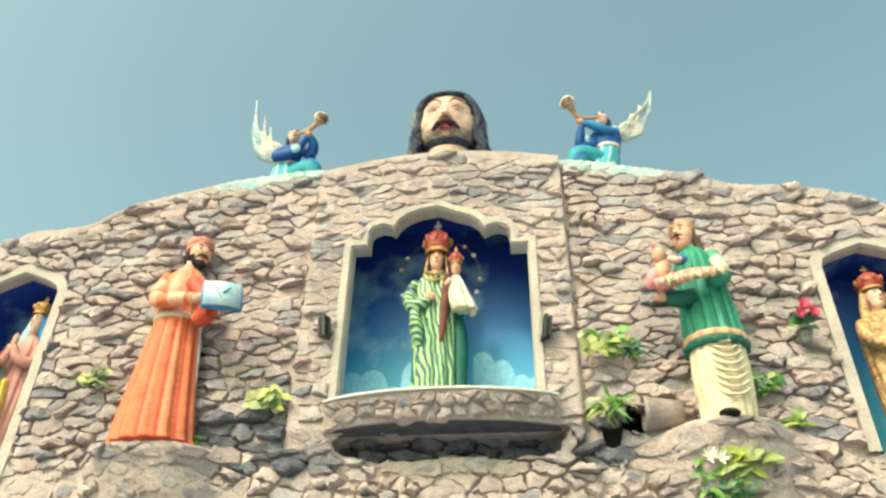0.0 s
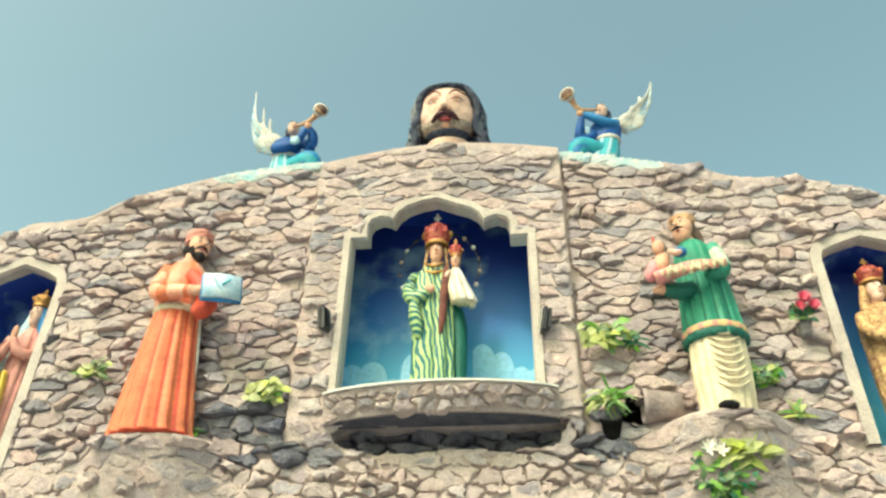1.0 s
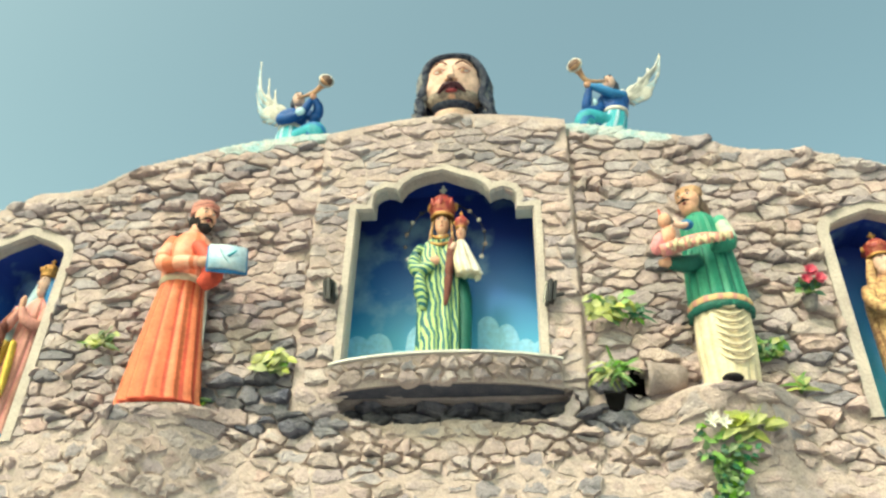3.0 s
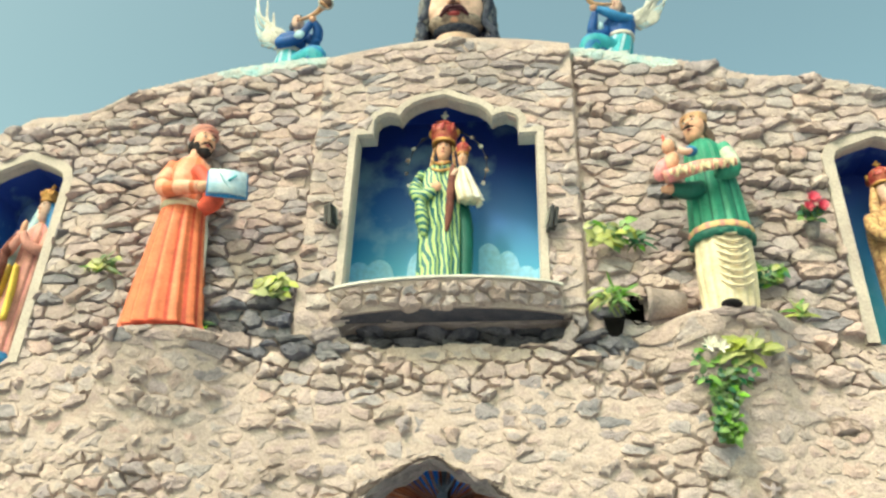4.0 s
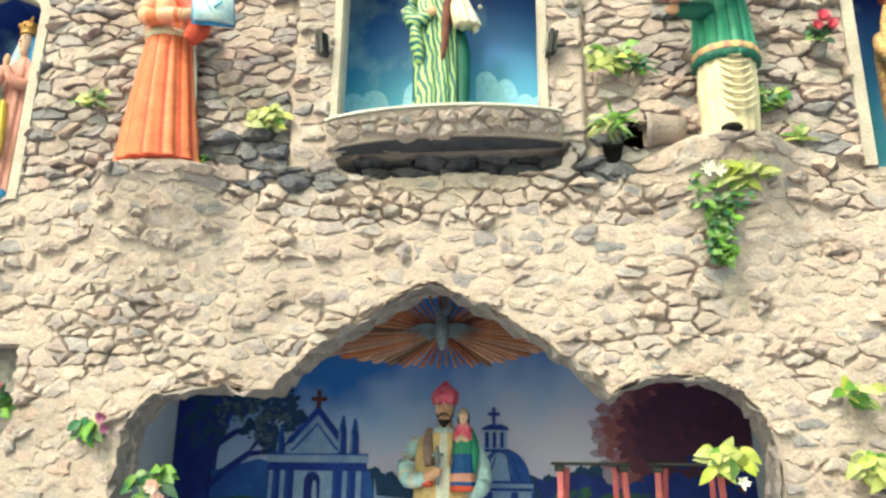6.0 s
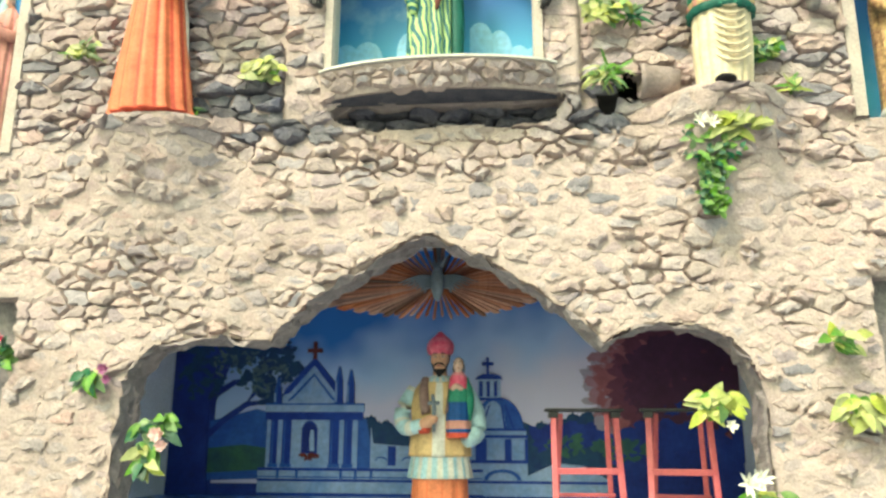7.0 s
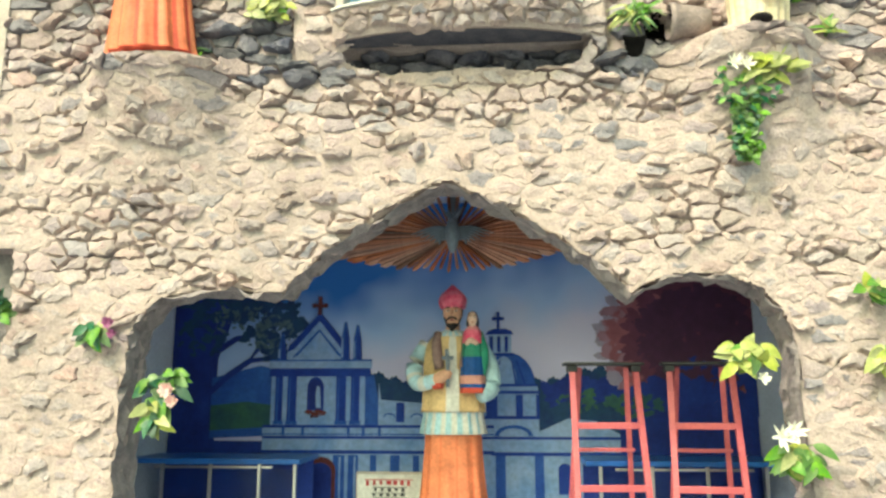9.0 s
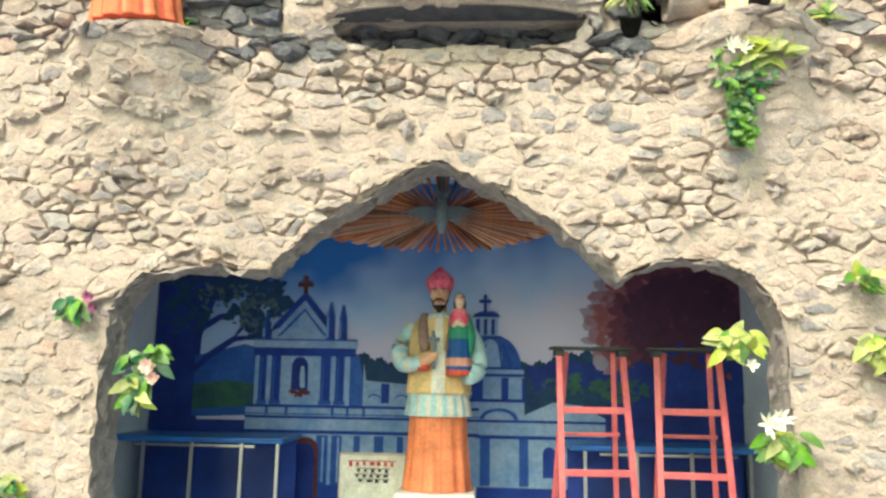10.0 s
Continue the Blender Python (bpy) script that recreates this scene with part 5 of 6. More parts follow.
painted("branch", [(-1.72, 1.95), (-1.6, 2.08), (-1.5, 2.13), (-1.5, 2.145), (-1.63, 2.1)], 4, m_dark)
dabs("foliage", ((-1.95, 2.5, 0.38, 0.2, 150), (-1.6, 2.42, 0.3, 0.14, 110), (-1.42, 2.28, 0.2, 0.12, 60), (-1.62, 2.16, 0.2, 0.07, 36), (-1.5, 2.04, 0.14, 0.05, 22), (-2.1, 2.2, 0.2, 0.2, 50)), 4.4, m_tree, 6, 0.05)
dabs("light_leaves", ((-1.75, 2.32, 0.3, 0.12, 50), (-1.48, 2.22, 0.16, 0.1, 36), (-1.55, 2.08, 0.14, 0.06, 20)), 5.4, m_leaf, 7, 0.03)
# the red tree and the dark bushes below it
for i, (grow, c) in enumerate(((1.0, (0.36, 0.32, 0.46)), (0.95, (0.34, 0.18, 0.25)), (0.87, (0.3, 0.1, 0.13)), (0.72, (0.14, 0.04, 0.08)), (0.6, (0.08, 0.026, 0.07)))):
    dabs("red_foliage", ((1.9, 2.14, 0.76 * grow, 0.66 * grow, 900),), 3 + i * 0.4, material("mural_maroon", c, tuple(w * 0.75 for w in c), 0.7, 2.5, 20, 0.05), 9 + i, 0.07)
dabs("dark_bushes", ((2.05, 1.75, 0.34, 0.3, 160), (1.75, 1.62, 0.5, 0.2, 160), (1.0, 1.72, 0.28, 0.08, 40)), 5.2, m_dark, 15, 0.09)
dabs("bush_light", ((1.05, 1.66, 0.26, 0.07, 30), (1.4, 1.62, 0.2, 0.08, 26)), 6.2, m_grass, 16, 0.05)
# church front
painted("church_wall", rect(-1.5, -0.73, 1.46, 1.86), 5, m_wall)
painted("church_side", [(-0.73, 1.46), (-0.6, 1.46), (-0.62, 1.66), (-0.66, 1.86), (-0.73, 1.86)], 5, m_mid)
painted("church_wall", rect(-1.56, 0.3, 0.6, 1.46), 5, m_wall)
painted("cornice", rect(-1.52, -0.68, 1.915, 1.985), 6, m_wall)
painted("cornice_line", rect(-1.515, -0.69, 1.85, 1.915), 6, m_line)
painted("cornice_edge", rect(-1.52, -0.68, 1.972, 1.986), 7, m_mid)
painted("gable", [(-1.38, 1.985), (-0.88, 1.985), (-0.88, 2.06), (-1.115, 2.33), (-1.34, 2.08), (-1.38, 2.04)], 5, m_wall)
painted("gable_line", [(-1.38, 2.05), (-1.36, 2.1), (-1.115, 2.37), (-0.9, 2.12), (-0.87, 2.06), (-0.92, 2.06), (-1.115, 2.3), (-1.32, 2.07)], 6, m_line)
painted("gable_inner", [(-1.33, 2.0), (-1.33, 2.012), (-1.3, 2.04), (-1.115, 2.235), (-0.95, 2.04), (-0.92, 2.012), (-0.92, 2.0), (-0.96, 2.02), (-1.115, 2.21), (-1.29, 2.02)], 6, m_mid)
painted("cross_post", rect(-1.132, -1.102, 2.35, 2.5), 6, m_door)
painted("cross_arm", rect(-1.18, -1.055, 2.41, 2.442), 6, m_door)
for x, h in ((-1.42, 2.2), (-0.9, 2.29), (-0.8, 2.265)):
    painted("pinnacle", [(x - 0.036, 1.985), (x + 0.036, 1.985), (x + 0.03, h - 0.12), (x + 0.008, h), (x - 0.008, h), (x - 0.03, h - 0.12)], 6, m_mid)
    painted("pinnacle_line", [(x - 0.006, 1.985), (x + 0.036, 1.985), (x + 0.03, h - 0.12), (x, h - 0.05)], 7, m_line)
    painted("pinnacle_light", rect(x - 0.03, x - 0.016, 2.0, h - 0.13), 7, m_wall)
for x0, x1 in ((-1.465, -1.405), (-1.365, -1.29), (-0.965, -0.885), (-0.845, -0.775)):
    painted("column_shade", rect(x0, x1, 1.49, 1.85), 6, m_line)
    painted("column_light", rect(x0 + 0.012, x0 + 0.026, 1.5, 1.84), 7, m_mid)
    painted("column_base", rect(x0 - 0.01, x1 + 0.01, 1.47, 1.5), 7, m_mid)
    painted("column_shade", rect(x0 - 0.012, x1 - 0.0, 0.86, 1.235), 6, m_mid)
    painted("column_light", rect(x0 + 0.035, x0 + 0.05, 0.88, 1.22), 7, m_wall)
    painted("plinth", rect(x0 - 0.03, x1 + 0.02, 0.72, 0.86), 6, m_line)
painted("front_panel", rect(-1.285, -0.97, 1.49, 1.85), 6, m_wall)
painted("window", rect(-1.2, -1.065, 1.58, 1.76) [:2] + half_round(-1.1325, 1.76, 0.0675, 0.085), 7, m_line)
painted("window_inside", rect(-1.185, -1.08, 1.59, 1.76)[:2] + half_round(-1.1325, 1.76, 0.0525, 0.068), 8, m_dark)
painted("pale_shape", [(-1.125, 1.6), (-1.085, 1.6), (-1.09, 1.7), (-1.1, 1.77), (-1.12, 1.77), (-1.13, 1.7)], 9, m_wall)
dabs("flower_box", ((-1.125, 1.56, 0.08, 0.022, 26),), 9, m_door, 21, 0.022)
for z, t, m in ((1.445, 0.022, m_line), (1.36, 0.02, m_line), (1.245, 0.026, m_line), (1.39, 0.01, m_mid)):
    painted("string_course", rect(-1.56, 0.3, z, z + t), 6, m)
for x in (-1.4, -1.24, -0.87, -0.75, -0.62):
    painted("pier_line", rect(x, x + 0.022, 1.385, 1.445), 7, m_mid)
painted("doorway", rect(-1.2, -0.955, 0.6, 1.12)[:2] + half_round(-1.0775, 1.12, 0.1225, 0.1), 7, m_door)
painted("doorway_inside", rect(-1.17, -0.985, 0.6, 1.1)[:2] + half_round(-1.0775, 1.1, 0.0925, 0.075), 8, m_dark)
painted("link_wall", [(-0.62, 1.46), (0.25, 1.46), (0.25, 1.6), (-0.6, 1.665), (-0.62, 1.8)], 4.6, m_wall)
for x in (-0.475, -0.22):
    painted("slit", rect(x, x + 0.065, 1.49, 1.645 - 0.07 * (x + 0.5)), 6, m_line)
for x in (-0.56, -0.34):
    painted("arc_line", half_round(x + 0.03, 1.53, 0.05, 0.03) + list(reversed(half_round(x + 0.03, 1.525, 0.042, 0.024))), 6, m_mid)
for i, x in enumerate((-0.68, -0.52, -0.34, -0.16, 0.02)):
    painted("bay_line", rect(x, x + (0.075 if i % 2 else 0.05), 0.82, 1.235), 6, m_mid)
# domed building
painted("drum", rect(0.18, 0.655, 1.38, 1.72), 5.5, m_wall)
painted("dome", half_round(0.42, 1.78, 0.21, 0.255, 18), 5.5, m_mid)
painted("dome_light", half_round(0.385, 1.79, 0.1, 0.215, 12), 6.2, m_wall)
for dx in (-0.13, 0.06, 0.13):
    painted("dome_rib", [(0.42 + dx - 0.008, 1.785), (0.42 + dx + 0.008, 1.785), (0.42 + dx * 0.5 + 0.006, 1.97), (0.42 + dx * 0.5 - 0.006, 1.97)], 7, m_line)
painted("dome_band", rect(0.17, 0.665, 1.712, 1.735), 6, m_line)
painted("dome_band", rect(0.18, 0.65, 1.735, 1.77), 6, m_wall)
painted("dome_band", rect(0.18, 0.65, 1.768, 1.785), 6.5, m_line)
painted("lantern", rect(0.262, 0.448, 2.02, 2.19), 6, m_wall)
painted("lantern_cap", [(0.24, 2.18), (0.465, 2.18), (0.45, 2.205), (0.4, 2.225), (0.31, 2.225), (0.26, 2.205)], 7, m_line)
painted("lantern_foot", rect(0.24, 0.47, 2.01, 2.032), 7, m_line)
for x in (0.285, 0.345, 0.405):
    painted("lantern_slit", rect(x - 0.012, x + 0.016, 2.04, 2.165), 7, m_line)
painted("cross_post", rect(0.332, 0.355, 2.225, 2.36), 6, m_line)
painted("cross_arm", rect(0.296, 0.392, 2.295, 2.32), 6, m_line)
for x0, x1 in ((0.24, 0.33), (0.475, 0.53), (0.635, 0.66)):
    painted("drum_shade", rect(x0, x1, 1.54, 1.705), 7, m_line)
painted("drum_line", rect(0.18, 0.66, 1.515, 1.54), 7, m_line)
painted("arch_line", half_round(0.455, 1.385, 0.15, 0.085) + list(reversed(half_round(0.455, 1.385, 0.115, 0.06))), 7, m_mid)
painted("right_wing", [(0.3, 0.6), (1.28, 0.6), (1.28, 1.4), (1.1, 1.5), (0.88, 1.52), (0.655, 1.42), (0.3, 1.42)], 4.6, m_wall)
painted("wing_line", rect(0.28, 1.28, 1.36, 1.38), 6, m_line)
painted("wing_line", rect(0.28, 1.28, 1.235, 1.262), 6, m_line)
for x0, x1 in ((0.31, 0.388), (0.614, 0.685), (1.0, 1.06)):
    painted("wing_column", rect(x0, x1, 0.88, 1.235), 6, m_mid)
for x in (0.845, 1.17):
    painted("wing_window", rect(x - 0.05, x + 0.05, 0.95, 1.15)[:2] + half_round(x, 1.13, 0.05, 0.05), 7, m_line)
painted("plinth_shade", rect(-0.7, 1.28, 0.6, 0.87), 6.5, m_line)
painted("night_garden", [(1.26, 0.32), (RX1 - 0.012, 0.32), (RX1 - 0.012, 1.62), (1.7, 1.6), (1.4, 1.5), (1.28, 1.46)], 5.6, m_dark)


# ---------------------------------------------------------------- inside the arch: sunburst, pedestal, board, cases, ladders
FAN = [(0.79, -0.1), (0.6, -0.165), (0.35, -0.235), (0, -0.262), (-0.35, -0.24), (-0.66, -0.18), (-0.87, -0.14), (-0.74, 0.0), (-0.42, 0.15), (0, 0.32), (0.42, 0.15), (0.68, 0.0)]


def fan_reach(a):
    """How far the fan's outline lies from its middle in a direction."""
    c, s, far = math.cos(a), math.sin(a), 0.3
    for (x0, z0), (x1, z1) in zip(FAN, FAN[1:] + FAN[:1]):
        den = c * (z1 - z0) - s * (x1 - x0)
        if abs(den) > 1e-6:
            t, u = (x0 * (z1 - z0) - z0 * (x1 - x0)) / den, (x0 * s - z0 * c) / den
            if t > 0 and -0.001 <= u <= 1.001:
                far = t
    return far


burst = tagged(empty("sunburst", (0.055, 0.74, 2.765)), "wooden sunburst of varnished rays round a grey winged emblem", "ornament")
for i in range(72):
    q = 2 * math.pi * (i + 0.5) / 72
    a = math.atan2(0.34 * math.sin(q) - 0.05 * abs(math.cos(q)), math.cos(q))      # rays crowd towards the sides
    long = fan_reach(a) * (1.0 if i % 2 else 0.93)
    w = long * 0.044
    v = [(0.03, -0.008, 0), (0.03, 0.008, 0), (long * 0.93, -w, -0.002), (long * 0.93, 0, 0.016), (long * 0.93, w, -0.002), (long, 0, 0), (0.03, 0, 0.014)]
    f = [(0, 2, 3, 6), (6, 3, 4, 1), (2, 5, 3), (3, 5, 4), (0, 1, 4, 5, 2)]
    m = Matrix(((1, 0, 0, 0), (0, 0, -1, 0), (0, 1, 0, 0), (0, 0, 0, 1))) @ Matrix.Rotation(a, 4, "Z")
    part_mesh("ray", mesh_of("ray", v, f, wood_ray), burst, m=Matrix.Translation((0, 0.004 * (i % 2), 0)) @ m)
def carved(name, parent, label, build):
    fg = Figure()
    build(fg)
    return part_mesh(name, mesh_of(name, fg.v, fg.f, fg.mats, fg.m, True), parent, label)


emblem = carved("emblem", burst, "grey painted winged emblem", lambda g: g.tube([(0, -0.055, -0.13), (0, -0.07, -0.1), (0, -0.07, 0.0), (0, -0.055, 0.1)], [0.012, 0.03, 0.05, 0.03], dove_grey, 14))
for k in (-1, 1):
    for i in range(7):
        carved("feather", emblem, "", lambda g: g.tube([(0.02 * k, -0.05, 0.035 - i * 0.012), ((0.13 - 0.008 * i) * k, -0.05, 0.045 - i * 0.014), ((0.28 - 0.032 * i) * k, -0.04, 0.0 - i * 0.012)], [0.02, 0.018, 0.005], dove_grey, 8, 0.4))
for i in range(5):
    carved("tail_feather", emblem, "", lambda g: g.tube([(0, -0.05, 0.08), ((i - 2) * 0.022, -0.05, 0.14), ((i - 2) * 0.036, -0.045, 0.19)], [0.018, 0.02, 0.008], dove_grey, 8, 0.4))
part_mesh("hanger", mesh_of("hanger", *prism([(-0.04, 0.0), (0.04, 0.0), (0.04, 0.538), (-0.04, 0.538)], [], 0.03, 0.055), dove_grey), burst)

ped = tagged(empty("pedestal", (0.02, 1.22, 0.3)), "white painted square pedestal under the saint statue", "pedestal")
part("shaft", box(-0.22, 0.22, -0.2, 0.2, 0.08, 0.56), white_paint, ped, bevel=0.008)
part("cap", box(-0.27, 0.27, -0.24, 0.24, 0.562, 0.628), white_paint, ped, bevel=0.01)
part("foot", box(-0.27, 0.27, -0.24, 0.24, 0.0, 0.078), white_paint, ped, bevel=0.01)

board = tagged(empty("notice_board", (-0.455, 1.4, 0.3)), "white notice board with red lettering standing on the floor", "notice board")
panel = part("panel", box(-0.235, 0.235, -0.012, 0.012, 0.3, 0.835), white_paint, board, bevel=0.004)
part("frame", box(-0.25, 0.25, 0.013, 0.03, 0.28, 0.85), plaster, board, bevel=0.004)
for k in (-1, 1):
    part("leg", bar((0.2 * k, 0.02, 0.3), (0.2 * k, 0.02, 0.0), 0.03), steel, board)
r = random.Random(8)
for row, (z, h, mat, n, x0, x1) in enumerate(((0.765, 0.03, ink_red, 7, -0.18, 0.17), (0.72, 0.022, ink_black, 5, -0.12, 0.13), (0.685, 0.018, ink_black, 5, -0.13, 0.12), (0.65, 0.018, ink_black, 4, -0.11, 0.13))):
    part("text_bar", box(x0, x1, -0.018, -0.0125, z + h * 0.9, z + h * 1.1), mat, panel)
    for i in range(n):
        x = x0 + (x1 - x0) * (i + 0.2) / n
        part("text_bar", box(x, x + (x1 - x0) / n * r.uniform(0.35, 0.7), -0.018, -0.0125, z - h * r.uniform(0, 0.4), z + h * 0.75), mat, panel)


def display_case(x0, x1, posts, label):
    c = tagged(empty("display_case", ((x0 + x1) / 2, 1.25, 0.3)), label, "display case")
    o = (x0 + x1) / 2
    part("top", box(x0 - o, x1 - o, -0.25, 0.3, 0.93, 0.965), blue_top, c, "blue laminate top", 0.006)
    part("base", box(x0 - o + 0.03, x1 - o - 0.03, -0.22, 0.28, 0.0, 0.12), black_metal, c, bevel=0.006)
    part("back_panel", box(x0 - o + 0.03, x1 - o - 0.03, 0.26, 0.28, 0.125, 0.925), m_dark, c)
    for x in posts:
        part("post", box(x - o - 0.011, x - o + 0.011, -0.23, -0.208, 0.122, 0.928), steel, c, "bright steel post", 0.002)
    for a, b in zip(posts, posts[1:]):
        pn = part("pane", box(a - o + 0.014, b - o - 0.014, -0.222, -0.217, 0.13, 0.89), glass, c, "clear glass pane")
        pn.visible_shadow = False
    part("rail", box(x0 - o + 0.2, x1 - o - 0.2, -0.225, -0.21, 0.9, 0.915), steel, c)
    return c


display_case(-2.26, -1.02, (-2.0, -1.66, -1.31, -1.06), "steel and glass display case with blue top")
display_case(0.92, 2.22, (1.02, 1.36, 1.72, 2.1), "steel and glass display case with blue top behind stepladders")


def stepladder(loc, w, turn, label):
    st = tagged(empty("stepladder", loc), label, "stepladder", "red stepladders")
    st.rotation_euler = (0, 0, radians(turn))
    h = 1.575
    for k in (-1, 1):
        part("front_leg", bar((k * (w + 0.03), -0.34, 0), (k * w, 0, h), 0.038, 0.03), red_paint, st, bevel=0.004)
        part("rear_leg", bar((k * (w + 0.03), 0.36, 0), (k * (w - 0.05), 0.04, h), 0.034, 0.028), red_paint, st, bevel=0.004)
        part("hinge", box(k * w - 0.03, k * w + 0.03, -0.03, 0.07, h - 0.03, h + 0.01), black_metal, st, bevel=0.004)
    for i in range(4):
        z = h - 0.37 - 0.375 * i
        if z > 0.03:
            q = 1 - z / h
            part("rung", bar((-(w + 0.03 * q), -0.34 * q, z), (w + 0.03 * q, -0.34 * q, z), 0.03, 0.04), red_paint, st, bevel=0.004)
            if i % 2 == 0:
                part("rear_rung", bar((-(w + 0.0 * q), 0.04 + 0.32 * q, z - 0.16), (w, 0.04 + 0.32 * q, z - 0.16), 0.024), red_paint, st, bevel=0.003)
    part("top_plate", box(-w - 0.05, w + 0.05, -0.05, 0.12, h + 0.012, h + 0.03), black_metal, st, "dark worn top plate", 0.004)
    return st


stepladder((1.035, 0.78, 0.3), 0.205, 4, "salmon red steel stepladder standing open in the grotto")
stepladder((1.64, 0.74, 0.3), 0.19, -5, "salmon red steel stepladder beside its twin")


# ---------------------------------------------------------------- on the wall: lamps, pots, plants
def flood_lamp(loc, turn):
    l = tagged(empty("wall_lamp", loc), "small black bracket floodlight fixed beside the niche", "lamp", "niche lamps")
    l.rotation_euler = (0, 0, radians(turn))
    part("bracket", bar((0, 0.06, 0), (0, -0.02, -0.02), 0.025, 0.015), black_metal, l)
    part("housing", bar((0, -0.03, 0.09), (0, -0.055, -0.09), 0.075, 0.028), black_metal, l, bevel=0.006)
    part("lens", bar((0.0, -0.058, 0.07), (0.0, -0.081, -0.07), 0.065, 0.006), glass, l)
    part("fin", bar((0, -0.0, 0.08), (0, -0.02, -0.07), 0.07, 0.02), black_metal, l)


flood_lamp((-0.7, -0.14, 4.53), 66)
flood_lamp((0.86, -0.13, 4.46), -74)


def pot(loc, r, h, mat, label, tilt=(0, 0, 0)):
    n, v, f = 22, [], []
    prof = [(0.0, 0.0), (0.62, 0.0), (0.8, 0.3), (1.0, 0.85), (1.06, 0.86), (1.06, 1.0), (0.94, 1.0), (0.86, 0.85), (0.55, 0.1), (0.0, 0.08)]
    for rr, zz in prof:
        v += [(rr * r * math.cos(2 * math.pi * j / n), rr * r * math.sin(2 * math.pi * j / n), zz * h) for j in range(n)]
    for i in range(len(prof) - 1):
        for j in range(n):
            a, b = i * n + j, i * n + (j + 1) % n
            f.append((a, b, b + n, a + n))
    ob = new("plant_pot", mesh_of("plant_pot", v, f, mat, smooth=True))
    ob.location, ob.rotation_euler = loc, [radians(t) for t in tilt]
    return tagged(ob, label, "pot")


# added pot that stands for the dark area beneath the fern
pot((1.19, 0.0, 3.68), 0.065, 0.12, near_black, "black clay pot added below a fern, standing for a dark area", (28, 0, 0))
pot((1.63, -0.05, 3.87), 0.105, 0.24, clay_pot, "weathered clay pot lying on its side among the stones", (0, -90, 0))
pot((2.46, -0.09, 4.28), 0.048, 0.1, rough_render, "small grey pot of red flowers hung on the wall", (8, 0, 0))


def leaf_mesh(name, ln, w, mat, curl=0.25, fold=0.25):
    """A pointed leaf along +x, folded on its midrib and curling down."""
    v, f, n = [], [], 6
    for i in range(n + 1):
        u = i / n
        half = w * math.sin(math.pi * min(1, u * 0.96 + 0.04)) ** 0.8 * (1 - 0.35 * u)
        z = -curl * ln * u * u
        v += [(ln * u, half, z + fold * half), (ln * u, 0, z), (ln * u, -half, z + fold * half)]
    for i in range(n):
        a = 3 * i
        f += [(a, a + 1, a + 4, a + 3), (a + 1, a + 2, a + 5, a + 4)]
    return mesh_of(name, v, f, mat, smooth=True)


LEAVES = {(k, s): leaf_mesh("leaf", ln, w, leaf_mats[k], c) for k in range(3) for s, (ln, w, c) in enumerate(((0.062, 0.026, 0.35), (0.09, 0.036, 0.4), (0.13, 0.037, 0.45), (0.12, 0.012, 0.5), (0.042, 0.018, 0.3)))}


def petal_mesh(mat, ln, w):
    return leaf_mesh("petal", ln, w, mat, -0.2, 0.3)


def aim(p, d, roll):
    """A leaf's pose: its tip along d, its face turned outwards and up."""
    x = Vector(d).normalized()
    n = Vector((0.7 * math.sin(roll), -1.0, 0.05 + 0.4 * math.cos(3 * roll)))
    z = (n - x * n.dot(x)).normalized()
    y = z.cross(x)
    return Matrix.Translation(p) @ Matrix((x, y, z)).transposed().to_4x4()


def plant(loc, label, n, size, spread, mix, seed, droop=0.0, trail=0.0, flowers=None, lean=0.0):
    """A tuft of separate leaves on short stems; trail: how far it hangs down."""
    r = random.Random(seed)
    p = tagged(empty("wall_plant", loc), label, "plant", "plants on the wall")
    fg = Figure()
    n = round(n * 1.9)
    for i in range(n):
        k = r.choice(mix)
        s = r.choice(size)
        a = r.uniform(-0.6, math.pi + 0.6)
        out = r.uniform(0.25, 1.0)
        d = Vector((math.cos(a) + lean, -0.6 * out, math.sin(a) * 0.75 - droop - 0.25 + r.uniform(-0.3, 0.3)))
        base = Vector((r.uniform(-1, 1) * spread, -0.02 - r.uniform(0, 0.6) * spread, r.uniform(-0.5, 0.8) * spread))
        if trail and i > n * 0.35:
            u = r.random() ** 0.8
            base = Vector((r.uniform(-0.6, 0.6) * spread * (1 - 0.4 * u) - 0.25 * spread * u, -0.03 - r.uniform(0, 0.05), -u * trail))
            d = Vector((r.uniform(-1, 1), -0.8, r.uniform(-1.2, 0.4)))
        part_mesh("leaf", LEAVES[(k, s)], p, m=aim(base, d, r.uniform(-0.6, 0.6)))
        if i % 3 == 0:
            fg.tube([(0, 0.05, -0.03), tuple(base * 0.6 + Vector((0, 0.0, 0.01))), tuple(base)], [0.004, 0.003, 0.002], leaf_mats[1], 5)
    part_mesh("stem", mesh_of("stem", fg.v, fg.f, fg.mats, fg.m, True), p)
    for (fx, fy, fz, mat, petals, ln, w) in flowers or ():
        me = petal_mesh(mat, ln, w)
        heart = Figure()
        heart.ball((0, 0, 0), (0.012, 0.012, 0.012), mat, seg=8)
        bloom = part_mesh("flower", mesh_of("flower", heart.v, heart.f, heart.mats, heart.m, True), p, m=Matrix.Translation((fx, fy, fz)))
        for i in range(petals):
            a = 2.4 * i
            d = Vector((math.cos(a), -0.4 - 0.5 * (i / petals), math.sin(a)))
            part_mesh("petal", me, bloom, m=aim((0, 0, 0), d, 0))
    return p


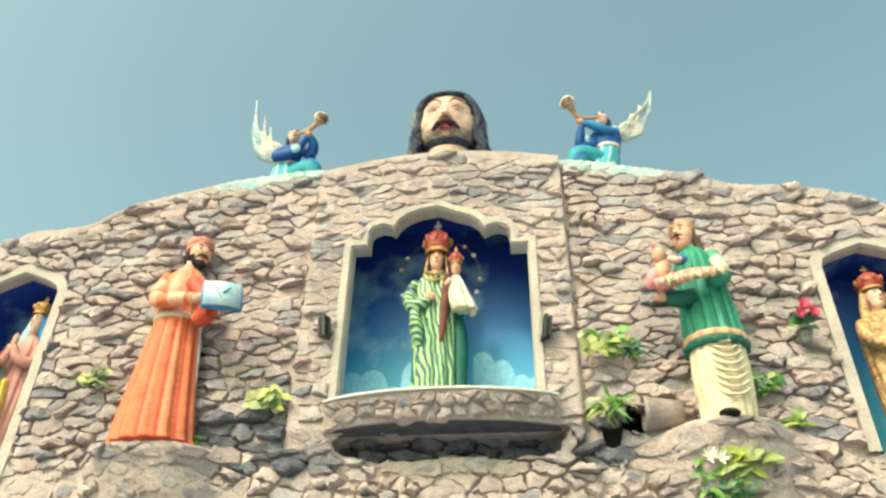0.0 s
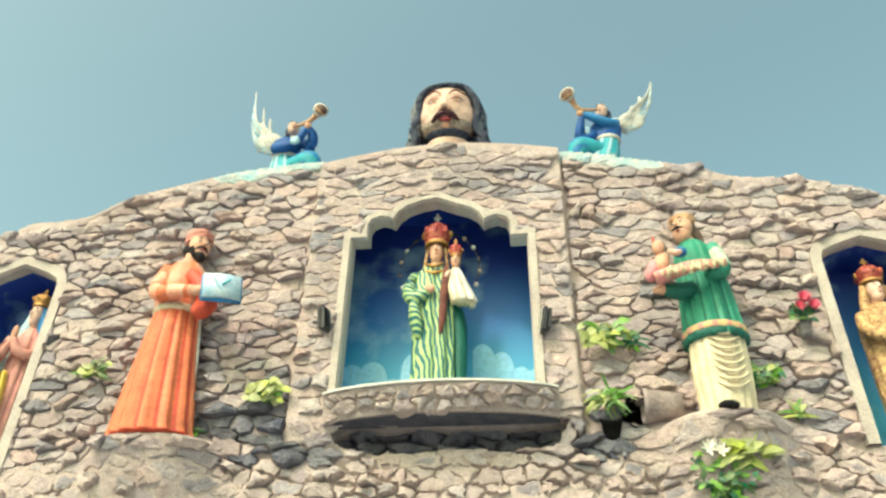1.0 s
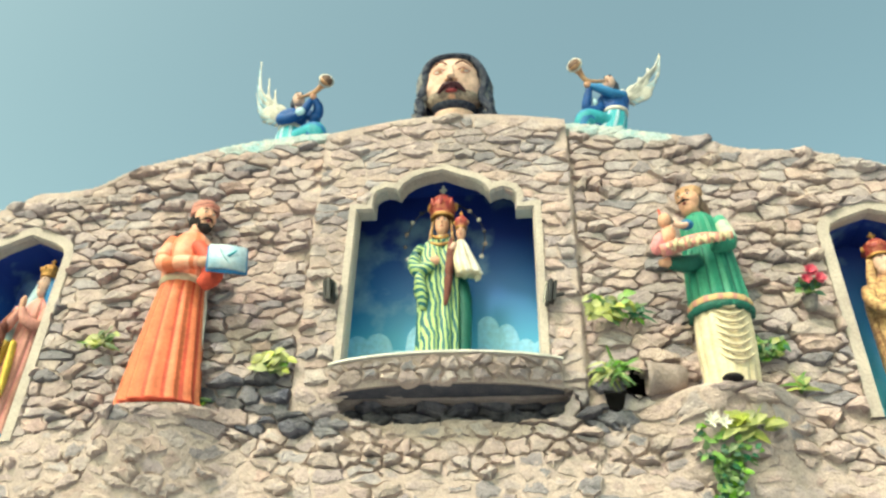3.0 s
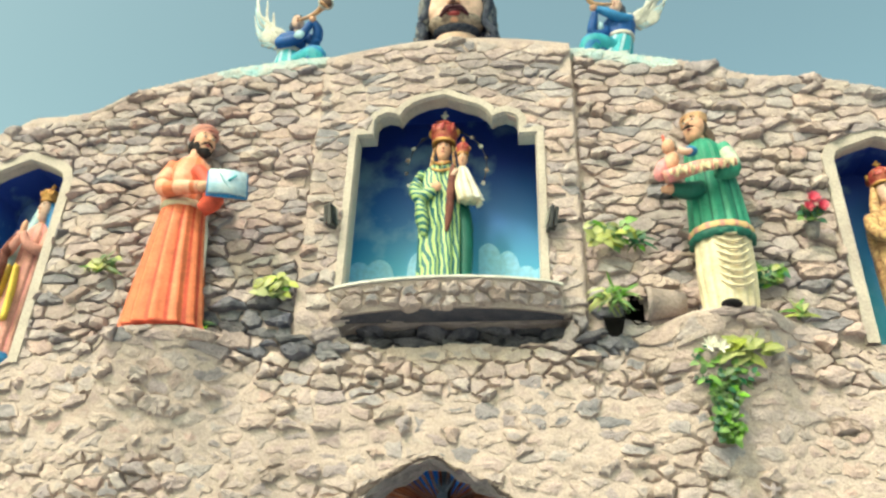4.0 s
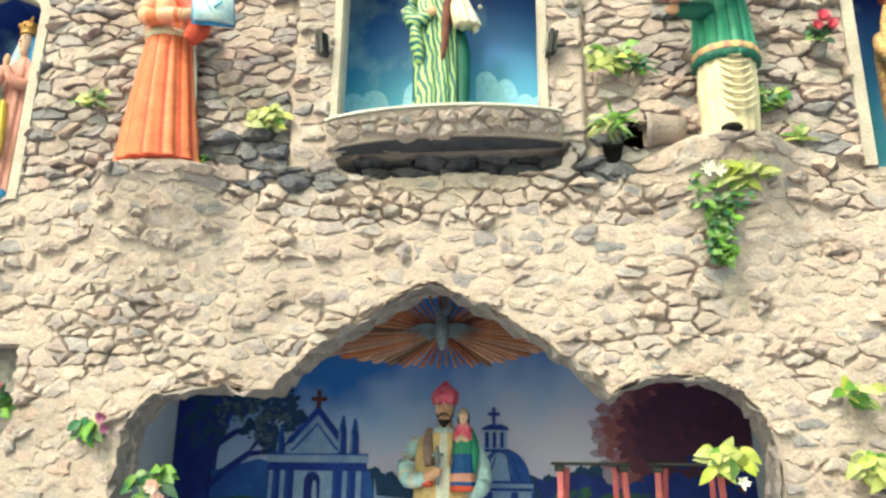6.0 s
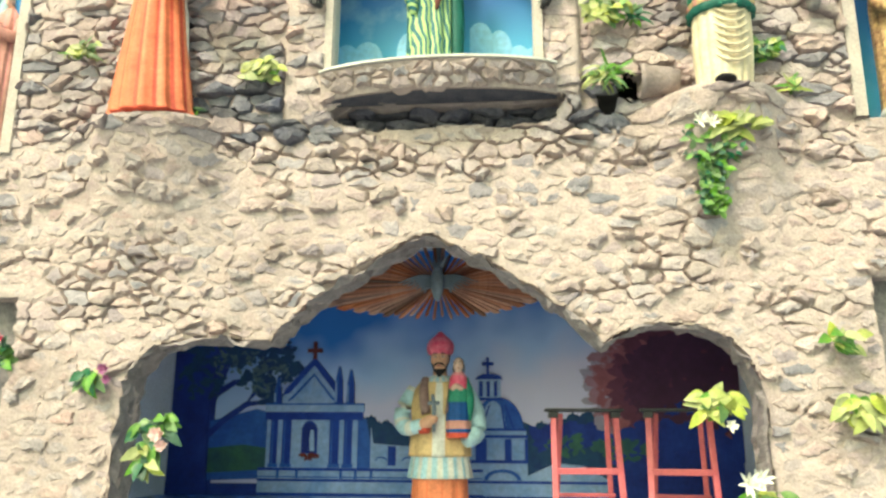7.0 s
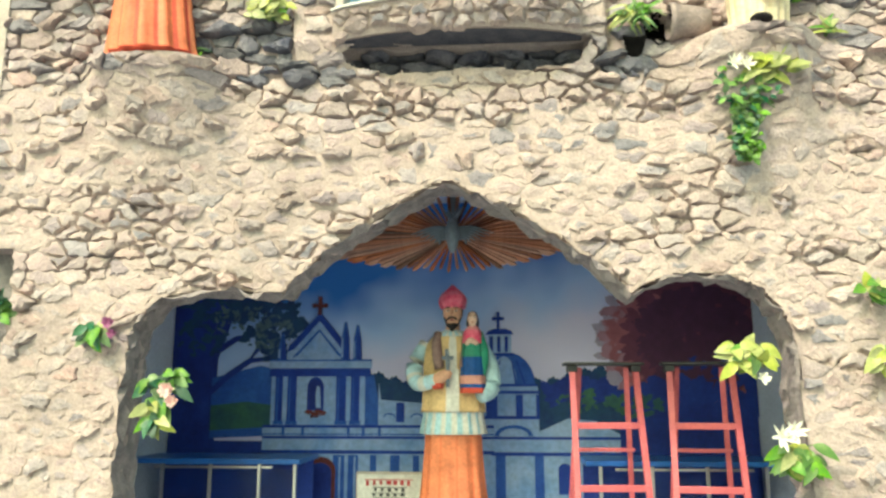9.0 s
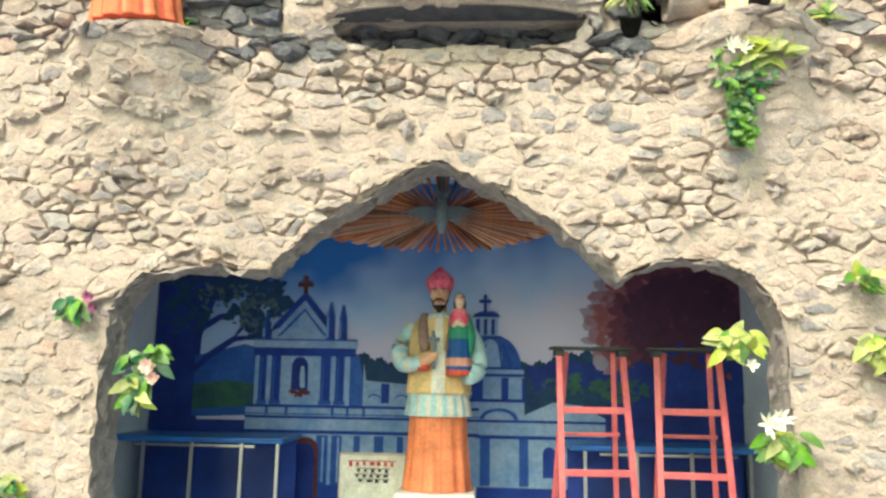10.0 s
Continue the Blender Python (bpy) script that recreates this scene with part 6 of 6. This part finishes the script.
plant((-2.28, -0.05, 4.24), "sparse pale green plant rooted between wall stones", 11, (0, 1, 3), 0.07, (0, 0, 1), 1, 0.3)
plant((-1.02, -0.06, 4.02), "bushy yellow-green plant in the wall", 40, (0, 4, 1), 0.1, (0, 0, 0, 1), 2, 0.35)
plant((-1.5, -0.05, 3.76), "dark green weeds at the foot of the orange statue", 9, (0, 3), 0.06, (2, 2, 1), 19, 0.4)
plant((1.2, -0.07, 4.34), "broad-leaved yellow-green plant in the wall", 26, (0, 1, 1), 0.11, (0, 0, 0, 1), 3, 0.3)
plant((1.36, -0.05, 4.3), "small dark sprig beside a brighter plant", 8, (0, 3), 0.04, (1, 2), 4, 0.1)
plant((1.18, -0.08, 3.9), "arching fern above an added black pot", 34, (3, 3, 0), 0.07, (0, 1, 1), 5, 0.5)
plant((2.12, -0.05, 4.02), "dark green bushy plant beside the statue's hem", 44, (0, 4, 4), 0.1, (1, 1, 2, 0), 6, 0.3)
plant((2.3, -0.03, 3.78), "tiny grassy sprig in a wall joint", 9, (3, 0), 0.03, (0, 1), 7, -0.2)
plant((2.46, -0.12, 4.4), "red flowers in a small grey pot", 12, (0, 0), 0.05, (1, 2), 8, 0.2, flowers=[(0.0, -0.08, 0.1, petal_red, 14, 0.06, 0.024), (0.05, -0.07, 0.05, petal_red, 12, 0.055, 0.024), (-0.03, -0.07, 0.05, petal_red, 10, 0.05, 0.02)])
plant((1.78, -0.1, 3.4), "trailing green vine with broad pale leaves", 190, (4, 4, 0), 0.15, (1, 1, 1, 2), 9, 0.2, 0.42, [(-0.08, -0.12, 0.12, petal_white, 9, 0.07, 0.012), (-0.02, -0.14, 0.1, petal_white, 8, 0.06, 0.012)])
plant((1.92, -0.16, 3.5), "broad pale yellow-green leaves above the vine", 16, (1, 2), 0.09, (0, 0), 10, 0.35)
plant((-1.97, -0.05, 2.07), "leafy sprig with small purple flowers", 9, (1, 2), 0.05, (0, 1, 2), 11, 0.7, flowers=[(0.1, -0.07, 0.03, petal_purple, 12, 0.05, 0.018), (0.12, -0.06, -0.03, petal_purple, 9, 0.04, 0.015)], lean=-0.3)
plant((-1.55, -0.04, 1.75), "leafy plant with pale pink flowers hanging at the arch", 26, (1, 1, 2), 0.09, (0, 1, 1, 2), 12, 0.5, 0.22, [(0.06, -0.1, -0.03, petal_pink, 14, 0.06, 0.02), (0.09, -0.09, -0.09, petal_pink, 10, 0.05, 0.018)], lean=0.2)
plant((-2.3, -0.05, 1.02), "green leafy plant low on the wall", 26, (0, 1, 1), 0.1, (0, 1, 2), 13, 0.3)
plant((1.7, -0.03, 1.9), "yellow-green broad-leaved plant at the arch edge", 24, (1, 1, 2), 0.08, (0, 0, 0, 1), 14, 0.45, flowers=[(0.06, -0.08, -0.12, petal_white, 7, 0.05, 0.012)], lean=-0.15)
plant((2.41, -0.05, 2.22), "sprawling pale green plant on the wall", 8, (1, 2), 0.08, (0, 1), 15, 0.5)
plant((2.46, -0.07, 1.88), "large drooping yellow-green leaves on the wall", 15, (2, 2, 1), 0.1, (0, 0, 1), 16, 0.7)
plant((1.92, -0.05, 1.38), "green plant with white lily flowers at the arch edge", 24, (1, 2, 1), 0.08, (0, 1, 1), 17, 0.7, flowers=[(-0.1, -0.1, 0.1, petal_white, 9, 0.1, 0.014), (-0.04, -0.11, 0.13, petal_white, 8, 0.08, 0.013)])
plant((-2.66, 0.05, 2.2), "dark green plant with crimson flowers in the recess", 22, (0, 1), 0.08, (1, 2, 2), 18, 0.3, flowers=[(0.02, -0.08, 0.1, petal_red, 12, 0.06, 0.022), (0.0, -0.08, -0.1, petal_red, 12, 0.06, 0.022)])


# ---------------------------------------------------------------- a tree behind the wall
def tree(loc, h, label):
    t = tagged(empty("tree", loc), label, "tree")
    fg, r = Figure(), random.Random(77)
    fg.tube([(0, 0, 0), (0.1, 0.05, h * 0.35), (0.0, 0, h * 0.7)], [0.22, 0.16, 0.09], bark, 10)
    tips = []
    for i in range(11):
        a = i * 2.4
        z0 = h * (0.4 + 0.03 * i)
        tip = Vector((math.cos(a) * r.uniform(0.7, 1.3), math.sin(a) * r.uniform(0.7, 1.3), z0 + r.uniform(0.5, 1.4)))
        fg.tube([(0.05, 0, z0), tuple(tip * 0.5 + Vector((0, 0, z0 * 0.5 + 0.2))), tuple(tip)], [0.06, 0.04, 0.015], bark, 7)
        tips.append(tip)
    part_mesh("trunk", mesh_of("trunk", fg.v, fg.f, fg.mats, fg.m, True), t)
    v, f = [], []
    for tip in tips:
        for _ in range(240):
            c = tip + Vector((r.gauss(0, 0.33), r.gauss(0, 0.33), r.gauss(0, 0.28)))
            e = Euler((r.uniform(0, 6), r.uniform(0, 6), r.uniform(0, 6))).to_matrix()
            k = len(v)
            v += [c + e @ Vector(q) for q in ((-0.07, 0, 0), (0, 0.03, 0.01), (0.08, 0, 0), (0, -0.03, 0.01))]
            f.append((k, k + 1, k + 2, k + 3))
    tagged(part_mesh("crown", mesh_of("crown", v, f, tree_leaf), t), kind="stuff")


tree((-6.75, 2.4, 0), 9.0, "dark green leafy tree behind the wall's end")


# ---------------------------------------------------------------- rubble stones, last
def cells(x0, x1, z0, z1, dx, dz, seed, stretch=0.55):
    """Irregular courses of stones: cells round scattered seeds, flattened in height."""
    r, seeds = random.Random(seed), []
    nz = round((z1 - z0) / dz)
    for j in range(-1, nz + 1):
        x = x0 - dx + r.uniform(0, dx)
        while x < x1 + dx:
            seeds.append((x, z0 + (j + 0.5) * (z1 - z0) / nz + r.uniform(-0.5, 0.5) * dz))
            x += dx * r.choice((0.4, 0.6, 0.8, 1.0, 1.2, 1.7))
    pts = np.array(seeds)
    pts[:, 0] *= stretch
    out = []
    for i, (sx, sz) in enumerate(pts):
        if not (x0 * stretch < sx < x1 * stretch and z0 < sz < z1):
            continue
        d = np.hypot(pts[:, 0] - sx, pts[:, 1] - sz)
        near = [k for k in np.argsort(d)[1:22]]
        R = dz * 2.2
        poly = [(sx - R, sz - R), (sx + R, sz - R), (sx + R, sz + R), (sx - R, sz + R)]
        for k in near:
            mx, mz = (pts[k] + (sx, sz)) / 2
            nx, nz_ = pts[k][0] - sx, pts[k][1] - sz
            cut, p = [], poly
            for a in range(len(p)):
                (ax, az), (bx, bz) = p[a], p[(a + 1) % len(p)]
                da, db = (ax - mx) * nx + (az - mz) * nz_, (bx - mx) * nx + (bz - mz) * nz_
                if da <= 0:
                    cut.append((ax, az))
                if da * db < 0:
                    t = da / (da - db)
                    cut.append((ax + (bx - ax) * t, az + (bz - az) * t))
            poly = cut
            if len(poly) < 3:
                break
        if len(poly) >= 3:
            out.append([(x / stretch, z) for x, z in poly])
    return out


def stone(poly, r, deep, gap, tall, cover=1, crisp=False):
    """One rough stone over a cell: a chipped outline, broken facets, and mortar lapping in over its rim (cover 0: none, 1: the rim, 2: nearly all)."""
    c = np.mean(poly, 0)
    p = []
    for i in range(len(poly)):
        a, b = np.array(poly[i]), np.array(poly[(i + 1) % len(poly)])
        ln = np.hypot(*(b - a))
        if ln < 0.014:
            continue
        k = 2 if ln < 0.05 else 3 if ln < 0.11 else 4
        side = np.array((-(b - a)[1], (b - a)[0])) / ln
        for q in range(k):
            u = 0.1 + 0.8 * q / (k - 1)
            p.append(a + (b - a) * u + side * r.uniform(-0.09, 0.13) * min(ln, 0.1))
    if len(p) < 5:
        return None
    p = np.array(p)
    q = p - c
    size = np.maximum(np.hypot(*q.T), 1e-6)
    mean = size.mean()
    if mean < 0.025:
        return None
    rim = c + q * np.clip(1 - (gap * np.array([r.uniform(0.3, 1.9) for _ in p]) / size), 0.3, 1)[:, None]
    n = len(p)
    shoulder = c + (rim - c) * np.array([r.uniform(0.86, 0.97) if crisp else r.uniform(0.74, 0.94) for _ in p])[:, None]
    core = c + np.array((r.uniform(-0.15, 0.15), r.uniform(-0.15, 0.15))) * mean + (rim - c) * np.array([r.uniform(0.36, 0.68) for _ in p])[:, None]
    facets = [(r.uniform(-0.5, 0.5), r.uniform(-0.25, 0.75), r.uniform(0.95, 1.2)) for _ in range(3)]
    off = r.uniform(0, 50)

    def high(x, z, k):
        u, w = (x - c[0]) / mean, (z - c[1]) / mean
        h = min(g + fx * u - fz * w for fx, fz, g in facets)
        return tall * k * max(0.25, h) + (0.004 + 0.2 * tall) * noise.noise((x * 24 + off, z * 24, off))

    v = [(x, 0.035 - deep(x, z, c), z) for x, z in c + q * (1 - 0.002 / size)[:, None]]
    v += [(x, -deep(x, z, c) - high(x, z, r.uniform(0.55, 0.85) if crisp else r.uniform(0.4, 0.75)), z) for x, z in rim]
    v += [(x, -deep(x, z, c) - high(x, z, r.uniform(0.8, 1.02)), z) for x, z in shoulder]
    v += [(x, -deep(x, z, c) - high(x, z, r.uniform(0.88, 1.06)), z) for x, z in core]
    mx, mz = core.mean(0)
    v.append((mx, -deep(mx, mz, c) - high(mx, mz, 1.0), mz))
    f = [(k * n + i, k * n + (i + 1) % n, (k + 1) * n + (i + 1) % n, (k + 1) * n + i) for k in (0, 1, 2) for i in range(n)]
    f += [(3 * n + i, 3 * n + (i + 1) % n, 4 * n) for i in range(n)]
    ring = ((1, 1, 1, 1), (0, 0, 1, 1), (0, 0, 0, 1))[cover]
    return v, f, c, [ring[k] for k in range(4) for _ in range(n)]


OPEN = [(ARCH, 0.012), (NICHE_L, 0.08), (NICHE_R, 0.08), (SIDE_L, 0.01), (SIDE_R, 0.01), (UNDER, 0.008), (HOLE, 0.0), (NICHE, 0.058)]
BANDS = [(-4.6, 4.6, 3.62, 6.3, 0.16, 0.088, 11), (-4.6, 4.6, 0.0, 3.62, 0.14, 0.09, 12)]
rnd = random.Random(21)
singles, rest, turq, damp = [], ([], [], []), ([], [], []), ([], [], [])
DAMP = [(-1.17, 3.8, 0.34, 0.24), (1.15, 3.7, 0.13, 0.2), (-0.8, 3.62, 0.25, 0.08), (1.3, 3.98, 0.2, 0.06)]     # where water runs out of the planted holes


def wall_deep(x, z, c):
    below = any(abs(c[0] - cx) < 0.8 and c[1] < top for cx, top, w in LEDGES)
    d = mound(x, z, below) if below else 0.0
    if BAY_X0 < c[0] < BAY_X1 and c[1] > BAY_Z:
        d += BAY_D * min(1.0, max(0.0, (z - BAY_Z) / 0.2))      # the bay grows out of the wall below it
    return d


def keep(bag, made):
    k = len(bag[0])
    bag[0].extend(made[0])
    bag[1].extend(tuple(i + k for i in q) for q in made[1])
    bag[2].extend(made[3])


for x0, x1, z0, z1, dx, dz, seed in BANDS:
    for poly in cells(x0, x1, z0, z1, dx, dz, seed, 0.46 if z0 > 3 else 0.6):
        cx, cz = np.mean(poly, 0)
        in_bay = BAY_X0 < cx < BAY_X1 and cz > BAY_Z + 0.1
        top = bay_top(cx) if in_bay else crest_z(cx)
        if cz > top - 0.04 or (BAL_X0 < cx < BAL_X1 and BAL_Z0 - 0.02 < cz < BAL_Z1 + 0.06):
            continue
        if any(inside(o, cx, cz) for o, _ in OPEN):
            continue
        moved = []
        for x, z in poly:
            if in_bay:
                x = min(max(x, BAY_X0 - 0.01), BAY_X1 + 0.01)
            elif cz > BAY_Z + 0.1:
                x = max(x, BAY_X1 + 0.02) if cx > BAY_X1 else min(x, BAY_X0 - 0.02)
            z = min(z, top + 0.004)
            for lx, lt, lw in LEDGES:
                if abs(cx - lx) < 0.42 and cz < lt:
                    z = min(z, lt - 0.015)
            for o, m in OPEN:
                if abs(x - cx) > 1:
                    continue
                p, dist = nearest(o, x, z)
                within = inside(o, x, z)
                if within or dist < m:
                    away = np.array((x, z)) - p
                    away = -away if within else away
                    x, z = p + away / max(np.hypot(*away), 1e-6) * m
            moved.append((x, z))
        crest = top - cz
        washed = (-1.75 < cx < BAY_X0 and crest < 0.11) or (BAY_X1 < cx < 1.75 and crest < 0.14)
        low = cz < 3.6
        bold = 0.5 if washed else 0.75 if in_bay else 0.8 if low else 1.0
        course = low and cx < -0.2 and abs(cz - 3.2 - 0.05 * math.sin(cx * 3)) < 0.09 or low and abs(cz - 3.42) < 0.05      # courses left proud
        tall = rnd.uniform(0.035, 0.072) if rnd.random() < (0.5 if course else 0.13 if low else 0.36) else rnd.uniform(0.009, 0.02) if low else rnd.uniform(0.012, 0.028)
        cover = rnd.choice((0, 0, 1, 1, 1, 2) if cz < 2.5 else (0, 1, 1, 1, 2, 2) if low else (0, 0, 0, 0, 0, 1))
        wet = any(((cx - a) / b) ** 2 + ((cz - e) / g) ** 2 < 1 for a, e, b, g in DAMP) and rnd.random() < 0.85
        made = stone(moved, rnd, wall_deep, rnd.uniform(0.006, 0.02) if low else rnd.uniform(0.002, 0.011), tall * bold * (1.3 if wet else 1), 0 if wet else cover, not low or rnd.random() < 0.6)
        if made is None:
            continue
        if washed:
            keep(turq, made)
        elif wet:
            keep(damp, made)
        elif -2.4 < cx < 2.6 and 2.42 < cz < 3.2 and len(singles) < 300:
            singles.append(made)
        else:
            keep(rest, made)

# stones in the hollow, their colour darkened by the balcony's shade
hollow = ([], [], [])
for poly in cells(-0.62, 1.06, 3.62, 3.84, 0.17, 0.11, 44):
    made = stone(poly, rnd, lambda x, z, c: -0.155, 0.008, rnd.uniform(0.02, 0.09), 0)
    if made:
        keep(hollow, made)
tagged(part_mesh("hollow_stones", mesh_of("hollow_stones", *hollow[:2], damp_shade_stone), wall), kind="stuff")

# mortar skin: uneven pointing that laps over the edges of the stones
step = 0.0135
gx, gz = np.arange(-3.75, 3.76, step), np.arange(0.6, 6.3, step)
tops = np.array([bay_top(x) if BAY_X0 < x < BAY_X1 else crest_z(x) for x in gx])
blocked = np.zeros((len(gx), len(gz)), bool)
for o, m in OPEN:
    q = np.array(o)
    for i in np.nonzero((gx > q[:, 0].min() - 0.1) & (gx < q[:, 0].max() + 0.1))[0]:
        for j in np.nonzero((gz > q[:, 1].min() - 0.1) & (gz < q[:, 1].max() + 0.1))[0]:
            if inside(o, gx[i], gz[j]):
                blocked[i, j] = True
sv, sf, si, at = [], [], [], {}
for i, x in enumerate(gx):
    for j, z in enumerate(gz):
        if z > tops[i] or blocked[i, j] or (BAL_X0 < x < BAL_X1 and BAL_Z0 < z < BAL_Z1 + 0.03):
            continue
        rough = noise.fractal((x * 6, z * 9, 0.3), 0.8, 2.2, 5)
        low = 1.0 if z < 3.5 else 0.2 if z > tops[i] - 0.2 else 0.7 if BAY_X0 < x < BAY_X1 else 0.32
        at[i, j] = len(sv)
        # patches where the pointing has fallen out of the joints
        worn = noise.fractal((x * 1.2, z * 2.4, 7.7), 1.0, 2.0, 3) + 0.35 * rough - (0.17 if z < 3.7 else 0.3 if BAY_X0 < x < BAY_X1 else 0.1)
        worn = min(1.0, max(0.0, (worn - 0.02) / 0.2)) if tops[i] - z > 0.06 else 0.0
        sv.append((x, -wall_deep(x, z, (x, z)) - (max(0.001, (0.005 + 0.011 * rough) * low) if z < 3.6 or BAY_X0 < x < BAY_X1 or z > tops[i] - 0.2 else 0.006 + 0.008 * rough - 0.026 * min(1.0, max(0.0, 0.5 + 1.6 * noise.noise((x * 2.3, z * 4.1, 3.1))))) * (1 - worn) + 0.032 * worn, z))
for (i, j), a in at.items():
    b, c, d = at.get((i + 1, j)), at.get((i + 1, j + 1)), at.get((i, j + 1))
    if b is not None and c is not None and d is not None:
        sf.append((a, b, c, d))
        x, z = gx[i], gz[j]
        si.append(1 if (-1.8 < x < BAY_X0 or BAY_X1 < x < 1.8) and z > tops[i] - 0.1 - 0.04 * math.sin(x * 9) - 0.03 * math.sin(x * 31) else 0)
tagged(part_mesh("pointing", mesh_of("pointing", sv, sf, [mortar, mortar_blue], si, True), wall, "uneven pale mortar pointing"), kind="stuff")

balcony_rest = ([], [], [])
for poly in cells(BAL_X0, BAL_X1, BAL_Z0, BAL_Z1 - 0.01, 0.105, 0.075, 31):
    poly = [(min(max(x, BAL_X0), BAL_X1), min(max(z, BAL_Z0 - 0.02), BAL_Z1 - 0.01)) for x, z in poly]
    made = stone(poly, rnd, lambda x, z, c: balcony_depth(x) - 0.065 * (BAL_Z1 - z) / (BAL_Z1 - BAL_Z0), rnd.uniform(0.004, 0.01), rnd.uniform(0.012, 0.05))
    if made:
        keep(balcony_rest, ([Vector(p) + boff for p in made[0]], made[1], made[2], made[3]))
tagged(part_mesh("ledge_stones", mesh_of("ledge_stones", balcony_rest[0], balcony_rest[1], [mortar, stone_rest], balcony_rest[2]), balcony), kind="stuff")
rubble = mesh_of("stones", rest[0], rest[1], [mortar, stone_rest], rest[2])
tagged(part_mesh("stones", rubble, wall), kind="stuff")
tagged(part_mesh("washed_stones", mesh_of("washed_stones", turq[0], turq[1], [mortar_blue, stone_blue], turq[2]), wall, "turquoise colour-washed stones on the crest"), kind="stuff")
tagged(part_mesh("damp_stones", mesh_of("damp_stones", damp[0], damp[1], damp_shade_stone), wall, "dark wet stones round the planted holes"), kind="stuff")
for v, f, c, index in singles:
    o = Vector((c[0], 0, c[1]))
    part_mesh("stone", mesh_of("stone", [Vector(p) - o for p in v], f, [mortar, stone_piece], index), wall, m=Matrix.Translation(o))
